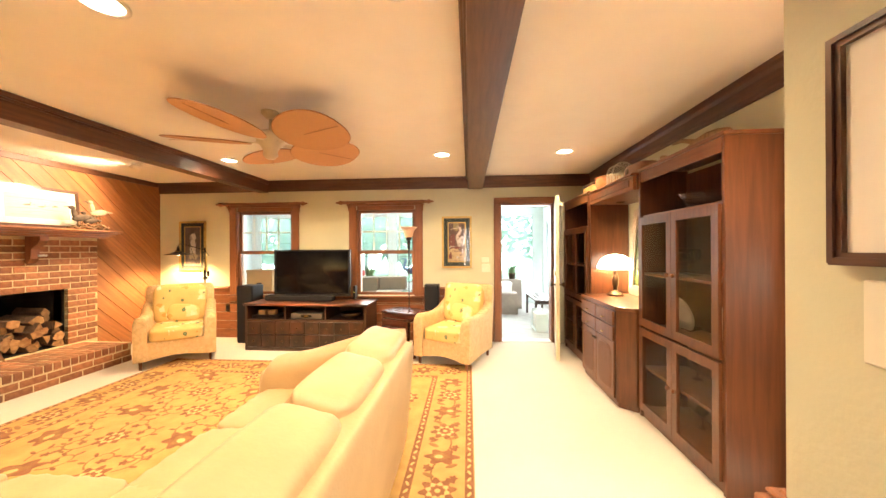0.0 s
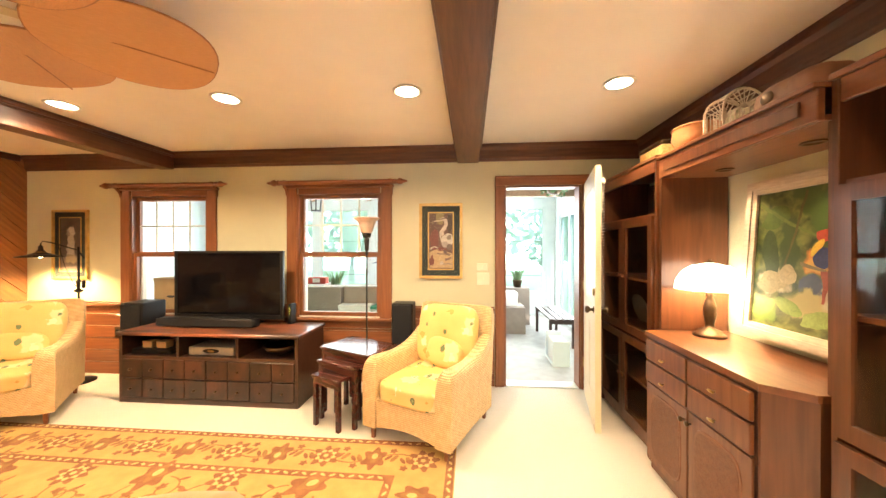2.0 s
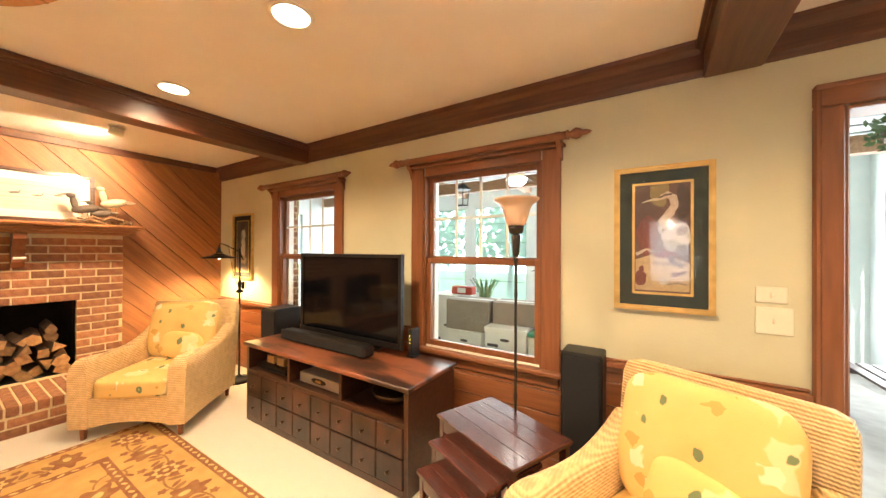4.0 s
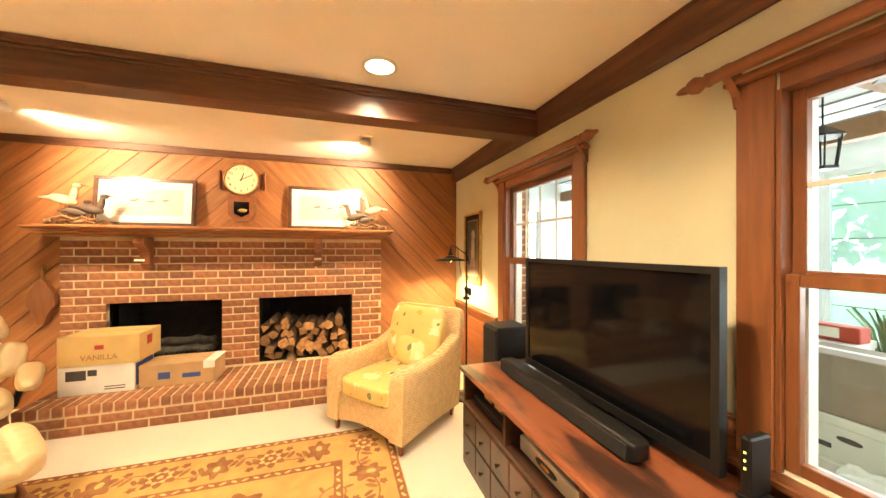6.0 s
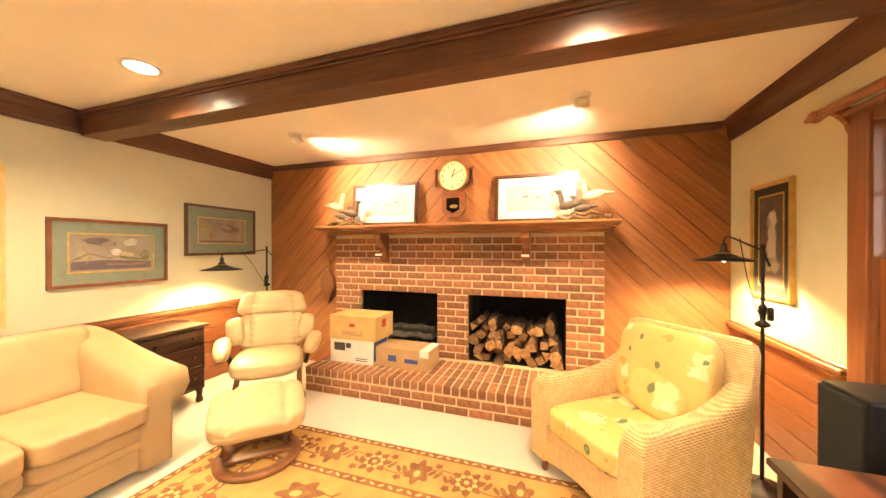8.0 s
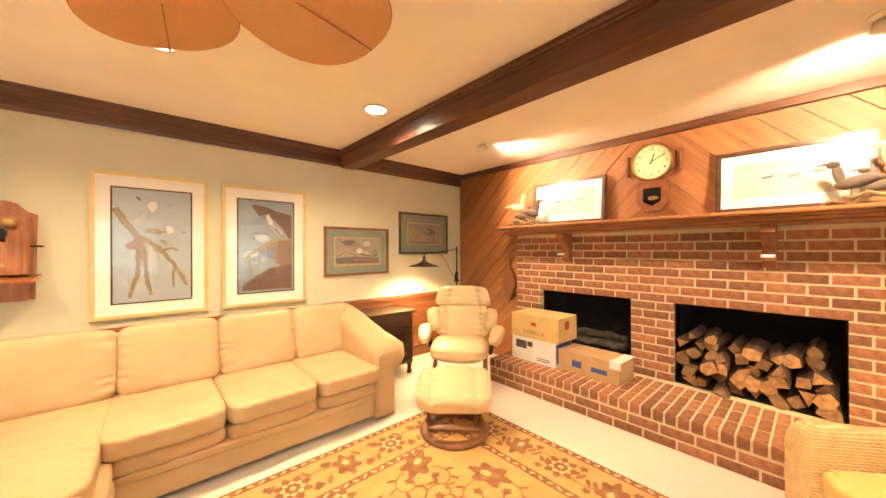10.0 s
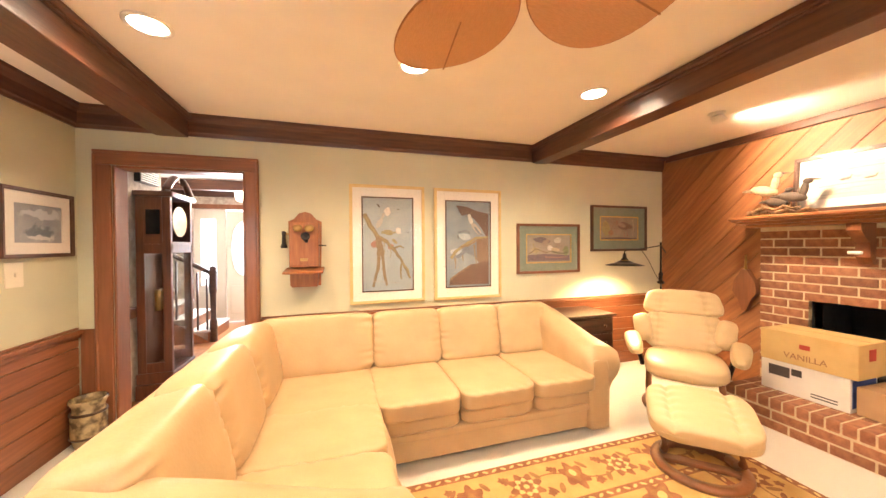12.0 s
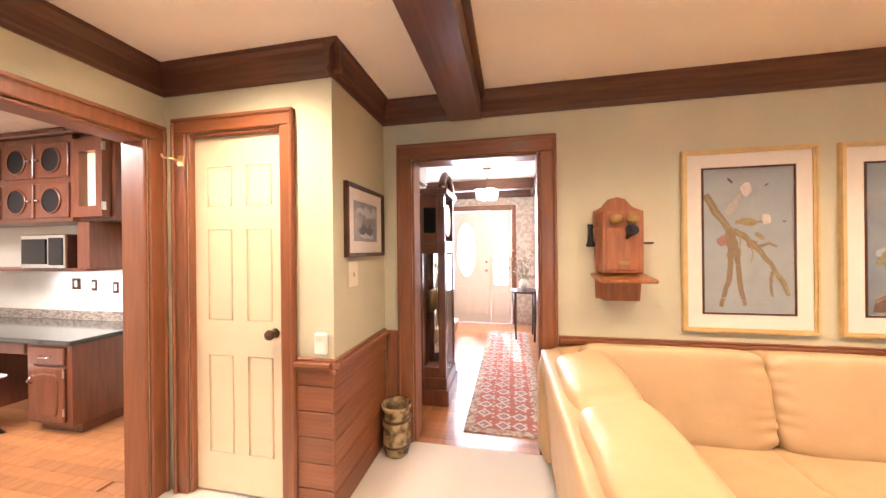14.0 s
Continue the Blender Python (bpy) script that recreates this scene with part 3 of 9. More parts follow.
def sofa_arm(root, m, n):
    """A plump arm that sweeps down from the back to a flared roll at the front, with a narrow front panel."""
    bm = bmesh.new()
    rings = []
    N_ = 22
    for i in range(N_ + 1):
        t = i / N_
        y = -0.46 + 0.94 * t
        s = t * t * (3 - 2 * t)
        h = 0.83 - 0.20 * s
        out = 0.05 + 0.055 * s
        e = 1.0 - 0.10 * max(0, (t - 0.93) / 0.07) ** 2
        sec = [(-0.085, 0.04), (-0.085, 0.20), (-0.088, h - 0.25), (-0.095 - out * 0.3, h - 0.19), (-0.10 - out * 0.8, h - 0.145), (-0.105 - out, h - 0.10), (-0.10 - out, h - 0.055), (-0.085 - out * 0.7, h - 0.02), (-0.06 - out * 0.3, h - 0.003),
               (-0.03, h + 0.004), (0.02, h + 0.002), (0.065, h - 0.012), (0.098, h - 0.045), (0.112, h - 0.10), (0.112, h - 0.2), (0.11, 0.28), (0.11, 0.04)]
        k = 0.007 * math.sin(t * 40 + n) * max(0, t - 0.6)
        rings.append([bm.verts.new((x * e, y, 0.04 + (z - 0.04) * e + (k if z > h - 0.12 else 0) + 0.005 * noise.noise(Vector((x * 9, y * 7, z * 8 + n))))) for x, z in sec])
    K = len(rings[0])
    for a, b in zip(rings, rings[1:]):
        for k in range(K):
            bm.faces.new((a[k], a[(k + 1) % K], b[(k + 1) % K], b[k]))
    bm.faces.new(rings[0][::-1])
    cap = [bm.verts.new((v.co.x * 0.84, v.co.y + 0.022, 0.04 + (v.co.z - 0.04) * 0.95)) for v in rings[-1]]
    for k in range(K):
        bm.faces.new((rings[-1][k], rings[-1][(k + 1) % K], cap[(k + 1) % K], cap[k]))
    bm.faces.new(cap)
    bmesh.ops.transform(bm, matrix=m, verts=bm.verts)
    part("arm", bm, LEATHER, root, "rolled flared leather arm", True)
    part("arm_panel", softed((0.012, 0.492, 0.30), (0.145, 0.03, 0.50), 7, 8, m), LEATHER, root, "narrow leather front panel", True)


def sofa():
    root = thing("sectional_sofa", (0.27, 0.27, 0), "cream leather L-shaped sectional sofa with plump cushions", "sofa")
    L = LEATHER
    part("base", boxes((-2.46, -0.82, 0.58, 1.49, 0.05, 0.30), bev=0.02), L, root)
    part("base", boxes((-0.83, 0.10, 0.58, 2.55, 0.05, 0.30), bev=0.02), L, root)
    # seats along the south wall: a cushion, a padded front below it, a slim roll and a flat base panel
    xs = [-2.40, -1.89, -1.345, -0.80]
    for i, (a, b) in enumerate(zip(xs, xs[1:])):
        w = b - a
        part("seat_cushion", softed(((a + b) / 2, 1.19, 0.392), (w + 0.002, 0.80, 0.135), 8, 20, taper=crease(w / 2, 0.42, i + 1)), L, root, smooth=True)
        part("seat_front", softed(((a + b) / 2, 1.472, 0.282), (w - 0.006, 0.15, 0.115), 4.5, 12, wrinkle=0.02, seed=i + 5), L, root, smooth=True)
    part("front_roll", softed((-1.62, 1.505, 0.208), (1.62, 0.09, 0.055), 5, 14), L, root, "slim leather roll under the seat", True)
    part("front_rail", bx(-2.42, -0.84, 1.44, 1.525, 0.05, 0.195, 0.012, 2), L, root)
    xb = [-2.42, -1.93, -1.39, -0.84]
    for i, (a, b) in enumerate(zip(xb, xb[1:])):
        m = pose((a + b) / 2, 0.80, 0.635, 14, 0, 0)
        part("back_cushion", softed((0, 0, 0), (b - a + 0.016, 0.27, 0.455), 7.5, 34, m, 0.012, i + 11, pucker(0, (b - a) / 2, i + 1)), L, root, smooth=True)
    part("back_frame", softed((-1.15, 0.60, 0.42), (2.70, 0.24, 0.74), 8, 10), L, root, smooth=True)
    # corner
    part("corner_seat", softed((-0.36, 1.13, 0.392), (0.92, 0.98, 0.14), 8, 16, taper=crease(0.46, 0.49, 9)), L, root, smooth=True)
    part("corner_back_cushion", softed((0, 0, 0), (0.83, 0.27, 0.455), 8.5, 34, pose(-0.43, 0.80, 0.635, 14, 0, 0), 0.012, 21, pucker(0, 0.40, 6)), L, root, smooth=True)
    # the return
    ys = [1.48, 1.98, 2.47]
    for i, (a, b) in enumerate(zip(ys, ys[1:])):
        w = b - a
        part("seat_cushion", softed((-0.405, (a + b) / 2, 0.392), (0.83, w + 0.002, 0.14), 8, 20, taper=crease(0.43, w / 2, i + 31)), L, root, smooth=True)
        part("seat_front", softed((-0.785, (a + b) / 2, 0.282), (0.15, w - 0.006, 0.115), 4.5, 12, wrinkle=0.02, seed=i + 35), L, root, smooth=True)
    part("front_roll", softed((-0.825, 2.0, 0.208), (0.09, 1.0, 0.055), 5, 14), L, root, "slim leather roll under the seat", True)
    part("front_rail", bx(-0.85, -0.78, 1.53, 2.50, 0.05, 0.195, 0.012, 2), L, root)
    yb = [0.86, 1.44, 1.99, 2.55]
    for i, (a, b) in enumerate(zip(yb, yb[1:])):
        m = pose(-0.03, (a + b) / 2, 0.635, 0, 13, 0)
        part("back_cushion", softed((0, 0, 0), (0.28, b - a + 0.035, 0.465), 5.8, 34, m, 0.015, i + 41, pucker(1, (b - a) / 2, i + 8)), L, root, smooth=True)
    part("back_frame", softed((0, 0, 0), (0.13, 2.07, 0.74), 10, 14, pose(0.095, 1.555, 0.42, 0, 5, 0)), L, root, smooth=True)
    sofa_arm(root, pose(-2.44, 1.06, 0), 51)
    sofa_arm(root, pose(-0.36, 2.545, 0, 0, 0, 90) @ Matrix.Diagonal((-1, 1, 1, 1)), 52)
    for x, y in ((-2.44, 1.42), (-2.44, 0.66), (-0.72, 2.53), (0.02, 2.53), (0.02, 0.64)):
        part("foot", bx(x - 0.03, x + 0.03, y - 0.03, y + 0.03, 0, 0.055, 0.006), DARKW, root)
    return root


sofa()

# ---------------------------------------------------------------- wicker armchairs
FABRIC = mat("botanical_fabric", (0.74, 0.52, 0.20), (0.68, 0.45, 0.15), 0.85, scale=3, bump=0.2, bscale=260)
def fabric_spots(m):
    """Printed leaves, blossoms and seed heads on a yellow ground."""
    N, L = m.node_tree.nodes, m.node_tree.links
    b = N["Principled BSDF"]
    out = b.inputs["Base Color"].links[0].from_socket
    tc = N.new("ShaderNodeTexCoord")
    wob = N.new("ShaderNodeTexNoise")
    wob.inputs["Scale"].default_value = 16
    L.new(tc.outputs["Object"], wob.inputs["Vector"])

    def motif(scale, seed, stretch, turn, rings, share, metric="EUCLIDEAN"):
        mp = N.new("ShaderNodeMapping")
        mp.inputs["Location"].default_value = (seed, seed * 1.3, seed * 0.7)
        mp.inputs["Scale"].default_value = stretch
        mp.inputs["Rotation"].default_value = (0.3, 0.2, turn)
        add = N.new("ShaderNodeMix")
        add.data_type = "VECTOR"
        add.inputs[0].default_value = 0.07
        v = N.new("ShaderNodeTexVoronoi")
        v.inputs["Scale"].default_value = scale
        v.distance = metric
        L.new(tc.outputs["Object"], mp.inputs[0])
        L.new(mp.outputs[0], add.inputs[4]), L.new(wob.outputs[1], add.inputs[5])
        L.new(add.outputs[1], v.inputs["Vector"])
        sep = N.new("ShaderNodeSeparateColor")
        L.new(v.outputs["Color"], sep.inputs[0])
        keep = N.new("ShaderNodeMath")
        keep.operation = "LESS_THAN"
        keep.inputs[1].default_value = share
        L.new(sep.outputs[0], keep.inputs[0])
        res = None
        for rad, col in rings:
            r = N.new("ShaderNodeMapRange")
            r.inputs[1].default_value, r.inputs[2].default_value, r.inputs[3].default_value, r.inputs[4].default_value = rad, rad + 0.03, 1, 0
            L.new(v.outputs["Distance"], r.inputs[0])
            mm = N.new("ShaderNodeMath")
            mm.operation = "MULTIPLY"
            L.new(r.outputs[0], mm.inputs[0]), L.new(keep.outputs[0], mm.inputs[1])
            mx = N.new("ShaderNodeMix")
            mx.data_type = "RGBA"
            mx.inputs[7].default_value = (*col, 1)
            L.new(mm.outputs[0], mx.inputs[0]), L.new(out if res is None else res, mx.inputs[6])
            res = mx.outputs[2]
        return res

    out = motif(4.5, 1, (1, 1.2, 1), 0.4, [(0.28, (0.76, 0.60, 0.32))], 0.6, "CHEBYCHEV")
    out = motif(6, 4, (1, 2.2, 1.6), 0.9, [(0.30, (0.58, 0.34, 0.09))], 0.4, "MANHATTAN")
    out = motif(5.5, 21, (1.4, 1, 1.2), 0.2, [(0.18, (0.78, 0.68, 0.45))], 0.45, "CHEBYCHEV")
    out = motif(5.5, 9, (2.4, 1, 2.0), 0.5, [(0.27, (0.16, 0.21, 0.10)), (0.07, (0.34, 0.38, 0.20))], 0.4)
    out = motif(6.2, 14, (1, 1, 1), 0.0, [(0.16, (0.80, 0.70, 0.48)), (0.09, (0.10, 0.075, 0.045)), (0.05, (0.55, 0.43, 0.25))], 0.42)
    L.new(out, b.inputs["Base Color"])


fabric_spots(FABRIC)


def weave(m, scale_z, scale_u):
    """Woven rope relief: rows of short strands, with the shade between them put into the colour."""
    N, L = m.node_tree.nodes, m.node_tree.links
    b = N["Principled BSDF"]
    tc = N.new("ShaderNodeTexCoord")
    mp = N.new("ShaderNodeMapping")
    mp.inputs["Rotation"].default_value = (0, 0, radians(20))
    L.new(tc.outputs["Object"], mp.inputs[0])
    hs = []
    for d, s in (("Z", scale_z), ("DIAGONAL", scale_u)):
        w = N.new("ShaderNodeTexWave")
        w.bands_direction = d
        w.inputs["Scale"].default_value, w.inputs["Distortion"].default_value, w.inputs["Detail"].default_value = s, 1.2, 1.5
        L.new(mp.outputs[0], w.inputs["Vector"])
        hs.append(w)
    mul = N.new("ShaderNodeMath")
    mul.operation = "MULTIPLY_ADD"
    mul.inputs[1].default_value = 0.45
    L.new(hs[1].outputs["Fac"], mul.inputs[0]), L.new(hs[0].outputs["Fac"], mul.inputs[2])
    bp = N.new("ShaderNodeBump")
    bp.inputs["Strength"].default_value, bp.inputs["Distance"].default_value = 0.5, 0.009
    L.new(mul.outputs[0], bp.inputs["Height"]), L.new(bp.outputs[0], b.inputs["Normal"])
    # painted shade: base colour multiplied darker in the hollows of the weave
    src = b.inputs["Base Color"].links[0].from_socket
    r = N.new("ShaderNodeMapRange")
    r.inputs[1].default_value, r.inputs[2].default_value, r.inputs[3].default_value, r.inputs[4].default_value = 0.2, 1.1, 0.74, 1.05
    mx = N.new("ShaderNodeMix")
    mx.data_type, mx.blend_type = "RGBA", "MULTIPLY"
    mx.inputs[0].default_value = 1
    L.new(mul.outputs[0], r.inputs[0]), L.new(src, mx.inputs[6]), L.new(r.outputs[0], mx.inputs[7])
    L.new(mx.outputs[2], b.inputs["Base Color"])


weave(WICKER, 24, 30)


def armchair():
    root = thing("wicker_armchair", (0, 0, 0), "woven wicker armchair with yellow botanical print cushions", "armchair", "wicker armchairs")
    # x across, front towards -y
    for s in (-1, 1):
        bm = bmesh.new()
        rings = []
        ys = [0.37 - 0.70 * k / 14 for k in range(15)] + [-0.33 - 0.09 * math.sin(radians(a)) for a in (18, 36, 54, 70, 82, 90)]
        for k, y in enumerate(ys):
            h = 0.585 + 0.11 * max(0, (y + 0.05) / 0.42) ** 2 + 0.018 * max(0, (-0.12 - y) / 0.21)
            if k > 14:
                h -= 0.085 * (1 - math.cos(radians((18, 36, 54, 70, 82, 90)[k - 15])))
            r, hw = 0.05, 0.066
            lo = 0.10 + 0.012 * math.sin(math.pi * (y + 0.42) / 0.79)
            sec = [(-hw, lo), (-hw, h - r)] + [(-hw + r - r * math.cos(radians(a)), h - r + r * math.sin(radians(a))) for a in (30, 60, 90)] + [(hw - r + r * math.sin(radians(a)), h - r + r * math.cos(radians(a))) for a in (0, 30, 60, 90)] + [(hw, lo)]
            rings.append([bm.verts.new((s * (0.348 + 0.012 * (z - 0.1)) + x, y, z)) for x, z in sec])
        K = len(rings[0])
        for a, b in zip(rings, rings[1:]):
            for k in range(K):
                bm.faces.new((a[k], a[(k + 1) % K], b[(k + 1) % K], b[k]))
        bm.faces.new(rings[0][::-1]), bm.faces.new(rings[-1])
        ob = part("arm_side", bm, WICKER, root, "woven wicker arm and side", True)
        ob.data.set_sharp_from_angle(angle=radians(50))
    front = [(-0.285, 0.10)] + [(-0.285 + 0.57 * k / 8, 0.10 + 0.035 * math.sin(math.pi * k / 8)) for k in range(1, 8)] + [(0.285, 0.10), (0.285, 0.315), (-0.285, 0.315)]
    part("front_apron", prismed(front, 0.05, Matrix.Translation((0, -0.40, 0))), WICKER, root, "arched woven front apron")
    part("seat_deck", bx(-0.283, 0.283, -0.349, 0.34, 0.18, 0.30, 0.01), WICKER, root)
    part("backrest", softed((0, 0, 0), (0.80, 0.085, 0.83), 14, 12, pose(0, 0.415, 0.50, -8, 0, 0)), WICKER, root, "flat woven wicker back", True)

    def corner(x, y, z):
        k = (abs(x) / 0.3) * (abs(z) / 0.25)
        return x * (1 + 0.05 * k), y * (1 - 0.30 * min(1, k)) + 0.006 * noise.noise(Vector((x * 9, z * 9, 2))), z * (1 + 0.05 * k)
    part("seat_cushion", softed((0, -0.045, 0.372), (0.565, 0.75, 0.145), 8, 14, taper=crease(0.28, 0.37, 4)), FABRIC, root, "yellow botanical print seat cushion", True)
    part("back_cushion", softed((0, 0, 0), (0.60, 0.19, 0.50), 4.5, 14, pose(0, 0.275, 0.665, -14, 0, 0), wrinkle=0.02, seed=4, taper=corner), FABRIC, root, "yellow botanical print back pillow", True)
    part("small_pillow", softed((0, 0, 0), (0.36, 0.12, 0.24), 3.4, 12, pose(0.04, 0.155, 0.545, -24, 8, 0), wrinkle=0.03, seed=5), FABRIC, root, "small yellow print pillow", True)
    for x in (-0.35, 0.35):
        for y in (-0.36, 0.35):
            part("leg", lathed([(0.018, 0), (0.028, 0.13)], 4, pose(x, y, 0, 0, 0, 45)), TRIM, root, "short tapered wooden leg")
    return root


ac = armchair()
ac.matrix_basis = pose(-2.92, 4.61, 0, 0, 0, 39.4) @ Matrix.Diagonal((0.94, 0.96, 1, 1))
ac2 = copy_thing(ac, pose(0.645, 4.76, 0, 0, 0, -24) @ Matrix.Diagonal((0.94, 0.96, 1, 1)))

# ---------------------------------------------------------------- rug
def rug():
    hx, hy = 1.86, 1.295
    gold = mat("rug_gold_wool", (0.60, 0.38, 0.13), (0.50, 0.30, 0.095), 0.95, scale=9, bump=0.5, bscale=300, big=0.12)
    rust = mat("rug_rust_wool", (0.33, 0.145, 0.06), (0.235, 0.095, 0.04), 0.95, scale=14, bump=0.5, bscale=300, big=0.15)
    brown = mat("rug_brown_wool", (0.36, 0.19, 0.065), (0.26, 0.125, 0.045), 0.95, scale=14, bump=0.5, bscale=300, big=0.15)
    straw = mat("rug_straw_wool", (0.66, 0.46, 0.20), (0.58, 0.39, 0.15), 0.95, scale=14, bump=0.5, bscale=300)
    ob = part("area_rug", bx(-hx, hx, -hy, hy, 0.0, 0.011, 0.004), gold, at=pose(-1.01, 3.235, 0.001))
    tagged(ob, "gold wool rug with rust red floral pattern and border", "rug")
    bm = bmesh.new()
    rnd = random.Random(5)

    def flat(pts, mi, z):
        f = bm.faces.new([bm.verts.new((x, y, z)) for x, y in pts])
        f.material_index = mi

    def blob(x, y, a, b, turn, mi, z, n=14, lobes=0, amp=0.0):
        c, s = math.cos(turn), math.sin(turn)
        pts = []
        for i in range(n):
            t = 2 * math.pi * i / n
            k = 1 + amp * math.cos(lobes * t)
            u, v = a * k * math.cos(t), b * k * math.sin(t)
            pts.append((x + u * c - v * s, y + u * s + v * c))
        ctr = bm.verts.new((x, y, z))
        vs = [bm.verts.new((p, q, z)) for p, q in pts]
        for i in range(n):
            bm.faces.new((ctr, vs[i], vs[(i + 1) % n])).material_index = mi

    def vine(pts, w, mi, z=0.0114):
        rows = []
        for i, (x, y) in enumerate(pts):
            x0, y0 = pts[max(i - 1, 0)]
            x1, y1 = pts[min(i + 1, len(pts) - 1)]
            d = math.hypot(x1 - x0, y1 - y0) or 1
            nx, ny = -(y1 - y0) / d * w, (x1 - x0) / d * w
            rows.append((bm.verts.new((x + nx, y + ny, z)), bm.verts.new((x - nx, y - ny, z))))
        for p, q in zip(rows, rows[1:]):
            bm.faces.new((p[0], p[1], q[1], q[0])).material_index = mi

    def rosette(x, y, r, turn):
        blob(x, y, r, r, turn, 0, 0.0118, 48, 8, 0.20)
        blob(x, y, r * 0.66, r * 0.66, turn + 0.39, 2, 0.0122, 48, 8, 0.16)
        blob(x, y, r * 0.46, r * 0.46, turn, 0, 0.0126, 32, 8, 0.14)
        blob(x, y, r * 0.18, r * 0.18, turn, 2, 0.013, 12)

    def palmette(x, y, r, turn):
        blob(x, y, r, r * 0.72, turn, 0, 0.0118, 48, 6, 0.22)
        blob(x + 0.15 * r * math.cos(turn), y + 0.15 * r * math.sin(turn), r * 0.6, r * 0.4, turn, 1, 0.0122, 32, 4, 0.2)
        blob(x + 0.2 * r * math.cos(turn), y + 0.2 * r * math.sin(turn), r * 0.3, r * 0.2, turn, 2, 0.0126, 16)

    def leaf(x, y, ln, turn, mi=1):
        blob(x + ln * 0.5 * math.cos(turn), y + ln * 0.5 * math.sin(turn), ln * 0.5, ln * 0.2, turn, mi, 0.0117, 10)

    def tendril(x, y, turn, r, sign, mi=1):
        """A curling stem with leaves along it and a bud at its end."""
        pts, a = [(x, y)], turn
        for i in range(26):
            a += sign * (0.05 + 0.012 * i)
            x, y = x + r * math.cos(a), y + r * math.sin(a)
            pts.append((x, y))
            if i in (5, 10, 15, 20):
                leaf(x, y, 0.06, a - sign * 1.0, rnd.choice((0, 1)))
        vine(pts, 0.0055, mi)
        blob(x, y, 0.028, 0.024, a, 0, 0.0118, 20, 5, 0.25)

    # the field: rosettes and palmettes on a staggered lattice, joined by curling stems
    fx, fy = hx - 0.44, hy - 0.44
    for j in range(-2, 3):
        for i in range(-3, 4):
            x, y = 0.50 * i + (0.25 if j % 2 else 0), 0.40 * j
            if abs(x) > fx - 0.09 or abs(y) > fy - 0.05:
                continue
            x, y = x + rnd.uniform(-0.03, 0.03), y + rnd.uniform(-0.03, 0.03)
            t0 = math.atan2(y, x) if (i or j) else 0
            if (i + j) % 2:
                rosette(x, y, 0.095, rnd.uniform(0, 0.7))
            else:
                palmette(x, y, 0.12, t0 + math.pi / 2 * (j % 2))
            for k in range(3):
                a = t0 + 2.1 * k + 0.5
                tx, ty = x + 0.11 * math.cos(a), y + 0.11 * math.sin(a)
                if abs(tx + 0.16 * math.cos(a)) < fx - 0.04 and abs(ty + 0.16 * math.sin(a)) < fy - 0.04:
                    tendril(tx, ty, a, 0.0135, 1 if k % 2 else -1)
    # the main border
    def border(p0, p1, n, nx, ny):
        (ax, ay), (bx_, by_) = p0, p1
        an = math.atan2(by_ - ay, bx_ - ax)
        pts = []
        for k in range(n * 10 + 1):
            t = k / (n * 10)
            o = 0.055 * math.sin(math.pi * n * t)
            pts.append((ax + (bx_ - ax) * t + nx * o, ay + (by_ - ay) * t + ny * o))
        vine(pts, 0.006, 1)
        for k in range(n + 1):
            t = k / n
            x, y = ax + (bx_ - ax) * t, ay + (by_ - ay) * t
            if k % 2:
                palmette(x, y, 0.10, an + math.pi / 2 * (1 if k % 4 == 1 else -1))
            else:
                rosette(x, y, 0.095, 0.2)
            if k < n:
                for h, sg in ((0.35, 1), (0.65, -1)):
                    u = (k + h) / n
                    mx, my = ax + (bx_ - ax) * u, ay + (by_ - ay) * u
                    leaf(mx + nx * 0.03 * sg, my + ny * 0.03 * sg, 0.085, an + sg * 1.1, 1)
                    leaf(mx - nx * 0.04 * sg, my - ny * 0.04 * sg, 0.07, an - sg * 2.2, 0)
                    blob(mx - nx * 0.085 * sg, my - ny * 0.085 * sg, 0.024, 0.024, 0, 0, 0.0118, 20, 5, 0.25)
    ex, ey = hx - 0.212, hy - 0.212
    border((-ex, -ey), (ex, -ey), 10, 0, 1), border((-ex, ey), (ex, ey), 10, 0, -1)
    border((-ex, -ey + 0.31), (-ex, ey - 0.31), 5, 1, 0), border((ex, -ey + 0.31), (ex, ey - 0.31), 5, -1, 0)
    # guard stripes with rows of small lozenges
    for lo, hi, z in ((0.006, 0.058, 0.0114), (0.366, 0.42, 0.0114)):
        for s in (-1, 1):
            flat([(-hx + lo, s * (hy - lo)), (hx - lo, s * (hy - lo)), (hx - hi, s * (hy - hi)), (-hx + hi, s * (hy - hi))], 0, z)
            flat([(s * (hx - lo), -hy + lo), (s * (hx - lo), hy - lo), (s * (hx - hi), hy - hi), (s * (hx - hi), -hy + hi)], 0, z)
        c = (lo + hi) / 2
        for k in range(int((2 * hx - 2 * hi) / 0.06)):
            for s in (-1, 1):
                blob(-hx + hi + 0.06 * (k + 0.5), s * (hy - c), 0.022, 0.010, 0.5 * (-1) ** k, 2, z + 0.0006, 6)
        for k in range(int((2 * hy - 2 * hi) / 0.06)):
            for s in (-1, 1):
                blob(s * (hx - c), -hy + hi + 0.06 * (k + 0.5), 0.010, 0.022, 0.5 * (-1) ** k, 2, z + 0.0006, 6)
    for f in bm.faces:
        if f.normal.z < 0:
            f.normal_flip()
    me = bpy.data.meshes.new("woven_pattern")
    bm.to_mesh(me)
    bm.free()
    for m in (rust, brown, straw):
        me.materials.append(m)
    w = new("woven_pattern", me)
    w.parent = ob
    tagged(w, "rust and brown woven flowers and vines")


rug()

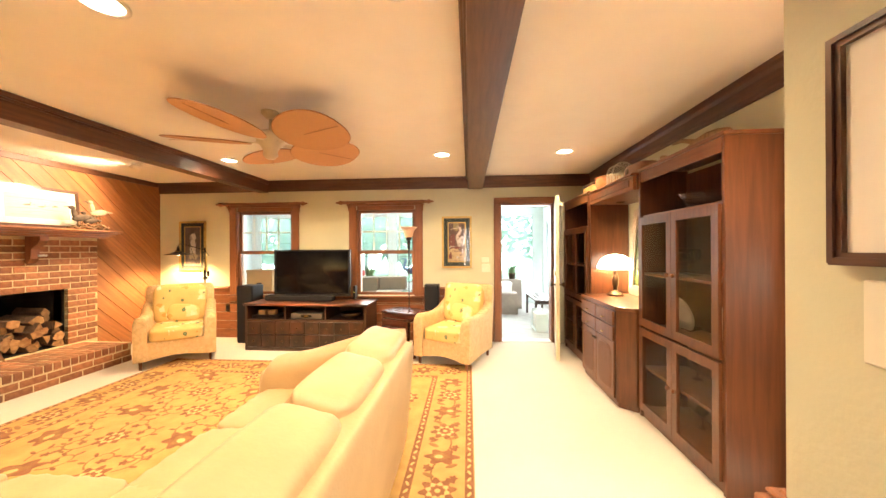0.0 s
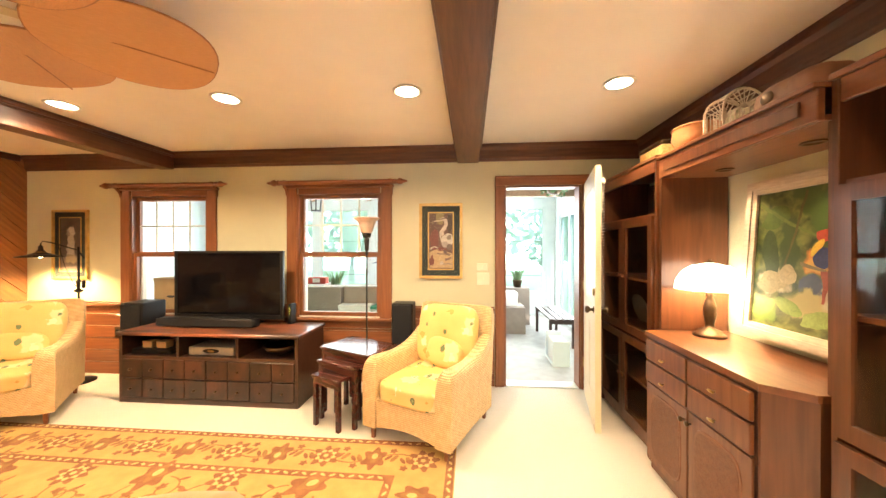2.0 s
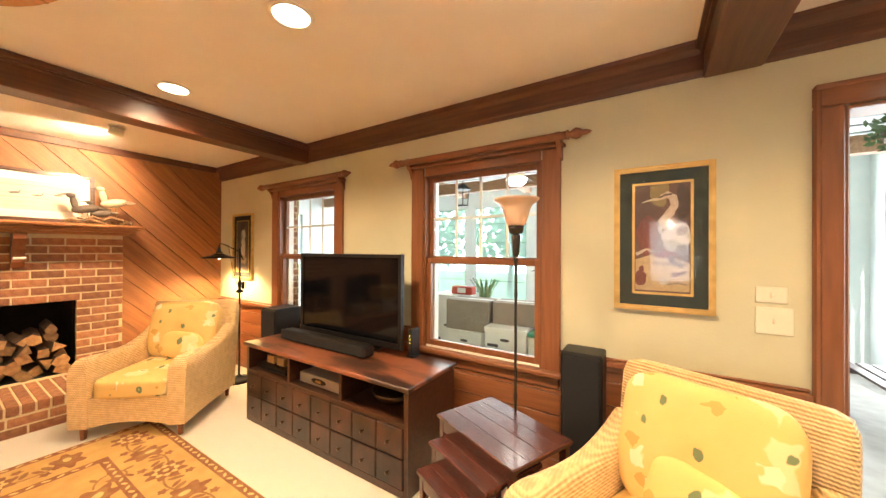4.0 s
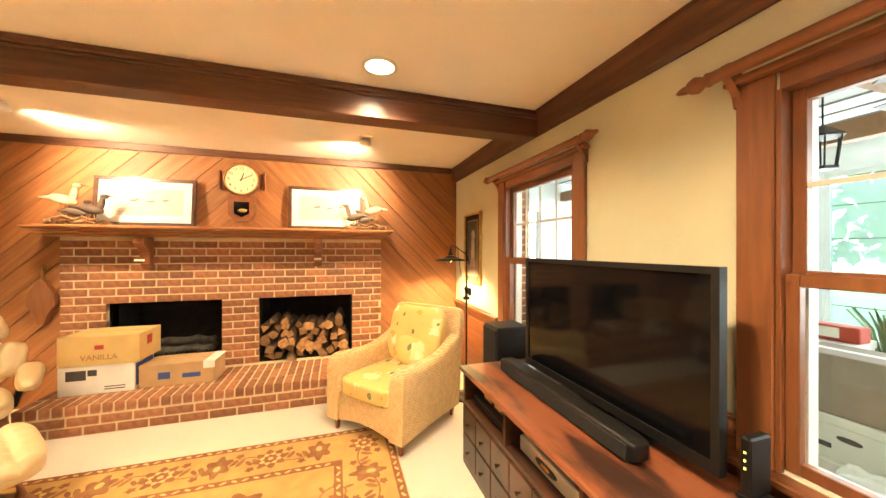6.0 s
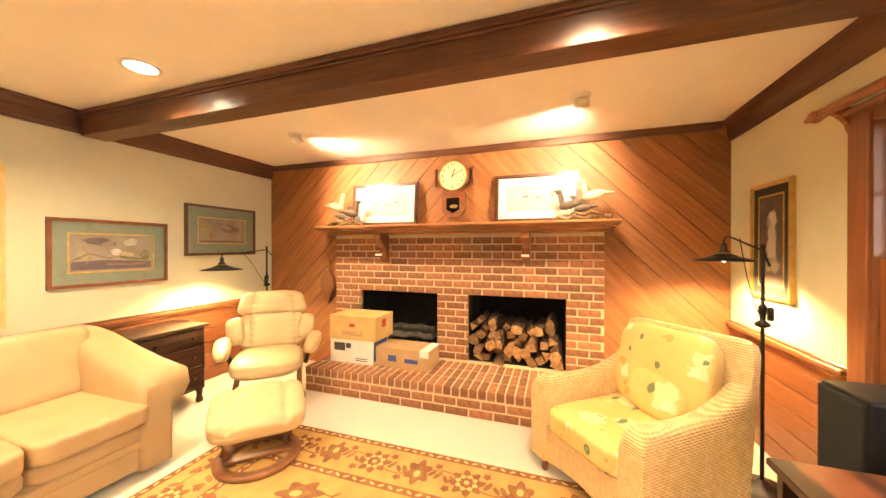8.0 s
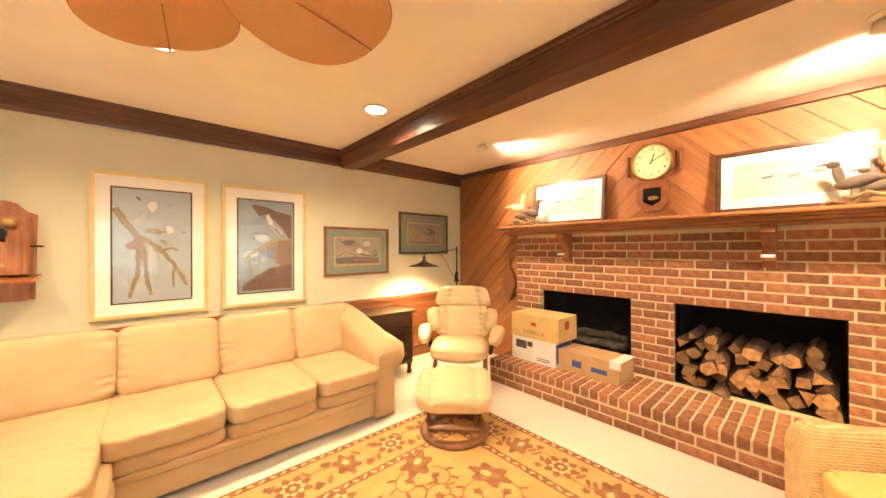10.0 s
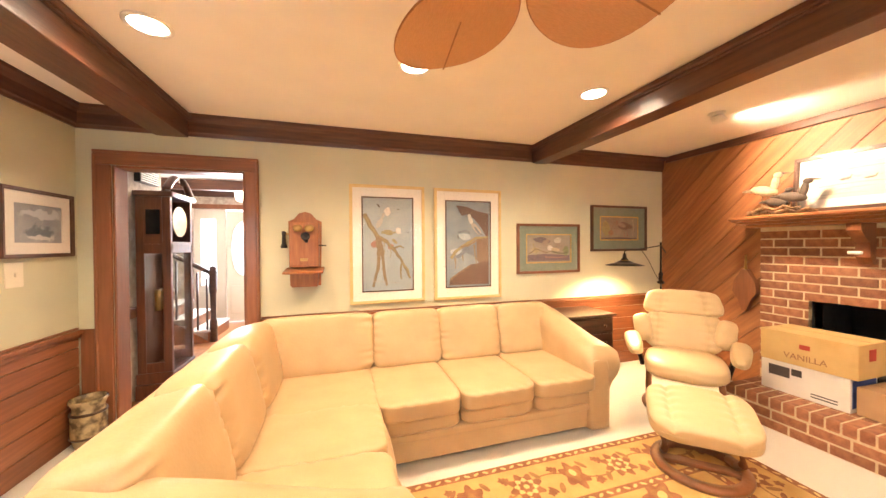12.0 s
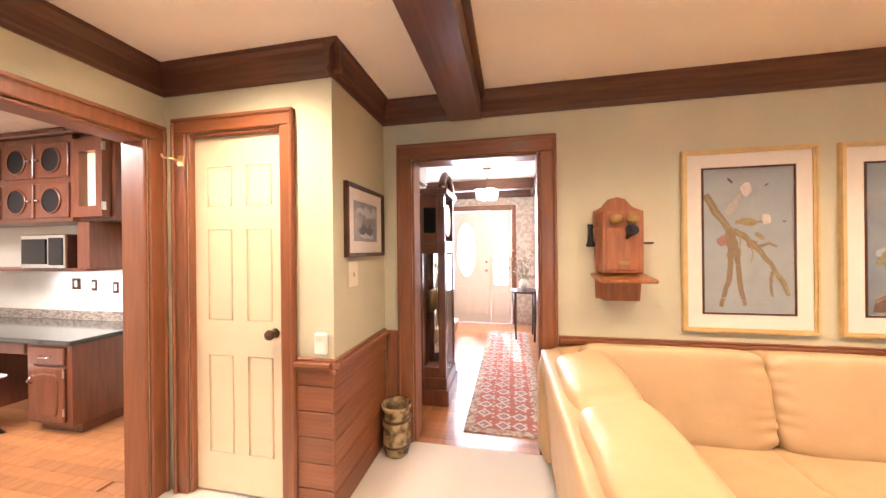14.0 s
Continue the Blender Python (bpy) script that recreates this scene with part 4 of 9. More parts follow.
# ---------------------------------------------------------------- media console and television
def console():
    x0, x1, y0, y1, h = -2.26, -0.555, 4.94, 5.46, 0.645
    root = thing("media_console", (0, 0, 0), "dark distressed wooden media console with apothecary drawers", "cabinet")
    D = DARKW
    part("top", bx(x0 - 0.02, x1 + 0.02, y0 - 0.02, y1, h - 0.03, h, 0.006), mat("worn_top", (0.20, 0.070, 0.034), (0.035, 0.016, 0.012), 0.3, scale=2.2, stretch=(0.8, 3, 3), bump=0.1, coat=0.25, contrast=(0.44, 0.54)), root, "reddish worn wooden top")
    part("side", bx(x0, x0 + 0.03, y0 + 0.005, y1 - 0.01, 0, h - 0.031), D, root)
    part("side", bx(x1 - 0.03, x1, y0 + 0.005, y1 - 0.01, 0, h - 0.031), D, root)
    part("back", bx(x0 + 0.031, x1 - 0.031, y1 - 0.03, y1 - 0.012, 0.02, h - 0.031), D, root)
    part("shelf", bx(x0 + 0.031, x1 - 0.031, y0 + 0.006, y1 - 0.031, 0.40, 0.425), D, root)
    part("plinth", bx(x0 + 0.031, x1 - 0.031, y0 + 0.004, y1 - 0.05, 0.0, 0.045), D, root)
    w = (x1 - x0) / 3
    for k in (1, 2):
        part("divider", bx(x0 + w * k - 0.012, x0 + w * k + 0.012, y0 + 0.01, y1 - 0.031, 0.426, h - 0.031), D, root)
    n = 8
    dw = (x1 - x0 - 0.062) / n
    DR = mat("drawer_wood", (0.070, 0.025, 0.015), (0.024, 0.011, 0.008), 0.35, scale=4, stretch=(2, 2, 1.2), coat=0.25, rand=0.35, contrast=(0.4, 0.62))
    for i in range(n):
        for j in range(2):
            a, c = x0 + 0.031 + i * dw, 0.05 + j * 0.176
            d = part("drawer", bx(a + 0.003, a + dw - 0.003, y0 - 0.006, y0 + 0.3, c + 0.003, c + 0.171, 0.005), DR, root)
            part("knob", lathed([(0.006, 0), (0.006, 0.012), (0.012, 0.018), (0.010, 0.026), (0, 0.028)], 10, pose(a + dw / 2, y0 - 0.006, c + 0.085, 90)), BRONZE, d, "small round metal knob", True)
    return root


console()


def tv():
    root = thing("television", (-1.477, 5.32, 0.646), "black flat-screen television switched off on the console", "television")
    part("screen_back", bx(-0.55, 0.55, 0.015, 0.055, 0.09, 0.72, 0.012), BLACK, root)
    part("bezel", holed("y", -0.022, 0.014, -0.575, 0.575, 0.055, 0.735, [(-0.548, 0.548, 0.095, 0.710)]), BLACK, root, "glossy black bezel")
    part("screen", bx(-0.5475, 0.5475, -0.014, 0.0, 0.0955, 0.7095), SCREEN, root, "dark glossy screen")
    part("neck", bx(-0.10, 0.10, 0.0, 0.035, 0.01, 0.06, 0.005), BLACK, root)
    part("stand", bx(-0.30, 0.30, -0.10, 0.12, 0, 0.012, 0.005), BLACK, root)
    return root


tv()
sb = thing("soundbar", (-1.60, 5.19, 0.646), "long black soundbar in front of the television", "soundbar")
part("body", softed((0, 0, 0.045), (1.02, 0.10, 0.085), 10, 8), BLACK, sb, smooth=True)
part("grille", bx(-0.49, 0.49, -0.054, -0.049, 0.012, 0.075, 0.003), CLOTHB, sb)

# ---------------------------------------------------------------- wall unit on the east wall
def glazed_door(root, x, y0, y1, z0, z1, knob_y):
    """A framed glass door in the plane x, facing -x."""
    d = part("door", holed("x", x - 0.018, x + 0.002, y0 + 0.002, y1 - 0.002, z0, z1, [(y0 + 0.055, y1 - 0.055, z0 + 0.06, z1 - 0.06)]), CHERRY, root)
    g = part("glass", bx(x - 0.010, x - 0.006, y0 + 0.05, y1 - 0.05, z0 + 0.055, z1 - 0.055), DGLASS, d, "clear glass pane")
    g.visible_shadow = False
    part("knob", bx(x - 0.04, x - 0.0185, knob_y - 0.012, knob_y + 0.012, (z0 + z1) / 2 - 0.014, (z0 + z1) / 2 + 0.014, 0.005), CHERRYX, d, "square wooden knob")


CRYSTAL = glass("crystal", (0.90, 0.92, 0.92), base=0.10)


def stemware(name, at, h=0.17, r=0.035, label="clear crystal stemmed glass"):
    root = thing(name, at, label, "glass", "glassware")
    part("bowl", lathed([(r * 0.8, 0), (r * 0.8, 0.003), (0.005, 0.012), (0.004, h * 0.45), (r * 0.7, h * 0.58), (r, h * 0.75), (r * 0.85, h), (r * 0.82, h), (r * 0.95, h * 0.75), (r * 0.6, h * 0.6), (0, h * 0.5)], 12), CRYSTAL, root, smooth=True)
    return root


def hutch(name, x, y0, y1, h, label):
    root = thing(name, (0, 0, 0), label, "display cabinet", "wall unit")
    xb = XE - 0.012
    for a, b in ((y0, y0 + 0.025), (y1 - 0.025, y1)):
        part("side_panel", bx(x, xb, a, b, 0, h, 0.003), CHERRY, root)
    part("back_panel", bx(xb - 0.014, xb, y0 + 0.026, y1 - 0.026, 0.08, h - 0.026), CHERRY, root)
    part("top", bx(x - 0.008, xb, y0 - 0.004, y1 + 0.004, h + 0.0005, h + 0.026, 0.004), CHERRYX, root)
    part("fascia", bx(x + 0.002, x + 0.022, y0 + 0.026, y1 - 0.026, h - 0.085, h, 0.003), CHERRYX, root)
    part("plinth", bx(x + 0.02, x + 0.04, y0 + 0.026, y1 - 0.026, 0, 0.07), CHERRY, root)
    for z in (0.07, 0.40, 0.735, 1.16, 1.625):
        part("shelf", bx(x + 0.022, xb - 0.016, y0 + 0.026, y1 - 0.026, z, z + 0.02), CHERRYX, root)
    ym = (y0 + y1) / 2
    for z0, z1 in ((0.075, 0.735), (0.755, 1.625)):
        glazed_door(root, x, y0 + 0.026, ym, z0, z1, ym - 0.03)
        glazed_door(root, x, ym, y1 - 0.026, z0, z1, ym + 0.03)
    return root


hutch("display_hutch", 2.225, 2.53, 3.455, 2.0, "tall cherry wood display hutch with glass doors")
hutch("display_hutch", 2.175, 4.47, 5.40, 2.0, "tall cherry wood display hutch with glass doors")


def buffet():
    x, y0, y1, h = 2.09, 3.475, 4.455, 0.872
    root = thing("buffet_cabinet", (0, 0, 0), "cherry wood buffet with drawers and arched cane doors", "cabinet", "wall unit")
    out = [(x, y0 + 0.10), (x + 0.12, y0), (XE - 0.015, y0), (XE - 0.015, y1), (x + 0.12, y1), (x, y1 - 0.04)]

    def slab(z0, z1, grow=0.0):
        bm = bmesh.new()
        c = Vector((2.35, (y0 + y1) / 2))
        pts = [(px - (grow if px < 2.3 else 0), py + (grow if py > c.y else -grow) * (0.5 if px < 2.3 else 0)) for px, py in out]
        a = [bm.verts.new((px, py, z0)) for px, py in pts]
        b = [bm.verts.new((px, py, z1)) for px, py in pts]
        bm.faces.new(a[::-1]), bm.faces.new(b)
        for i in range(len(a)):
            bm.faces.new((a[i], a[(i + 1) % 6], b[(i + 1) % 6], b[i]))
        return bm
    part("body", slab(0.05, h - 0.03, -0.004), CHERRY, root)
    # thin dark sheet that paints the shade seen between drawers and doors
    part("face_recess", bx(x + 0.0015, x + 0.0035, y0 + 0.115, y1 - 0.05, 0.062, 0.832), DARKW, root, "dark sheet put in as shade for the drawer gaps")
    part("plinth", slab(0.0, 0.049, -0.02), CHERRY, root)
    part("top", slab(h - 0.029, h, 0.012), CHERRYX, root, "polished cherry wood top")
    ya, yb = y0 + 0.125, y1 - 0.06
    ym = (ya + yb) / 2
    BUFW = mat("buffet_wood", (0.21, 0.078, 0.030), (0.13, 0.044, 0.018), 0.32, scale=5, stretch=(6, 6, 0.6), bump=0.05, coat=0.3, big=0.2, wave=0.5)
    CANE = mat("cane_panel", (0.17, 0.072, 0.035), (0.12, 0.05, 0.025), 0.55, scale=60, bump=0.3, bscale=240)
    for a, b, k in ((ya, ym - 0.006, 1), (ym + 0.006, yb, -1)):
        for z0, z1 in ((0.704, 0.825), (0.567, 0.692)):
            d = part("drawer", bx(x - 0.020, x + 0.001, a, b, z0, z1, 0.004), BUFW, root)
            part("pull", lathed([(0.004, 0), (0.004, 0.015), (0.010, 0.02), (0.008, 0.026), (0, 0.028)], 8, pose(x - 0.020, (a + b) / 2, (z0 + z1) / 2 - 0.02, 0, -90, 0) @ Matrix.Diagonal((0.8, 2.4, 0.8, 1))), BRASS, d, "small brass pull", True)
        d = part("door", bx(x - 0.012, x + 0.001, a, b, 0.07, 0.555, 0.003), BUFW, root)
        bm = bmesh.new()
        n = 28
        pts = []
        cy, cz, hw, hh = (a + b) / 2, 0.312, (b - a) / 2 - 0.045, 0.205
        for i in range(n):
            t = 2 * math.pi * i / n
            cx_, sx_ = math.cos(t), math.sin(t)
            pts.append((cy + hw * math.copysign(abs(cx_) ** 0.45, cx_), cz + hh * math.copysign(abs(sx_) ** 0.45, sx_)))
        for dx, mtl, nm, sc in ((0.004, CHERRYX, "bead", 1.0), (0.006, CANE, "cane_panel", 0.94)):
            bm = bmesh.new()
            A = [bm.verts.new((x - 0.012, cy + (u - cy) * sc, cz + (v - cz) * sc)) for u, v in pts]
            B = [bm.verts.new((x - 0.012 - dx, cy + (u - cy) * sc * 0.985, cz + (v - cz) * sc * 0.985)) for u, v in pts]
            bm.faces.new(B)
            for i in range(n):
                bm.faces.new((A[i], A[(i + 1) % n], B[(i + 1) % n], B[i]))
            part(nm, bm, mtl, d)
        part("knob", lathed([(0.006, 0), (0.006, 0.012), (0.014, 0.018), (0.012, 0.028), (0, 0.03)], 10, pose(x - 0.012, (b - 0.02) if k > 0 else (a + 0.02), 0.50, 0, -90, 0)), BRONZE, d, "small round knob", True)
    return root


buffet()
bridge = thing("hutch_bridge", (0, 0, 0), "cherry wood bridge over the buffet with recessed lights", "cabinet", "wall unit")
part("canopy", bx(2.215, XE - 0.012, 3.46, 4.465, 1.865, 1.885), CHERRYX, bridge)
part("fascia", bx(2.185, 2.214, 3.46, 4.465, 1.865, 1.985, 0.004), CHERRYX, bridge)
part("fascia_moulding", bx(2.176, 2.1845, 3.52, 4.40, 1.90, 1.96, 0.003), CHERRY, bridge)
part("top", bx(2.17, XE - 0.012, 3.46, 4.465, 1.9855, 2.005, 0.003), CHERRYX, bridge)
part("wing_panel", bx(2.19, XE - 0.012, 4.44, 4.465, 0.875, 1.864), CHERRY, bridge)
part("wing_panel", bx(2.235, XE - 0.012, 3.46, 3.474, 0.875, 1.864), CHERRY, bridge)
for y in (3.72, 4.22):
    part("recessed_light", lathed([(0.045, 0), (0.045, 0.006), (0.034, 0.006), (0.030, 0.002), (0, 0.002)], 18, pose(2.42, y, 1.8645, 180)), BRONZE, bridge, "small round recessed light", True)

# painting of foliage and flowers in a whitewashed frame, leaning behind the lamp
def picture_mat(name, blobs, ground, ground2, scale=6, rough=0.5):
    """A painted picture: noisy ground with soft brush marks in several colours. blobs: (u, v, ru, rv, colour) in the picture's own metres."""
    m = mat(name, ground, ground2, rough, scale=scale, detail=6, wave=0.6)
    N, L = m.node_tree.nodes, m.node_tree.links
    b = N["Principled BSDF"]
    out = b.inputs["Base Color"].links[0].from_socket
    tc = N.new("ShaderNodeTexCoord")
    nz = N.new("ShaderNodeTexNoise")
    nz.inputs["Scale"].default_value, nz.inputs["Detail"].default_value = 13, 4
    L.new(tc.outputs["Object"], nz.inputs["Vector"])
    sub_ = N.new("ShaderNodeVectorMath")
    sub_.operation = "SUBTRACT"
    sub_.inputs[1].default_value = (0.5, 0.5, 0.5)
    L.new(nz.outputs[1], sub_.inputs[0])
    sc = N.new("ShaderNodeVectorMath")
    sc.operation = "SCALE"
    sc.inputs["Scale"].default_value = 0.14
    L.new(sub_.outputs[0], sc.inputs[0])
    add = N.new("ShaderNodeVectorMath")
    L.new(tc.outputs["Object"], add.inputs[0]), L.new(sc.outputs[0], add.inputs[1])
    for u, v, ru, rv, col, *turn in blobs:
        mp = N.new("ShaderNodeMapping")
        mp.vector_type = "TEXTURE"
        mp.inputs["Location"].default_value = (u, 0, v)
        mp.inputs["Rotation"].default_value = (0, radians(turn[0] if turn else 0), 0)
        mp.inputs["Scale"].default_value = (ru, 1, rv)
        L.new(add.outputs[0], mp.inputs[0])
        flat = N.new("ShaderNodeVectorMath")
        flat.operation = "MULTIPLY"
        flat.inputs[1].default_value = (1, 0, 1)
        L.new(mp.outputs[0], flat.inputs[0])
        ln = N.new("ShaderNodeVectorMath")
        ln.operation = "LENGTH"
        L.new(flat.outputs[0], ln.inputs[0])
        r = N.new("ShaderNodeMapRange")
        r.inputs[1].default_value, r.inputs[2].default_value, r.inputs[3].default_value, r.inputs[4].default_value = 0.8, 1.1, 0.92, 0
        L.new(ln.outputs["Value"], r.inputs[0])
        mx = N.new("ShaderNodeMix")
        mx.data_type = "RGBA"
        mx.inputs[7].default_value = (*col, 1)
        L.new(r.outputs[0], mx.inputs[0]), L.new(out, mx.inputs[6])
        out = mx.outputs[2]
    L.new(out, b.inputs["Base Color"])
    return m


PAINTS = {}


def paint(col):
    if col not in PAINTS:
        PAINTS[col] = mat("paint", col, tuple(c * 0.72 for c in col), 0.6, scale=45, detail=6, wave=1.2)
    return PAINTS[col]


def brushed(picture, shapes, y0=-0.0098):
    """Brush strokes on a print, each a thin raised layer: ('rib', points, width, end width, colour), ('blob', u, v, ru, rv, turn, colour), ('poly', points, colour)."""
    bm = bmesh.new()
    cols = []
    for i, s in enumerate(shapes):
        y, col = y0 - 0.00006 * i, s[-1]
        if col not in cols:
            cols.append(col)
        mi = cols.index(col)
        if s[0] == "rib":
            pts, w0, w1 = s[1], s[2], s[3]
            fine = []
            for (a, b), (c, d) in zip(pts, pts[1:]):
                fine += [(a + (c - a) * k / 6, b + (d - b) * k / 6) for k in range(6)]
            fine.append(pts[-1])
            rows = []
            for k, (u, v) in enumerate(fine):
                p, q = fine[max(k - 1, 0)], fine[min(k + 1, len(fine) - 1)]
                dn = math.hypot(q[0] - p[0], q[1] - p[1]) or 1
                w = (w0 + (w1 - w0) * k / (len(fine) - 1)) * (1 + 0.35 * noise.noise(Vector((u * 40, v * 40, i))))
                o = 0.006 * noise.noise(Vector((u * 25, v * 25, i + 7)))
                nx, nz = -(q[1] - p[1]) / dn, (q[0] - p[0]) / dn
                rows.append((bm.verts.new((u + nx * (w + o), y, v + nz * (w + o))), bm.verts.new((u - nx * (w - o), y, v - nz * (w - o)))))
            for a, b in zip(rows, rows[1:]):
                bm.faces.new((a[0], a[1], b[1], b[0])).material_index = mi
        elif s[0] == "blob":
            _, u, v, ru, rv, turn, _c = s
            ca, sa = math.cos(radians(turn)), math.sin(radians(turn))
            ctr = bm.verts.new((u, y, v))
            ring = []
            for k in range(26):
                t = 2 * math.pi * k / 26
                w = 1 + 0.28 * noise.noise(Vector((math.cos(t) * 1.6, math.sin(t) * 1.6, i * 3.1)))
                a, b = ru * w * math.cos(t), rv * w * math.sin(t)
                ring.append(bm.verts.new((u + a * ca - b * sa, y, v + a * sa + b * ca)))
            for k in range(26):
                bm.faces.new((ctr, ring[k], ring[(k + 1) % 26])).material_index = mi
        else:
            bm.faces.new([bm.verts.new((u, y, v)) for u, v in s[1]]).material_index = mi
    part("painted_image", bm, [paint(c) for c in cols], picture)


PANE = glass("picture_glass", base=0.013, edge=0.25)


def framed(name, at, w, h, frame_mat, fw, mat_mat, mw, art, label, liner=None, glazed=True, group=""):
    """A framed picture, its face towards local -y, hung with its back at local y = 0."""
    root = thing(name, at, label, "picture", group)
    a, b = w / 2, h / 2
    part("frame", holed("y", -0.024, -0.001, -a, a, -b, b, [(-a + fw, a - fw, -b + fw, b - fw)]), frame_mat, root)
    part("frame_lip", holed("y", -0.030, -0.0245, -a + fw * 0.15, a - fw * 0.15, -b + fw * 0.15, b - fw * 0.15, [(-a + fw * 0.6, a - fw * 0.6, -b + fw * 0.6, b - fw * 0.6)]), frame_mat, root)
    ia, ib = a - fw, b - fw
    if mw:
        part("mat_board", holed("y", -0.014, -0.010, -ia, ia, -ib, ib, [(-ia + mw, ia - mw, -ib + mw, ib - mw)]), mat_mat, root)
        if liner:
            part("liner", holed("y", -0.017, -0.0145, -ia + mw - 0.012, ia - mw + 0.012, -ib + mw - 0.012, ib - mw + 0.012, [(-ia + mw, ia - mw, -ib + mw, ib - mw)]), liner, root)
    part("print", bx(-ia + mw * 0.97, ia - mw * 0.97, -0.0095, -0.004, -ib + mw * 0.97, ib - mw * 0.97), art, root)
    if glazed:
        g = part("glazing", bx(-ia, ia, -0.0215, -0.0195, -ib, ib), PANE, root, "picture glass")
        g.visible_shadow = False
    return root


DKFRAME = mat("dark_frame", (0.10, 0.042, 0.022), (0.055, 0.022, 0.013), 0.35, scale=14, coat=0.2)
MIDFRAME = mat("brown_frame", (0.24, 0.085, 0.035), (0.15, 0.052, 0.022), 0.35, scale=14, coat=0.2)
WWFRAME = mat("whitewashed_frame", (0.62, 0.54, 0.42), (0.50, 0.42, 0.31), 0.6, scale=20, stretch=(1, 1, 6))
ART_FLOWER = picture_mat("painting_garden", [(0.0, 0.25, 0.3, 0.06, (0.05, 0.09, 0.02), 60), (-0.12, 0.05, 0.05, 0.2, (0.03, 0.06, 0.015)), (0.14, 0.10, 0.04, 0.25, (0.09, 0.12, 0.02), 15), (0.03, 0.0, 0.07, 0.06, (0.55, 0.20, 0.03)), (0.03, -0.02, 0.05, 0.03, (0.50, 0.30, 0.07)),
                         (-0.2, -0.12, 0.09, 0.07, (0.42, 0.36, 0.22)), (0.12, -0.16, 0.11, 0.08, (0.36, 0.33, 0.22)), (-0.02, -0.22, 0.1, 0.07, (0.30, 0.27, 0.11)), (0.0, -0.11, 0.05, 0.05, (0.03, 0.05, 0.10)), (-0.24, -0.28, 0.08, 0.06, (0.10, 0.17, 0.03)), (0.22, -0.3, 0.12, 0.06, (0.12, 0.20, 0.04))], (0.16, 0.18, 0.045), (0.02, 0.04, 0.01), 15)
jungle = framed("garden_painting", pose(2.56, 3.86, 1.35, -4, 0, -90), 0.78, 0.86, WWFRAME, 0.075, None, 0, ART_FLOWER, "bright jungle foliage painting in a whitewashed wooden frame", glazed=False)
brushed(jungle, [
    ("blob", -0.20, 0.22, 0.09, 0.05, 30, (0.08, 0.13, 0.025)), ("blob", 0.22, 0.24, 0.12, 0.06, -20, (0.15, 0.12, 0.05)), ("blob", -0.22, 0.02, 0.05, 0.13, 10, (0.04, 0.07, 0.02)), ("rib", [(-0.31, 0.30), (-0.12, 0.18), (0.04, 0.10)], 0.012, 0.004, (0.13, 0.17, 0.04)),
    ("rib", [(-0.05, 0.34), (-0.10, 0.10), (-0.16, -0.10)], 0.008, 0.004, (0.10, 0.09, 0.03)), ("blob", -0.20, -0.12, 0.08, 0.06, 0, (0.30, 0.26, 0.13)), ("blob", -0.12, -0.08, 0.05, 0.045, 0, (0.36, 0.31, 0.17)), ("rib", [(-0.06, -0.02), (0.10, -0.06), (0.30, -0.03)], 0.008, 0.004, (0.20, 0.16, 0.07)),
    ("blob", -0.24, -0.26, 0.07, 0.04, 35, (0.20, 0.30, 0.06)), ("blob", -0.10, -0.24, 0.08, 0.035, -25, (0.16, 0.25, 0.05)), ("blob", 0.04, -0.28, 0.08, 0.04, 15, (0.22, 0.32, 0.08)), ("blob", 0.20, -0.25, 0.09, 0.04, -20, (0.14, 0.22, 0.05)),
    ("blob", 0.05, 0.115, 0.045, 0.03, 0, (0.42, 0.06, 0.03)), ("blob", 0.015, 0.055, 0.02, 0.045, -30, (0.66, 0.45, 0.05)), ("blob", 0.095, 0.055, 0.02, 0.045, 30, (0.66, 0.45, 0.05)), ("blob", 0.05, 0.01, 0.05, 0.05, 0, (0.03, 0.045, 0.13)), ("rib", [(0.06, -0.05), (0.065, -0.13), (0.06, -0.20)], 0.016, 0.006, (0.26, 0.07, 0.04))], -0.0106)

ART_HERON = picture_mat("print_heron", [], (0.13, 0.075, 0.06), (0.075, 0.045, 0.038), 5)
heron_art = framed("heron_print", pose(0.643, YN, 1.482), 0.445, 0.772, GOLD, 0.028, MATK, 0.072, ART_HERON, "wading heron print with dark mat in a gilt frame", GOLD)
ART_EGRET = picture_mat("print_egret", [(0, 0.0, 0.05, 0.2, (0.55, 0.52, 0.47)), (0.02, 0.16, 0.04, 0.06, (0.6, 0.57, 0.52)), (0, -0.17, 0.08, 0.05, (0.30, 0.25, 0.17))], (0.13, 0.10, 0.09), (0.07, 0.055, 0.05), 6)
framed("egret_print", pose(-3.57, YN, 1.45), 0.445, 0.785, GOLD, 0.028, MATK, 0.066, ART_EGRET, "standing egret print with dark mat in a gilt frame", GOLD)

FS = (0, 0, 180)
ART_MOSS1 = picture_mat("print_moss_egrets", [], (0.35, 0.4, 0.42), (0.29, 0.33, 0.35), 5)
ART_MOSS2 = picture_mat("print_rock_herons", [], (0.26, 0.31, 0.34), (0.19, 0.23, 0.26), 5)
egret_art = framed("egret_tree_print", pose(-0.755, YS, 1.418, *FS), 0.70, 1.10, PALEGOLD, 0.028, MATW, 0.092, ART_MOSS1, "egrets in a mossy tree, large print in pale gold frame", DKFRAME, group="large bird prints")
rock_art = framed("heron_rock_print", pose(-1.562, YS, 1.415, *FS), 0.72, 1.10, PALEGOLD, 0.028, MATW, 0.098, ART_MOSS2, "herons on brown rocks, large print in pale gold frame", DKFRAME, group="large bird prints")
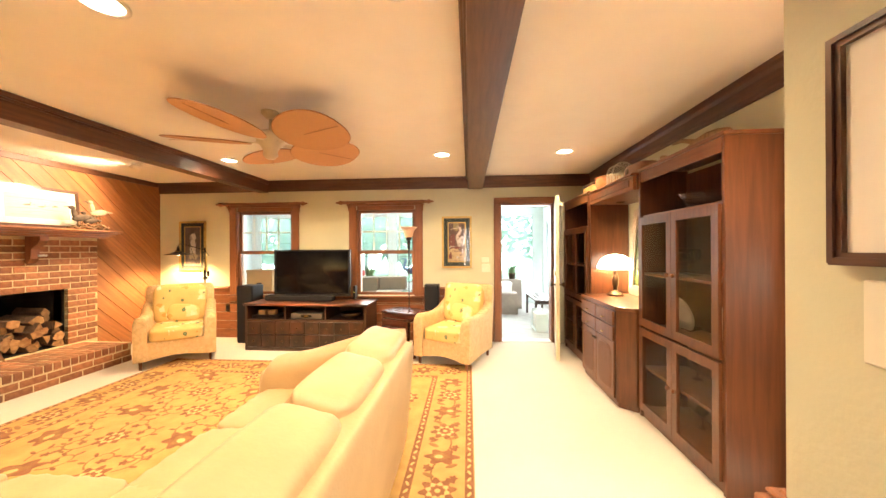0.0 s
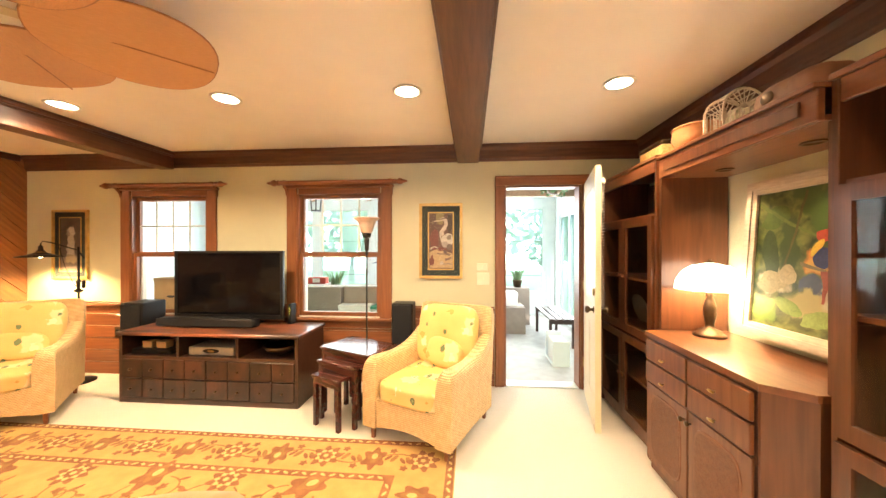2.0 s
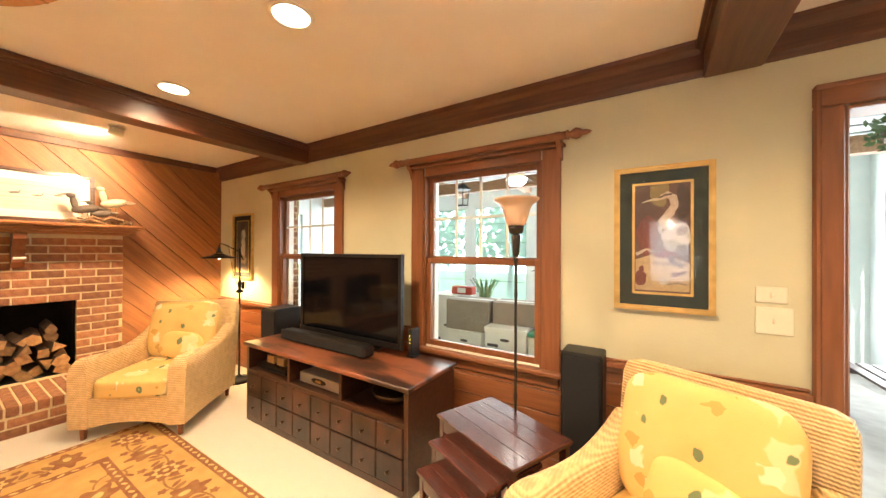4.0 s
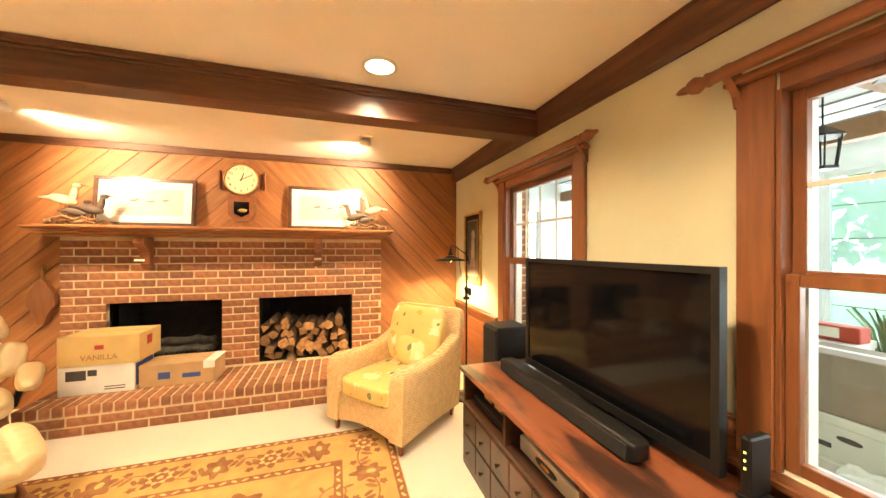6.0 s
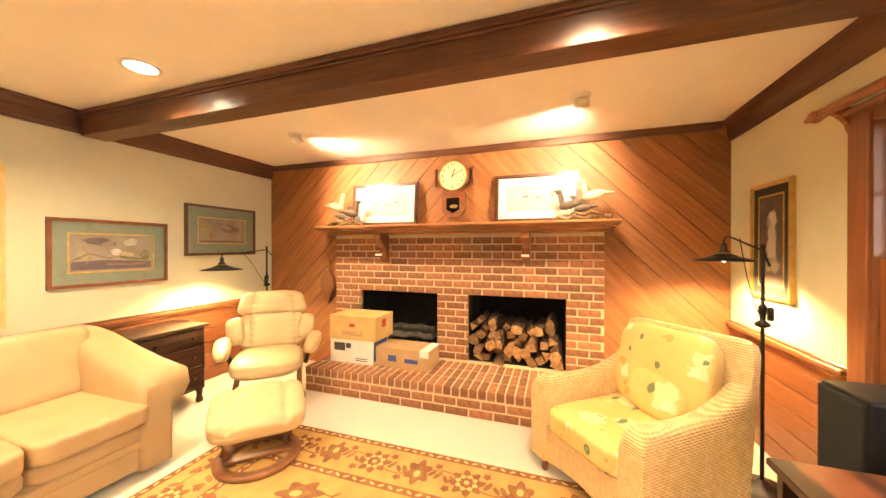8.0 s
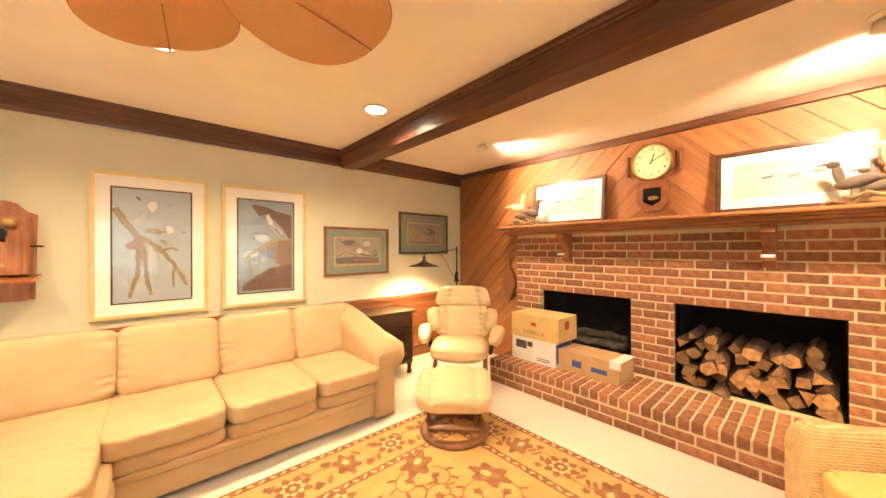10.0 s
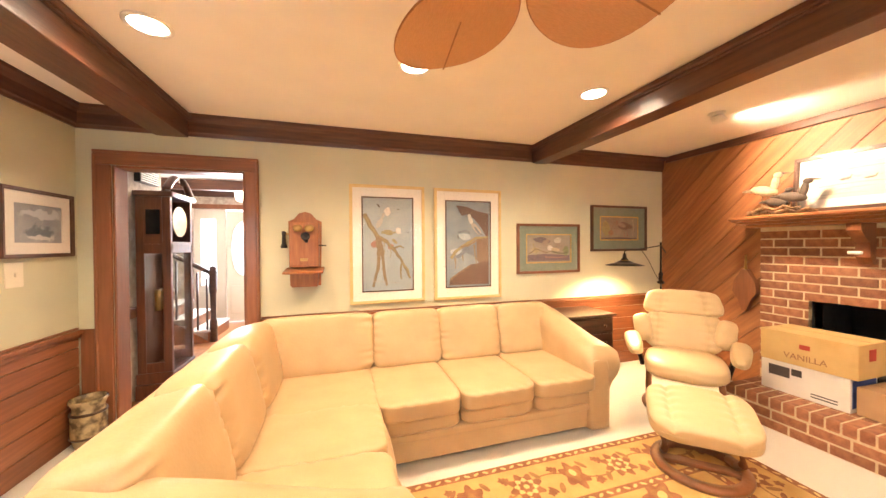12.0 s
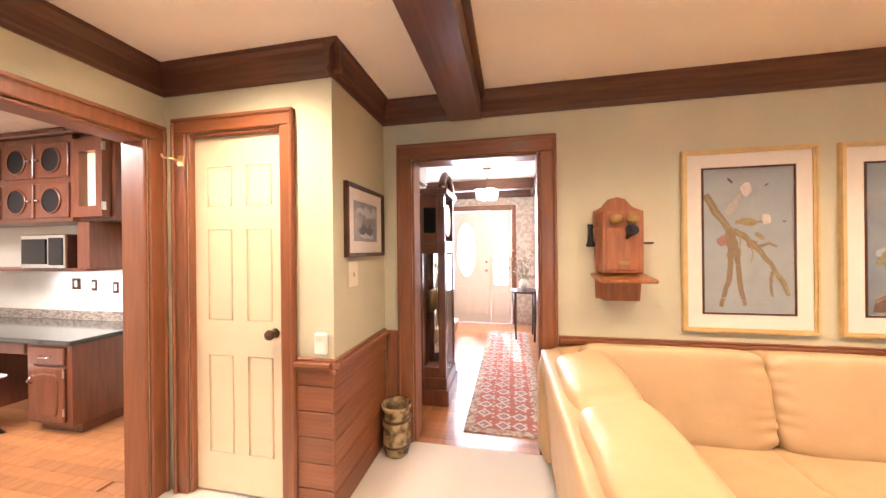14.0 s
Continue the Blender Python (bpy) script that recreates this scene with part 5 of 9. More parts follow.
ART_DUCK = picture_mat("print_ducks", [], (0.34, 0.31, 0.25), (0.24, 0.21, 0.17), 5)
ART_DUCK2 = picture_mat("print_ducks_reeds", [], (0.3, 0.27, 0.22), (0.2, 0.17, 0.14), 5)
duck_art = framed("duck_print", pose(-2.505, YS, 1.362, *FS), 0.79, 0.535, MIDFRAME, 0.026, MATG, 0.095, ART_DUCK, "ducks on a pond print, green mat and brown frame", GOLD, group="duck prints")
reeds_art = framed("duck_reeds_print", pose(-3.465, YS, 1.588, *FS), 0.81, 0.53, DKFRAME, 0.026, MATG, 0.11, ART_DUCK2, "ducks in reeds print, green mat and dark frame", GOLD, group="duck prints")
ART_SEA = picture_mat("print_snow", [(0, -0.05, 0.12, 0.04, (0.10, 0.12, 0.15)), (0.02, 0.06, 0.16, 0.03, (0.5, 0.52, 0.55)), (0, -0.09, 0.1, 0.02, (0.55, 0.55, 0.55))], (0.33, 0.35, 0.37), (0.20, 0.22, 0.25), 8)
framed("landscape_print", pose(CX, 1.02, 1.56, 0, 0, -90), 0.54, 0.43, DKFRAME, 0.024, MATW, 0.07, ART_SEA, "small landscape print in a dark frame above a switch")

brushed(egret_art, [
    ('blob', -0.124, 0.0, 0.035, 0.03, 0, (0.38, 0.2, 0.15)),
    ('blob', 0.023, -0.022, 0.03, 0.025, 0, (0.38, 0.2, 0.15)),
    ('rib', [(-0.218, 0.282), (-0.168, 0.182), (-0.097, 0.071), (-0.018, 0.027), (0.048, -0.044), (0.115, -0.133), (0.168, -0.24), (0.207, -0.324)], 0.022, 0.01, (0.27, 0.22, 0.12)),
    ('rib', [(-0.101, 0.082), (-0.087, -0.062), (-0.094, -0.218), (-0.142, -0.396)], 0.02, 0.011, (0.27, 0.205, 0.12)),
    ('rib', [(-0.08, 0.06), (-0.053, -0.084), (-0.041, -0.262), (-0.016, -0.387)], 0.018, 0.011, (0.27, 0.205, 0.12)),
    ('rib', [(-0.062, 0.111), (0.027, 0.111), (0.088, 0.111)], 0.012, 0.006, (0.33, 0.28, 0.14)),
    ('rib', [(0.048, -0.04), (0.115, -0.013), (0.147, -0.04)], 0.01, 0.006, (0.27, 0.22, 0.12)),
    ('rib', [(0.124, -0.184), (0.115, -0.262), (0.124, -0.333)], 0.009, 0.006, (0.27, 0.22, 0.12)),
    ('rib', [(0.136, -0.184), (0.186, -0.24), (0.207, -0.324)], 0.008, 0.006, (0.33, 0.28, 0.14)),
    ('rib', [(-0.212, 0.271), (-0.159, 0.16), (-0.088, 0.076), (0.0, 0.016), (0.071, -0.073)], 0.007, 0.004, (0.33, 0.28, 0.14)),
    ('blob', 0.0, 0.111, 0.05, 0.025, -8, (0.33, 0.28, 0.14)),
    ('blob', 0.062, 0.027, 0.03, 0.014, -40, (0.33, 0.28, 0.14)),
    ('rib', [(-0.035, 0.027), (-0.041, -0.04), (-0.03, -0.084)], 0.004, 0.002, (0.33, 0.28, 0.14)),
    ('rib', [(0.018, -0.018), (0.027, -0.084), (0.019, -0.129)], 0.004, 0.002, (0.33, 0.28, 0.14)),
    ('rib', [(-0.15, -0.34), (-0.062, -0.351), (0.115, -0.369)], 0.003, 0.002, (0.45, 0.42, 0.37)),
    ('blob', -0.08, 0.2, 0.022, 0.055, -28, (0.45, 0.42, 0.37)),
    ('blob', -0.005, 0.304, 0.03, 0.042, 0, (0.66, 0.63, 0.57)),
    ('rib', [(-0.053, 0.271), (-0.037, 0.293), (-0.062, 0.216)], 0.008, 0.012, (0.45, 0.42, 0.37)),
    ('blob', 0.097, 0.127, 0.024, 0.034, 10, (0.66, 0.63, 0.57)),
    ('blob', -0.088, 0.36, 0.022, 0.007, -50, (0.11, 0.09, 0.075)),
    ('blob', 0.097, 0.327, 0.012, 0.004, 30, (0.11, 0.09, 0.075)),
    ('blob', 0.186, 0.111, 0.01, 0.004, -10, (0.11, 0.09, 0.075)),
])
brushed(rock_art, [
    ('poly', [(-0.207, -0.408), (-0.195, -0.341), (-0.1, -0.277), (0.019, -0.208), (0.221, -0.172), (0.221, -0.408)], (0.16, 0.1, 0.075)),
    ('poly', [(-0.112, 0.387), (-0.005, 0.372), (0.09, 0.336), (0.221, 0.31), (0.221, 0.031), (0.138, 0.172), (0.055, 0.262), (-0.017, 0.3), (-0.064, 0.285)], (0.16, 0.1, 0.075)),
    ('poly', [(0.09, 0.054), (0.221, 0.079), (0.221, -0.172), (0.114, -0.192), (0.055, -0.11)], (0.23, 0.155, 0.11)),
    ('poly', [(-0.19, -0.072), (-0.1, -0.021), (0.043, -0.003), (0.09, 0.044), (0.09, -0.141), (-0.029, -0.085), (-0.1, -0.141), (-0.183, -0.141)], (0.2, 0.23, 0.27)),
    ('blob', -0.129, -0.072, 0.06, 0.035, 10, (0.44, 0.5, 0.56)),
    ('rib', [(-0.183, -0.141), (-0.136, -0.072), (-0.04, -0.008), (0.09, 0.064), (0.214, 0.069)], 0.016, 0.01, (0.33, 0.28, 0.14)),
    ('rib', [(-0.076, -0.033), (0.019, -0.003), (0.114, 0.054)], 0.012, 0.006, (0.27, 0.205, 0.12)),
    ('rib', [(-0.148, -0.141), (-0.136, -0.2), (-0.143, -0.244)], 0.008, 0.003, (0.27, 0.205, 0.12)),
    ('rib', [(-0.064, -0.11), (-0.057, -0.174)], 0.007, 0.003, (0.27, 0.205, 0.12)),
    ('rib', [(0.062, -0.008), (0.076, -0.123), (0.09, -0.244)], 0.009, 0.003, (0.27, 0.205, 0.12)),
    ('rib', [(-0.195, -0.354), (-0.1, -0.29), (0.019, -0.218)], 0.006, 0.004, (0.27, 0.205, 0.12)),
    ('blob', 0.09, 0.151, 0.075, 0.03, -48, (0.45, 0.42, 0.37)),
    ('blob', 0.024, 0.244, 0.022, 0.045, 20, (0.66, 0.63, 0.57)),
    ('blob', 0.01, 0.285, 0.02, 0.016, 0, (0.66, 0.63, 0.57)),
    ('rib', [(-0.01, 0.285), (-0.033, 0.274)], 0.005, 0.002, (0.11, 0.09, 0.075)),
    ('rib', [(0.067, 0.172), (0.126, 0.1), (0.157, 0.09)], 0.01, 0.006, (0.2, 0.23, 0.27)),
    ('blob', -0.04, 0.074, 0.07, 0.034, -12, (0.44, 0.5, 0.56)),
    ('rib', [(-0.11, 0.115), (-0.04, 0.136), (0.024, 0.115)], 0.012, 0.008, (0.2, 0.23, 0.27)),
    ('rib', [(-0.11, 0.095), (-0.11, 0.054)], 0.006, 0.003, (0.11, 0.09, 0.075)),
    ('rib', [(-0.119, 0.382), (-0.064, 0.287), (-0.029, 0.31)], 0.01, 0.004, (0.16, 0.1, 0.075)),
])
brushed(duck_art, [
    ('poly', [(-0.264, -0.135), (-0.264, -0.071), (-0.05, -0.058), (0.264, -0.077), (0.264, -0.135)], (0.17, 0.13, 0.15)),
    ('blob', 0.111, 0.09, 0.05, 0.03, 10, (0.52, 0.5, 0.42)),
    ('blob', 0.218, -0.026, 0.04, 0.05, 0, (0.22, 0.25, 0.13)),
    ('blob', -0.171, -0.019, 0.05, 0.03, 0, (0.42, 0.37, 0.22)),
    ('rib', [(-0.257, -0.058), (-0.157, -0.006), (-0.032, -0.045), (0.093, -0.013)], 0.008, 0.004, (0.27, 0.205, 0.12)),
    ('rib', [(-0.2, 0.052), (-0.15, -0.035), (-0.171, -0.084)], 0.006, 0.003, (0.33, 0.28, 0.14)),
    ('blob', -0.093, 0.09, 0.11, 0.028, -6, (0.16, 0.13, 0.15)),
    ('blob', -0.043, 0.071, 0.05, 0.022, 20, (0.3, 0.24, 0.2)),
    ('blob', 0.014, 0.006, 0.035, 0.028, 0, (0.66, 0.63, 0.57)),
    ('blob', 0.086, -0.013, 0.055, 0.02, -10, (0.5, 0.42, 0.28)),
    ('rib', [(0.039, -0.035), (0.164, -0.058), (0.254, -0.039)], 0.01, 0.005, (0.16, 0.17, 0.1)),
    ('rib', [(-0.05, -0.09), (0.129, -0.103), (0.236, -0.09)], 0.006, 0.004, (0.34, 0.2, 0.16)),
])
brushed(reeds_art, [
    ('blob', -0.186, -0.003, 0.06, 0.08, 10, (0.34, 0.32, 0.15)),
    ('blob', -0.211, 0.052, 0.03, 0.03, 0, (0.33, 0.28, 0.14)),
    ('blob', -0.121, -0.052, 0.04, 0.03, 0, (0.36, 0.22, 0.14)),
    ('rib', [(-0.229, -0.123), (-0.175, 0.013), (-0.193, 0.11)], 0.005, 0.003, (0.33, 0.28, 0.14)),
    ('rib', [(-0.157, -0.123), (-0.104, 0.013), (-0.05, 0.094)], 0.005, 0.003, (0.27, 0.205, 0.12)),
    ('blob', 0.086, 0.029, 0.1, 0.045, -8, (0.2, 0.14, 0.12)),
    ('blob', 0.039, 0.039, 0.06, 0.02, -10, (0.33, 0.26, 0.22)),
    ('blob', -0.032, 0.071, 0.02, 0.025, 0, (0.28, 0.2, 0.15)),
    ('rib', [(0.075, -0.035), (0.079, -0.11)], 0.004, 0.003, (0.38, 0.2, 0.15)),
    ('rib', [(0.111, -0.035), (0.129, -0.11)], 0.004, 0.003, (0.38, 0.2, 0.15)),
    ('poly', [(-0.257, -0.139), (-0.257, -0.11), (0.021, -0.103), (0.264, -0.116), (0.264, -0.139)], (0.17, 0.13, 0.13)),
    ('rib', [(0.2, 0.11), (0.218, 0.013), (0.193, -0.09)], 0.012, 0.006, (0.38, 0.34, 0.26)),
])
brushed(heron_art, [
    ('poly', [(-0.119, -0.277), (-0.119, -0.113), (-0.039, -0.084), (0.035, -0.101), (0.119, -0.13), (0.119, -0.277)], (0.44, 0.34, 0.2)),
    ('blob', -0.011, 0.244, 0.045, 0.07, 0, (0.24, 0.2, 0.1)),
    ('blob', -0.066, 0.02, 0.05, 0.1, 0, (0.17, 0.06, 0.055)),
    ('blob', 0.09, 0.18, 0.03, 0.1, 0, (0.07, 0.05, 0.045)),
    ('rib', [(-0.117, -0.084), (-0.066, -0.061), (-0.02, -0.078)], 0.008, 0.004, (0.45, 0.42, 0.37)),
    ('blob', 0.007, -0.084, 0.045, 0.02, 0, (0.17, 0.06, 0.055)),
    ('blob', 0.064, 0.01, 0.065, 0.06, -25, (0.5, 0.47, 0.43)),
    ('blob', 0.085, 0.037, 0.022, 0.026, -30, (0.22, 0.19, 0.17)),
    ('blob', 0.044, -0.038, 0.035, 0.03, 0, (0.34, 0.31, 0.29)),
    ('blob', 0.09, -0.061, 0.03, 0.03, 0, (0.15, 0.12, 0.11)),
    ('rib', [(0.018, 0.054), (0.007, 0.094), (0.03, 0.129), (0.056, 0.169), (0.051, 0.213), (0.026, 0.229), (-0.002, 0.217)], 0.022, 0.014, (0.52, 0.44, 0.38)),
    ('rib', [(0.007, 0.215), (-0.039, 0.206), (-0.088, 0.194)], 0.01, 0.002, (0.55, 0.48, 0.36)),
    ('rib', [(0.044, 0.229), (0.012, 0.231), (-0.016, 0.215)], 0.006, 0.003, (0.11, 0.09, 0.075)),
    ('rib', [(0.006, 0.089), (-0.006, 0.043), (0.009, -0.015)], 0.012, 0.004, (0.45, 0.42, 0.37)),
    ('rib', [(0.035, -0.095), (0.053, -0.13), (0.094, -0.144)], 0.014, 0.012, (0.12, 0.09, 0.09)),
    ('rib', [(-0.039, -0.128), (0.026, -0.134), (0.108, -0.137)], 0.008, 0.004, (0.22, 0.16, 0.13)),
    ('rib', [(0.044, -0.193), (0.081, -0.187), (0.108, -0.176)], 0.012, 0.005, (0.16, 0.11, 0.11)),
    ('rib', [(0.026, -0.239), (0.072, -0.231), (0.108, -0.247)], 0.006, 0.003, (0.24, 0.2, 0.18)),
    ('blob', -0.095, -0.213, 0.028, 0.045, 0, (0.17, 0.06, 0.055)),
    ('blob', -0.091, -0.164, 0.012, 0.018, 0, (0.17, 0.06, 0.055)),
    ('blob', 0.007, -0.228, 0.02, 0.02, 20, (0.45, 0.42, 0.37)),
])

# over the mantel
ART_MARSH = picture_mat("print_marsh", [(0.12, 0.02, 0.05, 0.006, (0.40, 0.36, 0.30)), (-0.05, 0.01, 0.04, 0.006, (0.42, 0.38, 0.32)), (0.02, -0.04, 0.2, 0.006, (0.55, 0.51, 0.43)), (-0.1, -0.06, 0.05, 0.008, (0.40, 0.36, 0.30))], (0.56, 0.52, 0.43), (0.50, 0.46, 0.37), 3)
for y, w in ((2.375, 0.81), (4.015, 0.78)):
    marsh = framed("marsh_print", pose(XW + 0.05, y, 1.885, -5, 0, 90), w, 0.47, DKFRAME, 0.034, MATW, 0.07, ART_MARSH, "pale marsh landscape print leaning on the mantel shelf", group="marsh prints")
    brushed(marsh, [("rib", [(-0.26, 0.085), (0.0, 0.09), (0.27, 0.085)], 0.004, 0.003, (0.36, 0.35, 0.32)), ("rib", [(-0.25, -0.03), (-0.05, -0.02), (0.26, -0.035)], 0.004, 0.002, (0.40, 0.37, 0.32)),
                    ("blob", -0.10, 0.015, 0.035, 0.010, 6, (0.16, 0.15, 0.14)), ("rib", [(-0.075, 0.02), (-0.066, 0.045)], 0.005, 0.003, (0.16, 0.15, 0.14)), ("blob", 0.03, 0.005, 0.032, 0.009, 4, (0.17, 0.16, 0.15)), ("rib", [(0.055, 0.01), (0.066, 0.032)], 0.005, 0.003, (0.17, 0.16, 0.15)),
                    ("blob", 0.15, 0.02, 0.030, 0.009, 8, (0.19, 0.17, 0.15)), ("rib", [(-0.08, -0.06), (0.0, -0.055), (0.05, -0.06)], 0.004, 0.002, (0.45, 0.42, 0.36)), ("rib", [(-0.24, -0.10), (-0.10, -0.095), (0.02, -0.10)], 0.003, 0.002, (0.45, 0.42, 0.36))])

# ---------------------------------------------------------------- wall clock with pendulum
def wall_clock():
    root = thing("wall_clock", pose(XW + 0.002, 3.18, 2.155, 0, 0, 90), "octagonal wooden wall clock with cream dial and pendulum", "clock")
    oc = [(0.185 * math.cos(radians(22.5 + 45 * i)), 0.185 * math.sin(radians(22.5 + 45 * i))) for i in range(8)]
    part("case", prismed(oc, 0.06, Matrix.Translation((0, -0.061, 0))), MIDFRAME, root)
    part("dial_bezel", lathed([(0.158, 0), (0.160, 0.012), (0.150, 0.018), (0.146, 0.010), (0.146, 0)], 36, pose(0, -0.062, 0, 90)), BRASS, root, "brass bezel ring", True)
    dial = part("dial", lathed([(0.0, 0.0), (0.146, 0.0), (0.146, 0.003), (0.0, 0.003)], 36, pose(0, -0.0625, 0, 90)), mat("dial", (0.72, 0.64, 0.42), (0.68, 0.60, 0.38), 0.5, scale=6), root, "cream clock dial")
    for i in range(12):
        a = radians(30 * (i + 1))
        fc = bpy.data.curves.new("numeral", "FONT")
        fc.body, fc.size, fc.align_x, fc.align_y, fc.extrude = str(i + 1), 0.044, "CENTER", "CENTER", 0.0004
        fc.materials.append(BLACK)
        num = new("numeral", fc)
        num.parent = dial
        num.matrix_basis = pose(0.116 * math.sin(a), -0.0672, 0.116 * math.cos(a), 90, 0, 0)
    for ln, a, wd in ((0.075, 18, 0.005), (0.11, 62, 0.0035)):
        part("clock_hand", bx(-wd, wd, -0.071, -0.0695, -0.02, ln, m=Matrix.Rotation(radians(a), 4, "Y")), BLACK, dial, "black clock hand")
    for s in (-1, 1):
        part("side_post", bx(s * 0.205 - 0.012, s * 0.205 + 0.012, -0.04, -0.002, -0.10, 0.09, 0.004), MIDFRAME, root)
    part("pendulum_case", prismed([(-0.115, -0.17), (0.115, -0.17), (0.125, -0.20), (0.125, -0.36), (0.07, -0.43), (-0.07, -0.43), (-0.125, -0.36), (-0.125, -0.20)], 0.055, Matrix.Translation((0, -0.056, 0))), MIDFRAME, root)
    part("pendulum_window", prismed([(-0.07, -0.23), (0.07, -0.23), (0.07, -0.35), (0.0, -0.39), (-0.07, -0.35)], 0.003, Matrix.Translation((0, -0.060, 0))), SCREEN, root, "dark glass pendulum window")
    part("pendulum_bob", lathed([(0.0, 0), (0.032, 0.0), (0.030, 0.006), (0.0, 0.009)], 18, pose(0.01, -0.061, -0.32, 90) @ Matrix.Diagonal((1.3, 0.6, 1, 1))), BRASS, root, "brass pendulum bob", True)


wall_clock()

# carved shore birds on driftwood
BIRDW = mat("bird_pale", (0.46, 0.38, 0.27), (0.30, 0.23, 0.15), 0.6, scale=20)
BIRDD = mat("bird_dark", (0.10, 0.07, 0.05), (0.05, 0.035, 0.028), 0.6, scale=20)
DRIFT = mat("driftwood", (0.34, 0.21, 0.11), (0.17, 0.10, 0.05), 0.8, scale=14, stretch=(6, 6, 1), bump=0.5)


def bird_group(y, flip, label):
    root = thing("carved_birds", pose(-3.93, y, 1.6455, 0, 0, 90) @ Matrix.Diagonal((1.3 * flip, 1.3, 1.3, 1)), label, "figurine", "carved birds")
    for i, (x0, x1, zz, r) in enumerate(((-0.18, 0.06, 0.02, 0.020), (-0.05, 0.19, 0.018, 0.018), (-0.12, 0.12, 0.045, 0.013))):
        pts = [(x0 + (x1 - x0) * k / 7, 0.02 * math.sin(k * 1.7 + i) - 0.02 * i + 0.02, zz + 0.012 * math.sin(k * 2.1 + i * 2)) for k in range(8)]
        part("driftwood", tubed(pts, r, 8, r * 0.5), DRIFT, root, "weathered driftwood", True)

    def bird(x, z, s, mtl, tail):
        part("bird_body", softed((0, 0, 0), (0.17 * s, 0.06 * s, 0.07 * s), 2.2, 7, pose(x, 0, z, 0, 14, 0)), mtl, root, "carved wooden shore bird", True)
        part("bird_neck", softed((0, 0, 0), (0.045 * s, 0.035 * s, 0.12 * s), 2.2, 5, pose(x + 0.065 * s, 0, z + 0.045 * s, 0, 12, 0)), mtl, root, smooth=True)
        part("bird_head", softed((0, 0, 0), (0.055 * s, 0.042 * s, 0.042 * s), 2.2, 5, pose(x + 0.085 * s, 0, z + 0.105 * s)), mtl, root, smooth=True)
        part("bird_tail", tubed([(x - 0.05 * s, 0, z + 0.01), (x - 0.14 * s, 0, z + 0.012 * s)], 0.024 * s, 6, 0.005), mtl, root, smooth=True)
        part("bill", tubed([(x + 0.105 * s, 0, z + 0.115 * s), (x + 0.155 * s, 0, z + 0.105 * s)], 0.008 * s, 6, 0.002), BIRDD, root)
        for dx in (-0.012, 0.015):
            part("bird_leg", tubed([(x + dx, 0, z - 0.02 * s), (x + dx * 1.2, 0, 0.035)], 0.0035, 6), DRIFT, root)
    bird(-0.07, 0.17, 0.9, BIRDW, 1)
    bird(0.08, 0.11, 0.85, BIRDD, -1)
    bird(0.0, 0.085, 0.7, BIRDD, -1)
    return root


bird_group(1.93, 1, "pair of carved shore birds on driftwood on the mantel")
bird_group(4.42, -1, "pair of carved shore birds on driftwood on the mantel")

# ---------------------------------------------------------------- ceiling fan
def fan():
    root = thing("ceiling_fan", (-0.715, 3.07, H), "ceiling fan with five woven palm-leaf blades and cream motor", "ceiling fan")
    CREAM = mat("cream_enamel", (0.66, 0.58, 0.42), (0.60, 0.52, 0.37), 0.35, scale=8)
    part("canopy", lathed([(0.065, 0), (0.065, -0.02), (0.03, -0.055), (0.0, -0.056)], 20), CREAM, root, smooth=True)
    part("downrod", lathed([(0.012, -0.05), (0.012, -0.17)], 10), CREAM, root, smooth=True)
    part("motor", lathed([(0.02, -0.15), (0.085, -0.165), (0.10, -0.20), (0.10, -0.245), (0.07, -0.27), (0.05, -0.31), (0.055, -0.34), (0.03, -0.365), (0, -0.37)], 24), CREAM, root, "cream enamel motor housing", True)
    PALM = mat("palm_blade", (0.60, 0.34, 0.17), (0.53, 0.29, 0.135), 0.75, scale=40, stretch=(1, 8, 1), bump=0.3)
    RIM = mat("blade_rim", (0.36, 0.18, 0.08), (0.28, 0.13, 0.055), 0.6, scale=20)
    for k in range(5):
        m = pose(0, 0, -0.235, 0, 0, 48 + 72 * k) @ pose(0, 0, 0, -13, 0, 0)
        n = 40
        rim = []
        for i in range(n):
            t = 2 * math.pi * i / n
            c, s = math.cos(t), math.sin(t)
            rim.append(Vector((0.445 + 0.285 * c, 0.235 * math.copysign(abs(s) ** 0.85, s) * (1 + 0.12 * c), 0.012 * c)))
        bm = bmesh.new()
        top, bot = [bm.verts.new(p + Vector((0, 0, 0.004))) for p in rim], [bm.verts.new(p - Vector((0, 0, 0.004))) for p in rim]
        bm.faces.new(top), bm.faces.new(bot[::-1])
        for i in range(n):
            bm.faces.new((top[i], bot[i], bot[(i + 1) % n], top[(i + 1) % n]))
        bl = part("blade", bm, PALM, root, "woven palm-leaf blade", at=m)
        part("blade_rim", tubed([*rim, rim[0]], 0.0045, 6), RIM, bl, smooth=True)
        part("blade_iron", boxes((0.08, 0.24, -0.02, 0.02, -0.012, -0.006), bev=0.002), CREAM, bl)
        part("blade_rib", bx(0.2, 0.72, -0.003, 0.003, -0.0065, -0.0045), RIM, bl)


fan()

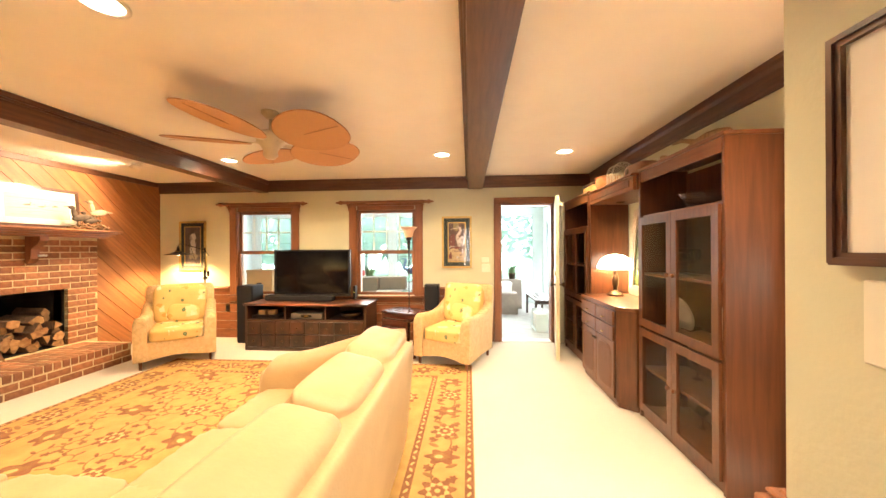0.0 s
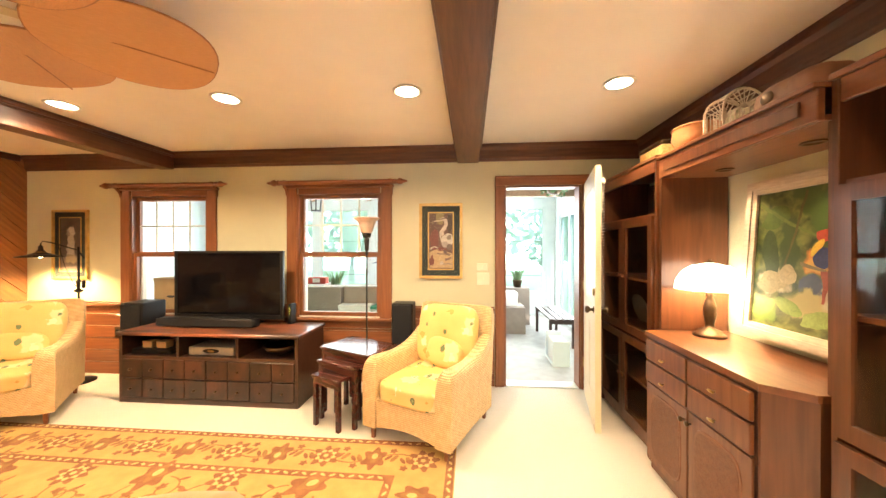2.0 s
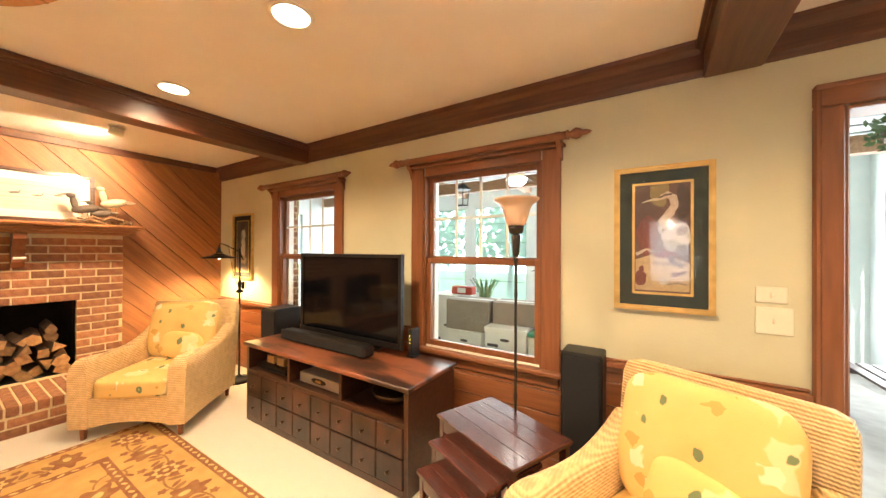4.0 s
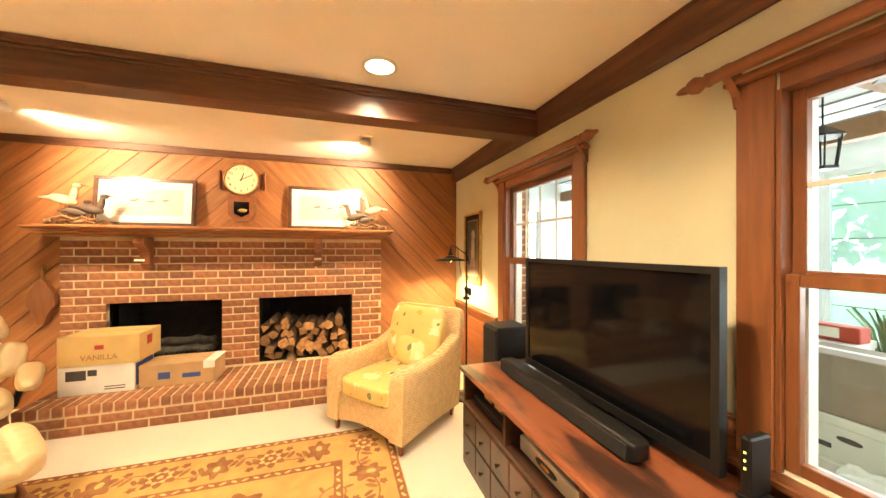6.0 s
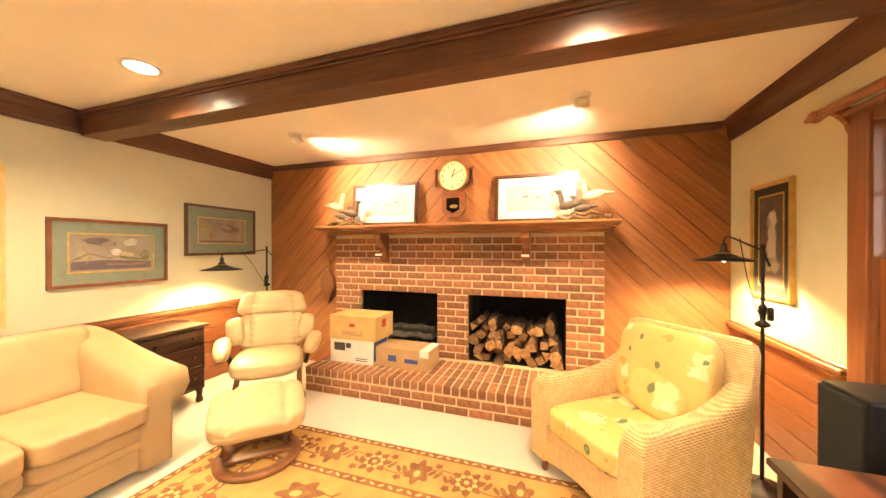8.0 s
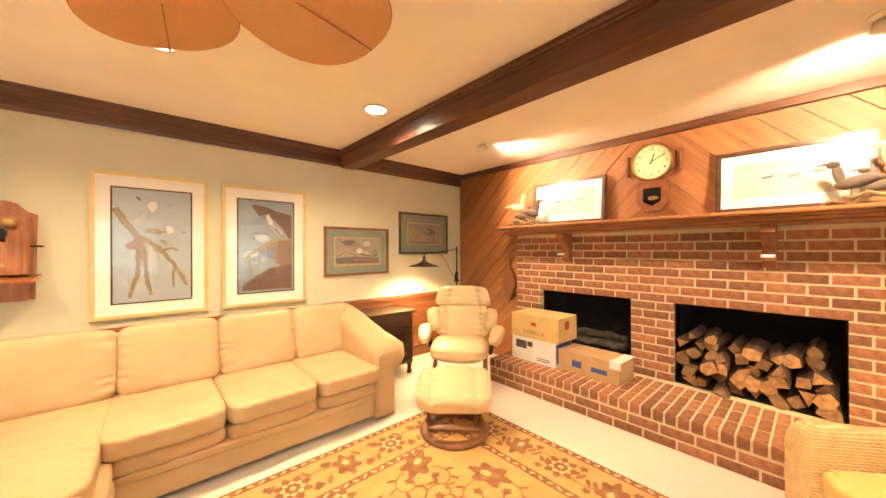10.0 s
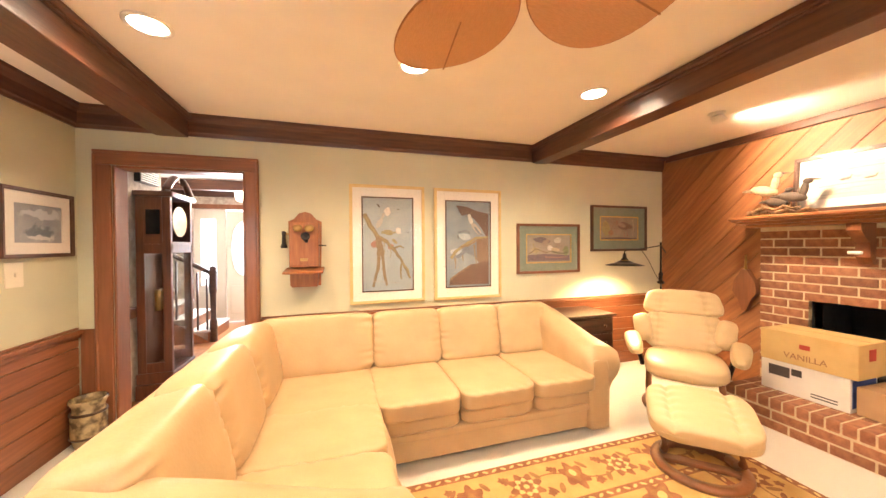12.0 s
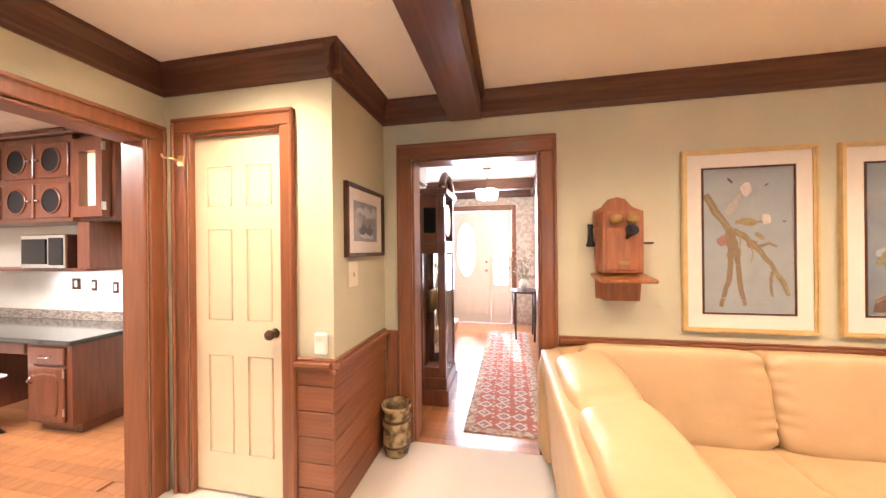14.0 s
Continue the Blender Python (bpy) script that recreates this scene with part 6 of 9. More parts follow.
# recessed ceiling lights
for x, y, watts in CANS:
    c = thing("recessed_downlight", (x, y, H), "round recessed ceiling light, switched on", "ceiling light", "recessed downlights")
    part("trim_ring", lathed([(0.098, 0), (0.098, -0.006), (0.078, -0.008), (0.076, 0.0)], 28), WHITE, c, smooth=True)
    part("lens", lathed([(0.0, -0.003), (0.077, -0.003), (0.077, -0.001), (0.0, -0.001)], 28), LIT, c, "glowing lens")
for y in (1.90, 4.37):
    c = thing("eyeball_light", pose(-3.24, y, H) @ Matrix.Diagonal((0.85, 0.85, 0.6, 1)), "white surface ceiling spotlight aimed at the mantel", "ceiling light", "mantel spotlights")
    part("canopy", lathed([(0.07, 0), (0.068, -0.012), (0.0, -0.013)], 24), WHITE, c, smooth=True)
    part("shade", lathed([(0.03, 0.03), (0.05, 0.02), (0.062, -0.06), (0.056, -0.06), (0.045, 0.01), (0.0, 0.02)], 22, pose(-0.015, 0, -0.055, 0, 42, 0)), WHITE, c, smooth=True)
    part("bulb", lathed([(0.0, -0.045), (0.045, -0.04), (0.045, -0.03), (0.0, -0.03)], 18, pose(-0.015, 0, -0.055, 0, 42, 0)), LIT, c, "glowing bulb")

# ---------------------------------------------------------------- recliner and ottoman
BENT = mat("bentwood", (0.24, 0.10, 0.042), (0.15, 0.06, 0.025), 0.35, scale=8, stretch=(1, 1, 1), coat=0.25)
RECL = mat("recliner_leather", (0.60, 0.455, 0.26), (0.54, 0.405, 0.23), 0.40, scale=5, bump=0.10, bscale=70, big=0.05)


def ring_base(root, r=0.25, w=0.055):
    part("base_ring", lathed([(r - w, 0.0), (r, 0.0), (r + 0.006, 0.02), (r, 0.035), (r - w, 0.035), (r - w - 0.004, 0.018), (r - w, 0.0)], 36, caps=False), BENT, root, "round bentwood base ring", True)
    part("cross_bar", bx(-r + w, r - w, -0.035, 0.035, 0.006, 0.03, 0.005), BENT, root)


def tufted(gx, depth, flare=0.0, hz=0.15, seed=0):
    """Stitched grooves at x = +-gx, a sideways flare towards the bottom and soft gathers along the grooves."""
    def f(x, y, z):
        d = abs(abs(x) - gx)
        g = depth * math.exp(-(d / 0.016) ** 2) + 0.5 * depth * math.exp(-(d / 0.05) ** 2) * (0.5 + 0.5 * math.sin(z * 110 + seed))
        x *= 1 - flare * z / hz
        return x, y + (g if y < 0 else 0), z
    return f


def tufted_top(gx, depth, seed=0):
    def f(x, y, z):
        d = abs(abs(x) - gx)
        g = depth * math.exp(-(d / 0.016) ** 2) + 0.5 * depth * math.exp(-(d / 0.06) ** 2) * (0.5 + 0.5 * math.sin(y * 95 + seed))
        return x, y, z - (g if z > 0 else 0)
    return f


def recliner():
    root = thing("recliner", pose(-3.10, 1.74, 0.0, 0, 0, 130), "cream leather recliner chair with bentwood swivel base", "recliner")
    ring_base(root, 0.30)
    for s in (-1, 1):
        part("side_frame", tubed([(s * 0.24, 0.12, 0.03), (s * 0.25, -0.05, 0.10), (s * 0.25, -0.10, 0.20), (s * 0.25, 0.02, 0.29), (s * 0.26, 0.16, 0.33)], 0.024, 8), BENT, root, smooth=True)
        part("armrest", softed((0, 0, 0), (0.13, 0.40, 0.095), 3.2, 14, pose(s * 0.365, -0.02, 0.525, 9, s * 10, s * -8), wrinkle=0.05, seed=s + 3, taper=lambda x, y, z: (x * (1 + 0.5 * y), y, z)), RECL, root, "padded leather armrest", True)
        part("arm_bracket", tubed([(s * 0.30, 0.06, 0.31), (s * 0.34, 0.03, 0.49)], 0.02, 8), IRON, root)
        part("back_wing", softed((0, 0, 0), (0.15, 0.15, 0.25), 3, 12, pose(s * 0.295, 0.195, 0.625, -16, s * 14, s * 10), wrinkle=0.07, seed=8 + s), RECL, root, "gathered leather wing", True)
    part("seat", softed((0, -0.08, 0.405), (0.56, 0.60, 0.17), 3.4, 20, wrinkle=0.02, seed=6), RECL, root, "plump leather seat", True)
    part("lower_back", softed((0, 0, 0), (0.58, 0.18, 0.36), 4, 26, pose(0, 0.235, 0.605, -16, 0, 0), wrinkle=0.02, seed=7, taper=tufted(0.185, 0.022, 0.0, 0.18, 1)), RECL, root, smooth=True)
    part("headrest", softed((0, 0, 0), (0.58, 0.19, 0.235), 4.2, 26, pose(0, 0.305, 0.855, -18, 0, 0), wrinkle=0.02, seed=10, taper=tufted(0.155, 0.022, 0.09, 0.117, 3)), RECL, root, "leather headrest with stitched side panels", True)
    part("back_shell", softed((0, 0, 0), (0.46, 0.08, 0.60), 6, 8, pose(0, 0.355, 0.66, -17, 0, 0)), RECL, root, smooth=True)


recliner()
ott = thing("ottoman", pose(-2.45, 2.33, 0.0115, 0, 0, 136), "cream leather ottoman on a round bentwood base", "ottoman")
ring_base(ott, 0.255)
for s in (-1, 1):
    part("curved_leg", tubed([(s * 0.17, 0.12, 0.03), (s * 0.185, 0.02, 0.05), (s * 0.19, -0.07, 0.11), (s * 0.19, -0.05, 0.18), (s * 0.19, 0.04, 0.23), (s * 0.18, 0.10, 0.26)], 0.024, 8), BENT, ott, smooth=True)
part("cushion", softed((0, 0, 0), (0.56, 0.43, 0.155), 4.5, 28, pose(0, 0.0, 0.325, 16, 0, 0), wrinkle=0.02, seed=31, taper=tufted_top(0.16, 0.024, 2)), RECL, ott, "gathered leather cushion", True)

# ---------------------------------------------------------------- lamps
def arm_lamp(name, base, shade, label):
    root = thing(name, (base[0], base[1], 0), label, "floor lamp", "arm lamps")
    dx, dy, zs = shade[0] - base[0], shade[1] - base[1], shade[2]
    part("base", lathed([(0.14, 0), (0.14, 0.012), (0.10, 0.028), (0.03, 0.04), (0.018, 0.06)], 24), IRON, root, smooth=True)
    part("pole", lathed([(0.010, 0.05), (0.010, 1.42), (0.0, 1.425)], 10), IRON, root, smooth=True)
    part("collar", lathed([(0.012, 0.94), (0.035, 0.95), (0.038, 0.965), (0.014, 0.985), (0.018, 1.03), (0.022, 1.06), (0.012, 1.08)], 14), IRON, root, smooth=True)
    part("weight", lathed([(0, 0.985), (0.016, 0.99), (0.016, 1.06), (0, 1.07)], 10, pose(0.035, 0.02, 0)), IRON, root, smooth=True)
    part("arm", tubed([(-0.15 * dx, -0.15 * dy, 1.30), (0, 0, 1.385), (dx * 0.75, dy * 0.75, zs + 0.155), (dx * 0.95, dy * 0.95, zs + 0.165), (dx, dy, zs + 0.14), (dx, dy, zs + 0.11)], 0.006, 8), IRON, root, smooth=True)
    part("cord", tubed([(dx * 0.55, dy * 0.55, zs + 0.15), (dx * 0.36, dy * 0.36, 1.22), (dx * 0.15, dy * 0.15, 1.05), (0.01, 0.0, 0.96)], 0.003, 6), IRON, root)
    sh = part("shade", lathed([(0.017, 0.12), (0.02, 0.075), (0.036, 0.06), (0.036, 0.05), (0.10, 0.022), (0.185, 0.0), (0.181, -0.003), (0.10, 0.016), (0.030, 0.042), (0.0, 0.046)], 28, pose(dx, dy, zs)), mat("black_enamel", (0.016, 0.015, 0.014), (0.012, 0.011, 0.010), 0.3, scale=30), root, "shallow black metal shade", True)
    part("band", lathed([(0.0375, 0.049), (0.0375, 0.054), (0.036, 0.055)], 16, pose(dx, dy, zs)), BRASS, sh)
    part("bulb", lathed([(0, -0.018), (0.024, -0.004), (0.028, 0.014), (0.016, 0.032), (0, 0.034)], 12, pose(dx, dy, zs + 0.004)), mat("bulb_glow", (1, 0.9, 0.7), None, 0.5, emit=(1, 0.78, 0.45), power=20), root, "glowing bulb", True)
    return root


arm_lamp("swing_arm_lamp", (-3.17, 5.33), (-3.585, 5.31, 1.315), "black metal swing-arm floor lamp lighting the wall")
arm_lamp("swing_arm_lamp", (-3.86, 0.90), (-3.17, 1.06, 1.185), "black metal swing-arm floor lamp lighting the wall")

torch = thing("torchiere_lamp", (-0.012, 5.17, 0), "dark bronze torchiere floor lamp with alabaster glass bowl", "floor lamp")
LAMPB = mat("lamp_bronze", (0.030, 0.020, 0.013), (0.020, 0.013, 0.009), 0.5, metal=0.2, scale=25)
part("base", lathed([(0.14, 0), (0.14, 0.01), (0.11, 0.03), (0.04, 0.05), (0.014, 0.07)], 28), LAMPB, torch, smooth=True)
part("pole", lathed([(0.0075, 0.06), (0.0075, 0.62), (0.011, 0.64), (0.0075, 0.66), (0.0075, 1.16), (0.011, 1.18), (0.008, 1.20), (0.008, 1.345), (0.013, 1.355), (0.013, 1.37), (0.010, 1.38)], 14), LAMPB, torch, smooth=True)
part("socket", lathed([(0.010, 1.38), (0.018, 1.392), (0.019, 1.425), (0.023, 1.47), (0.024, 1.495), (0.016, 1.50)], 18), LAMPB, torch, "dark tapered lamp socket", True)
part("cup", lathed([(0.018, 1.50), (0.034, 1.506), (0.039, 1.525), (0.043, 1.545), (0.040, 1.545), (0.032, 1.512), (0.0, 1.508)], 24), LAMPB, torch, "scalloped bronze cup", True)
part("bowl", lathed([(0.040, 1.546), (0.054, 1.565), (0.064, 1.60), (0.074, 1.635), (0.088, 1.660), (0.112, 1.676), (0.119, 1.684), (0.118, 1.690), (0.108, 1.688), (0.082, 1.668), (0.068, 1.638), (0.058, 1.602), (0.046, 1.572), (0.0, 1.555)], 36),
     mat("alabaster", (0.72, 0.53, 0.40), (0.62, 0.43, 0.31), 0.35, scale=6, wave=1.0), torch, "flared alabaster glass bowl", True)

tl = thing("table_lamp", (2.40, 4.31, 0.872), "bronze table lamp with white stained-glass dome, lit, on the buffet", "table lamp")
part("base", lathed([(0.085, 0), (0.085, 0.012), (0.07, 0.02), (0.06, 0.035), (0.028, 0.05), (0.022, 0.075), (0.032, 0.12), (0.036, 0.17), (0.024, 0.215), (0.016, 0.235), (0.024, 0.25), (0.01, 0.27), (0.008, 0.44), (0.02, 0.452), (0.0, 0.47)], 20), BRONZE, tl, smooth=True)
SHADE = mat("opal_shade", (0.80, 0.72, 0.58), (0.70, 0.60, 0.45), 0.3, scale=30, emit=(1.0, 0.85, 0.62), power=3.2)
part("shade", lathed([(0.03, 0.445), (0.09, 0.43), (0.145, 0.39), (0.175, 0.335), (0.182, 0.285), (0.178, 0.285), (0.17, 0.335), (0.14, 0.385), (0.085, 0.425), (0.03, 0.44)], 32), SHADE, tl, "white stained-glass dome shade", True)
for i in range(16):
    a = 2 * math.pi * i / 16
    part("lead_line", tubed([(r * math.cos(a), r * math.sin(a), z) for r, z in ((0.031, 0.447), (0.092, 0.432), (0.147, 0.391), (0.177, 0.335), (0.184, 0.285))], 0.0016, 5), BRONZE, tl)

# ---------------------------------------------------------------- loudspeakers, small tables, chest
for x0, x1, y0, y1, h, lab in ((-2.61, -2.37, 5.26, 5.53, 0.85, "tall black tower loudspeaker beside the console"), (0.175, 0.385, 5.36, 5.54, 0.865, "slim black tower loudspeaker beside the armchair")):
    sp = thing("loudspeaker", ((x0 + x1) / 2, (y0 + y1) / 2, 0), lab, "loudspeaker", "tower loudspeakers")
    w, d = (x1 - x0) / 2, (y1 - y0) / 2
    part("cabinet", bx(-w, w, -d, d, 0.0, h, 0.012, 2), BLACK, sp)
    part("grille", bx(-w + 0.008, w - 0.008, -d - 0.014, -d + 0.002, 0.03, h - 0.015, 0.012, 2), CLOTHB, sp, "dark cloth grille")

MAHOG = mat("mahogany", (0.085, 0.024, 0.017), (0.045, 0.013, 0.010), 0.25, scale=6, stretch=(0.6, 6, 6), coat=0.4, big=0.15)


def nest_table(w, d, h, at, label):
    root = thing("nesting_table", at, label, "side table", "nesting tables")
    part("top", bx(-w / 2, w / 2, -d / 2, d / 2, h - 0.022, h, 0.004), MAHOG, root)
    for k in range(1, 4):
        part("plank_groove", bx(-w / 2 + 0.02, w / 2 - 0.02, -d / 2 + d * k / 4 - 0.002, -d / 2 + d * k / 4 + 0.002, h - 0.0005, h + 0.0006), DARKW, root)
    part("apron", boxes((-w / 2 + 0.045, w / 2 - 0.045, -d / 2 + 0.012, -d / 2 + 0.028, h - 0.075, h - 0.0225), (-w / 2 + 0.045, w / 2 - 0.045, d / 2 - 0.028, d / 2 - 0.012, h - 0.075, h - 0.0225)), MAHOG, root)
    for sx in (-1, 1):
        for sy in (-1, 1):
            part("leg", bx(sx * (w / 2 - 0.027) - 0.017, sx * (w / 2 - 0.027) + 0.017, sy * (d / 2 - 0.027) - 0.017, sy * (d / 2 - 0.027) + 0.017, 0, h - 0.0225, 0.003), MAHOG, root)
    return root


nest_table(0.54, 0.38, 0.565, pose(-0.02, 4.98, 0, 0, 0, -24), "dark mahogany nesting table, largest of the set")
nest_table(0.42, 0.33, 0.485, pose(-0.06, 4.87, 0, 0, 0, -24), "dark mahogany nesting table, middle one pulled out")
nest_table(0.30, 0.27, 0.405, pose(-0.125, 4.765, 0, 0, 0, -24), "dark mahogany nesting table, smallest one pulled out")

chest = thing("side_chest", (-2.675, 0.70, 0), "dark wooden chest of drawers beside the sofa", "chest")
part("top", bx(-0.295, 0.295, 0.0, 0.465, 0.685, 0.71, 0.006), DARKW, chest)
part("body", bx(-0.27, 0.27, 0.005, 0.435, 0.12, 0.6845, 0.003), DARKW, chest)
for z0, z1 in ((0.53, 0.665), (0.35, 0.515), (0.15, 0.335)):
    d = part("drawer", bx(-0.255, 0.255, 0.435, 0.449, z0, z1, 0.004), DARKW, chest)
    for x in (-0.15, 0.15):
        part("knob", lathed([(0.008, 0), (0.008, 0.012), (0.016, 0.02), (0, 0.026)], 10, pose(x, 0.449, (z0 + z1) / 2, -90)), BRONZE, d, "round metal knob", True)
for x in (-0.24, 0.24):
    for y in (0.035, 0.405):
        part("leg", lathed([(0.028, 0), (0.030, 0.02), (0.020, 0.05), (0.030, 0.1195)], 10, pose(x, y, 0)), DARKW, chest, smooth=True)

# ---------------------------------------------------------------- things in and on the console
rc = thing("set_top_box", (-1.42, 5.14, 0.4255), "silver set-top box on the console shelf", "electronics")
part("body", bx(-0.22, 0.22, -0.13, 0.13, 0.0, 0.075, 0.006), mat("silver_plastic", (0.48, 0.46, 0.42), (0.42, 0.40, 0.37), 0.35, metal=0.4), rc)
part("display", softed((0.0, -0.131, 0.04), (0.16, 0.008, 0.04), 2.2, 6), BLACK, rc, smooth=True)
part("display_ring", softed((0.0, -0.133, 0.04), (0.07, 0.008, 0.022), 2.2, 6), BRASS, rc, smooth=True)
pl = thing("media_player", (-2.0, 5.12, 0.4255), "flat black disc player on the console shelf", "electronics")
part("body", bx(-0.2, 0.2, -0.12, 0.12, 0, 0.045, 0.005), BLACK, pl)
part("front_trim", bx(-0.19, 0.19, -0.123, -0.1205, 0.012, 0.034, 0.002), CLOTHB, pl)
for x in (-2.08, -1.94):
    bk = thing("wooden_box", (x, 5.08, 0.471), "small tan wooden keepsake box on the disc player", "box", "keepsake boxes")
    part("body", bx(-0.05, 0.05, -0.04, 0.04, 0, 0.05, 0.004), CARD, bk)
    part("lid", bx(-0.052, 0.052, -0.042, 0.042, 0.0505, 0.062, 0.003), CARD, bk)
bowl = thing("basket_bowl", (-0.84, 5.16, 0.4255), "dark woven bowl on the console shelf", "bowl")
part("bowl", lathed([(0.06, 0), (0.12, 0.03), (0.15, 0.075), (0.144, 0.075), (0.11, 0.035), (0, 0.012)], 22), BRONZE, bowl, smooth=True)
rt = thing("router", (-0.862, 5.40, 0.646), "slim black router standing beside the television", "router")
part("body", bx(-0.016, 0.016, -0.05, 0.05, 0.012, 0.20, 0.006), BLACK, rt)
part("foot", bx(-0.03, 0.03, -0.05, 0.045, 0, 0.0115, 0.004), BLACK, rt)
for i in range(3):
    part("indicator", bx(-0.003, 0.003, -0.0515, -0.0505, 0.10 + i * 0.025, 0.106 + i * 0.025), mat("led", (0.6, 0.6, 0.1), None, 0.5, emit=(0.9, 0.75, 0.1), power=2), rt, "yellow light")

# ---------------------------------------------------------------- boxes on the hearth, firewood
def carton(name, at, w, d, h, mtl, label, bars=(), tape=None, cat="box"):
    root = thing(name, at, label, cat)
    part("body", bx(-w / 2, w / 2, -d / 2, d / 2, 0, h, 0.003), mtl, root)
    part("flap_seam", bx(-w / 2 + 0.004, w / 2 - 0.004, -0.0015, 0.0015, h - 0.0005, h + 0.001), mat("seam_shade", (0.30, 0.20, 0.10), None, 0.9), root)
    for u0, u1, z0, z1, m_ in bars:
        part("print_bar", bx(u0, u1, -d / 2 - 0.0012, -d / 2 + 0.001, z0, z1), m_, root)
    if tape:
        part("tape", boxes((tape[0], tape[1], -d / 2 - 0.0014, d / 2 + 0.0014, h - 0.001, h + 0.0014), (tape[0], tape[1], -d / 2 - 0.0016, -d / 2, h - 0.06, h)), tape[2], root, "packing tape")
    return root


INK = mat("ink_dark", (0.06, 0.05, 0.05), None, 0.7)
INKR = mat("ink_red", (0.42, 0.05, 0.03), None, 0.7)
INKB = mat("ink_blue", (0.05, 0.09, 0.32), None, 0.7)
INKT = mat("ink_brown", (0.30, 0.16, 0.07), None, 0.7)
YCARD = mat("yellow_cardboard", (0.60, 0.42, 0.17), (0.54, 0.37, 0.14), 0.8, scale=8, big=0.06)
HT = HZ + 0.003
face = pose(0, 0, 0, 0, 0, 90)
carton("white_carton", pose(-3.79, 2.24, HT, 0, 0, 90), 0.50, 0.32, 0.235, CARDW, "white cardboard carton on the brick hearth", [(-0.20, -0.07, 0.12, 0.20, INK), (-0.06, 0.0, 0.15, 0.2, INK), (0.05, 0.19, 0.05, 0.058, INK), (0.05, 0.19, 0.03, 0.038, INK)])
part("blue_print", bx(0.2505, 0.2515, -0.14, 0.14, 0.03, 0.22), INKB, bpy.data.objects["white_carton"])
van = carton("vanilla_carton", pose(-3.80, 2.26, HT + 0.2375, 0, 0, 90), 0.54, 0.36, 0.24, YCARD, "yellow cardboard carton on top of a white one", [(-0.03, 0.03, 0.13, 0.165, INKR)], None)
crv = bpy.data.curves.new("vanilla_text", "FONT")
crv.body, crv.size, crv.align_x, crv.extrude = "VANILLA", 0.062, "CENTER", 0.0006
tx = new("vanilla_lettering", crv)
crv.materials.append(INKT)
tx.parent = van
tx.matrix_basis = pose(0.0, -0.1815, 0.045, 90, 0, 0)
part("red_mark", bx(0.271, 0.2725, -0.06, 0.02, 0.12, 0.20), INKR, van)
carton("brown_carton", pose(-3.80, 2.79, HT, 0, 0, 88), 0.56, 0.30, 0.19, CARD, "long brown cardboard carton on the brick hearth", [(-0.14, -0.05, 0.06, 0.12, INKB), (0.04, 0.18, 0.06, 0.10, INKB)], (0.20, 0.29, CARDW))

BARK = mat("bark", (0.17, 0.10, 0.06), (0.07, 0.04, 0.025), 0.9, scale=18, stretch=(4, 1, 4), bump=0.9)
CUT = mat("cut_wood", (0.42, 0.25, 0.115), (0.24, 0.125, 0.055), 0.8, scale=24, bump=0.3, rand=0.55)
random.seed(5)
rows = [(0.048, 0.056), (0.128, 0.056), (0.205, 0.052), (0.28, 0.052), (0.35, 0.05), (0.415, 0.046)]
for r_i, (zc, rr) in enumerate(rows):
    y = F2[0] + 0.075 + (0.05 if r_i % 2 else 0)
    while y < F2[1] - 0.06:
        if r_i == 5 and random.random() < 0.45:
            y += 0.13
            continue
        r = rr * random.uniform(0.95, 1.25)
        lg = thing("firewood_log", pose(-4.56 + random.uniform(-0.07, 0.06), y, HZ + zc + random.uniform(-0.008, 0.008), 0, 90, random.uniform(-6, 6)) @ Matrix.Rotation(random.uniform(0, 6.28), 4, "Z"), "split firewood log stacked in the brick recess", "log", "firewood stack")
        n = random.choice((3, 4, 6, 8))
        prof = [r * random.uniform(0.70, 1.2) for _ in range(n)]
        bm = bmesh.new()
        ln = random.uniform(0.40, 0.5)
        A = [bm.verts.new((prof[k] * math.cos(2 * math.pi * k / n), prof[k] * math.sin(2 * math.pi * k / n), 0)) for k in range(n)]
        B = [bm.verts.new((prof[k] * 0.97 * math.cos(2 * math.pi * k / n + 0.06), prof[k] * 0.97 * math.sin(2 * math.pi * k / n + 0.06), ln)) for k in range(n)]
        for k in range(n):
            bm.faces.new((A[k], A[(k + 1) % n], B[(k + 1) % n], B[k]))
        bm.faces.new(A[::-1])
        part("bark", bm, BARK, lg)
        bm = bmesh.new()
        C = [bm.verts.new((v[0], v[1], ln)) for v in [(prof[k] * 0.97 * math.cos(2 * math.pi * k / n + 0.06), prof[k] * 0.97 * math.sin(2 * math.pi * k / n + 0.06)) for k in range(n)]]
        D = [bm.verts.new((c.co.x * 0.9, c.co.y * 0.9, ln + 0.004)) for c in C]
        bm.faces.new(D)
        for k in range(n):
            bm.faces.new((C[k], C[(k + 1) % n], D[(k + 1) % n], D[k]))
        part("cut_end", bm, CUT, lg, "pale sawn end")
        y += r * 1.95
grate = thing("fire_grate", (-4.42, 2.55, HZ + 0.003), "black iron grate with ash grey gas logs", "fire grate")
for k in range(7):
    part("bar", tubed([(-0.16, -0.27 + k * 0.09, 0.09), (0.10, -0.27 + k * 0.09, 0.07), (0.16, -0.27 + k * 0.09, 0.13)], 0.009, 6), IRON, grate)
for x in (-0.12, 0.08):
    part("rail", tubed([(x, -0.3, 0.06), (x, 0.3, 0.06)], 0.01, 6), IRON, grate)
    for y in (-0.27, 0.27):
        part("foot", tubed([(x, y, 0.0), (x, y, 0.06)], 0.01, 6), IRON, grate)
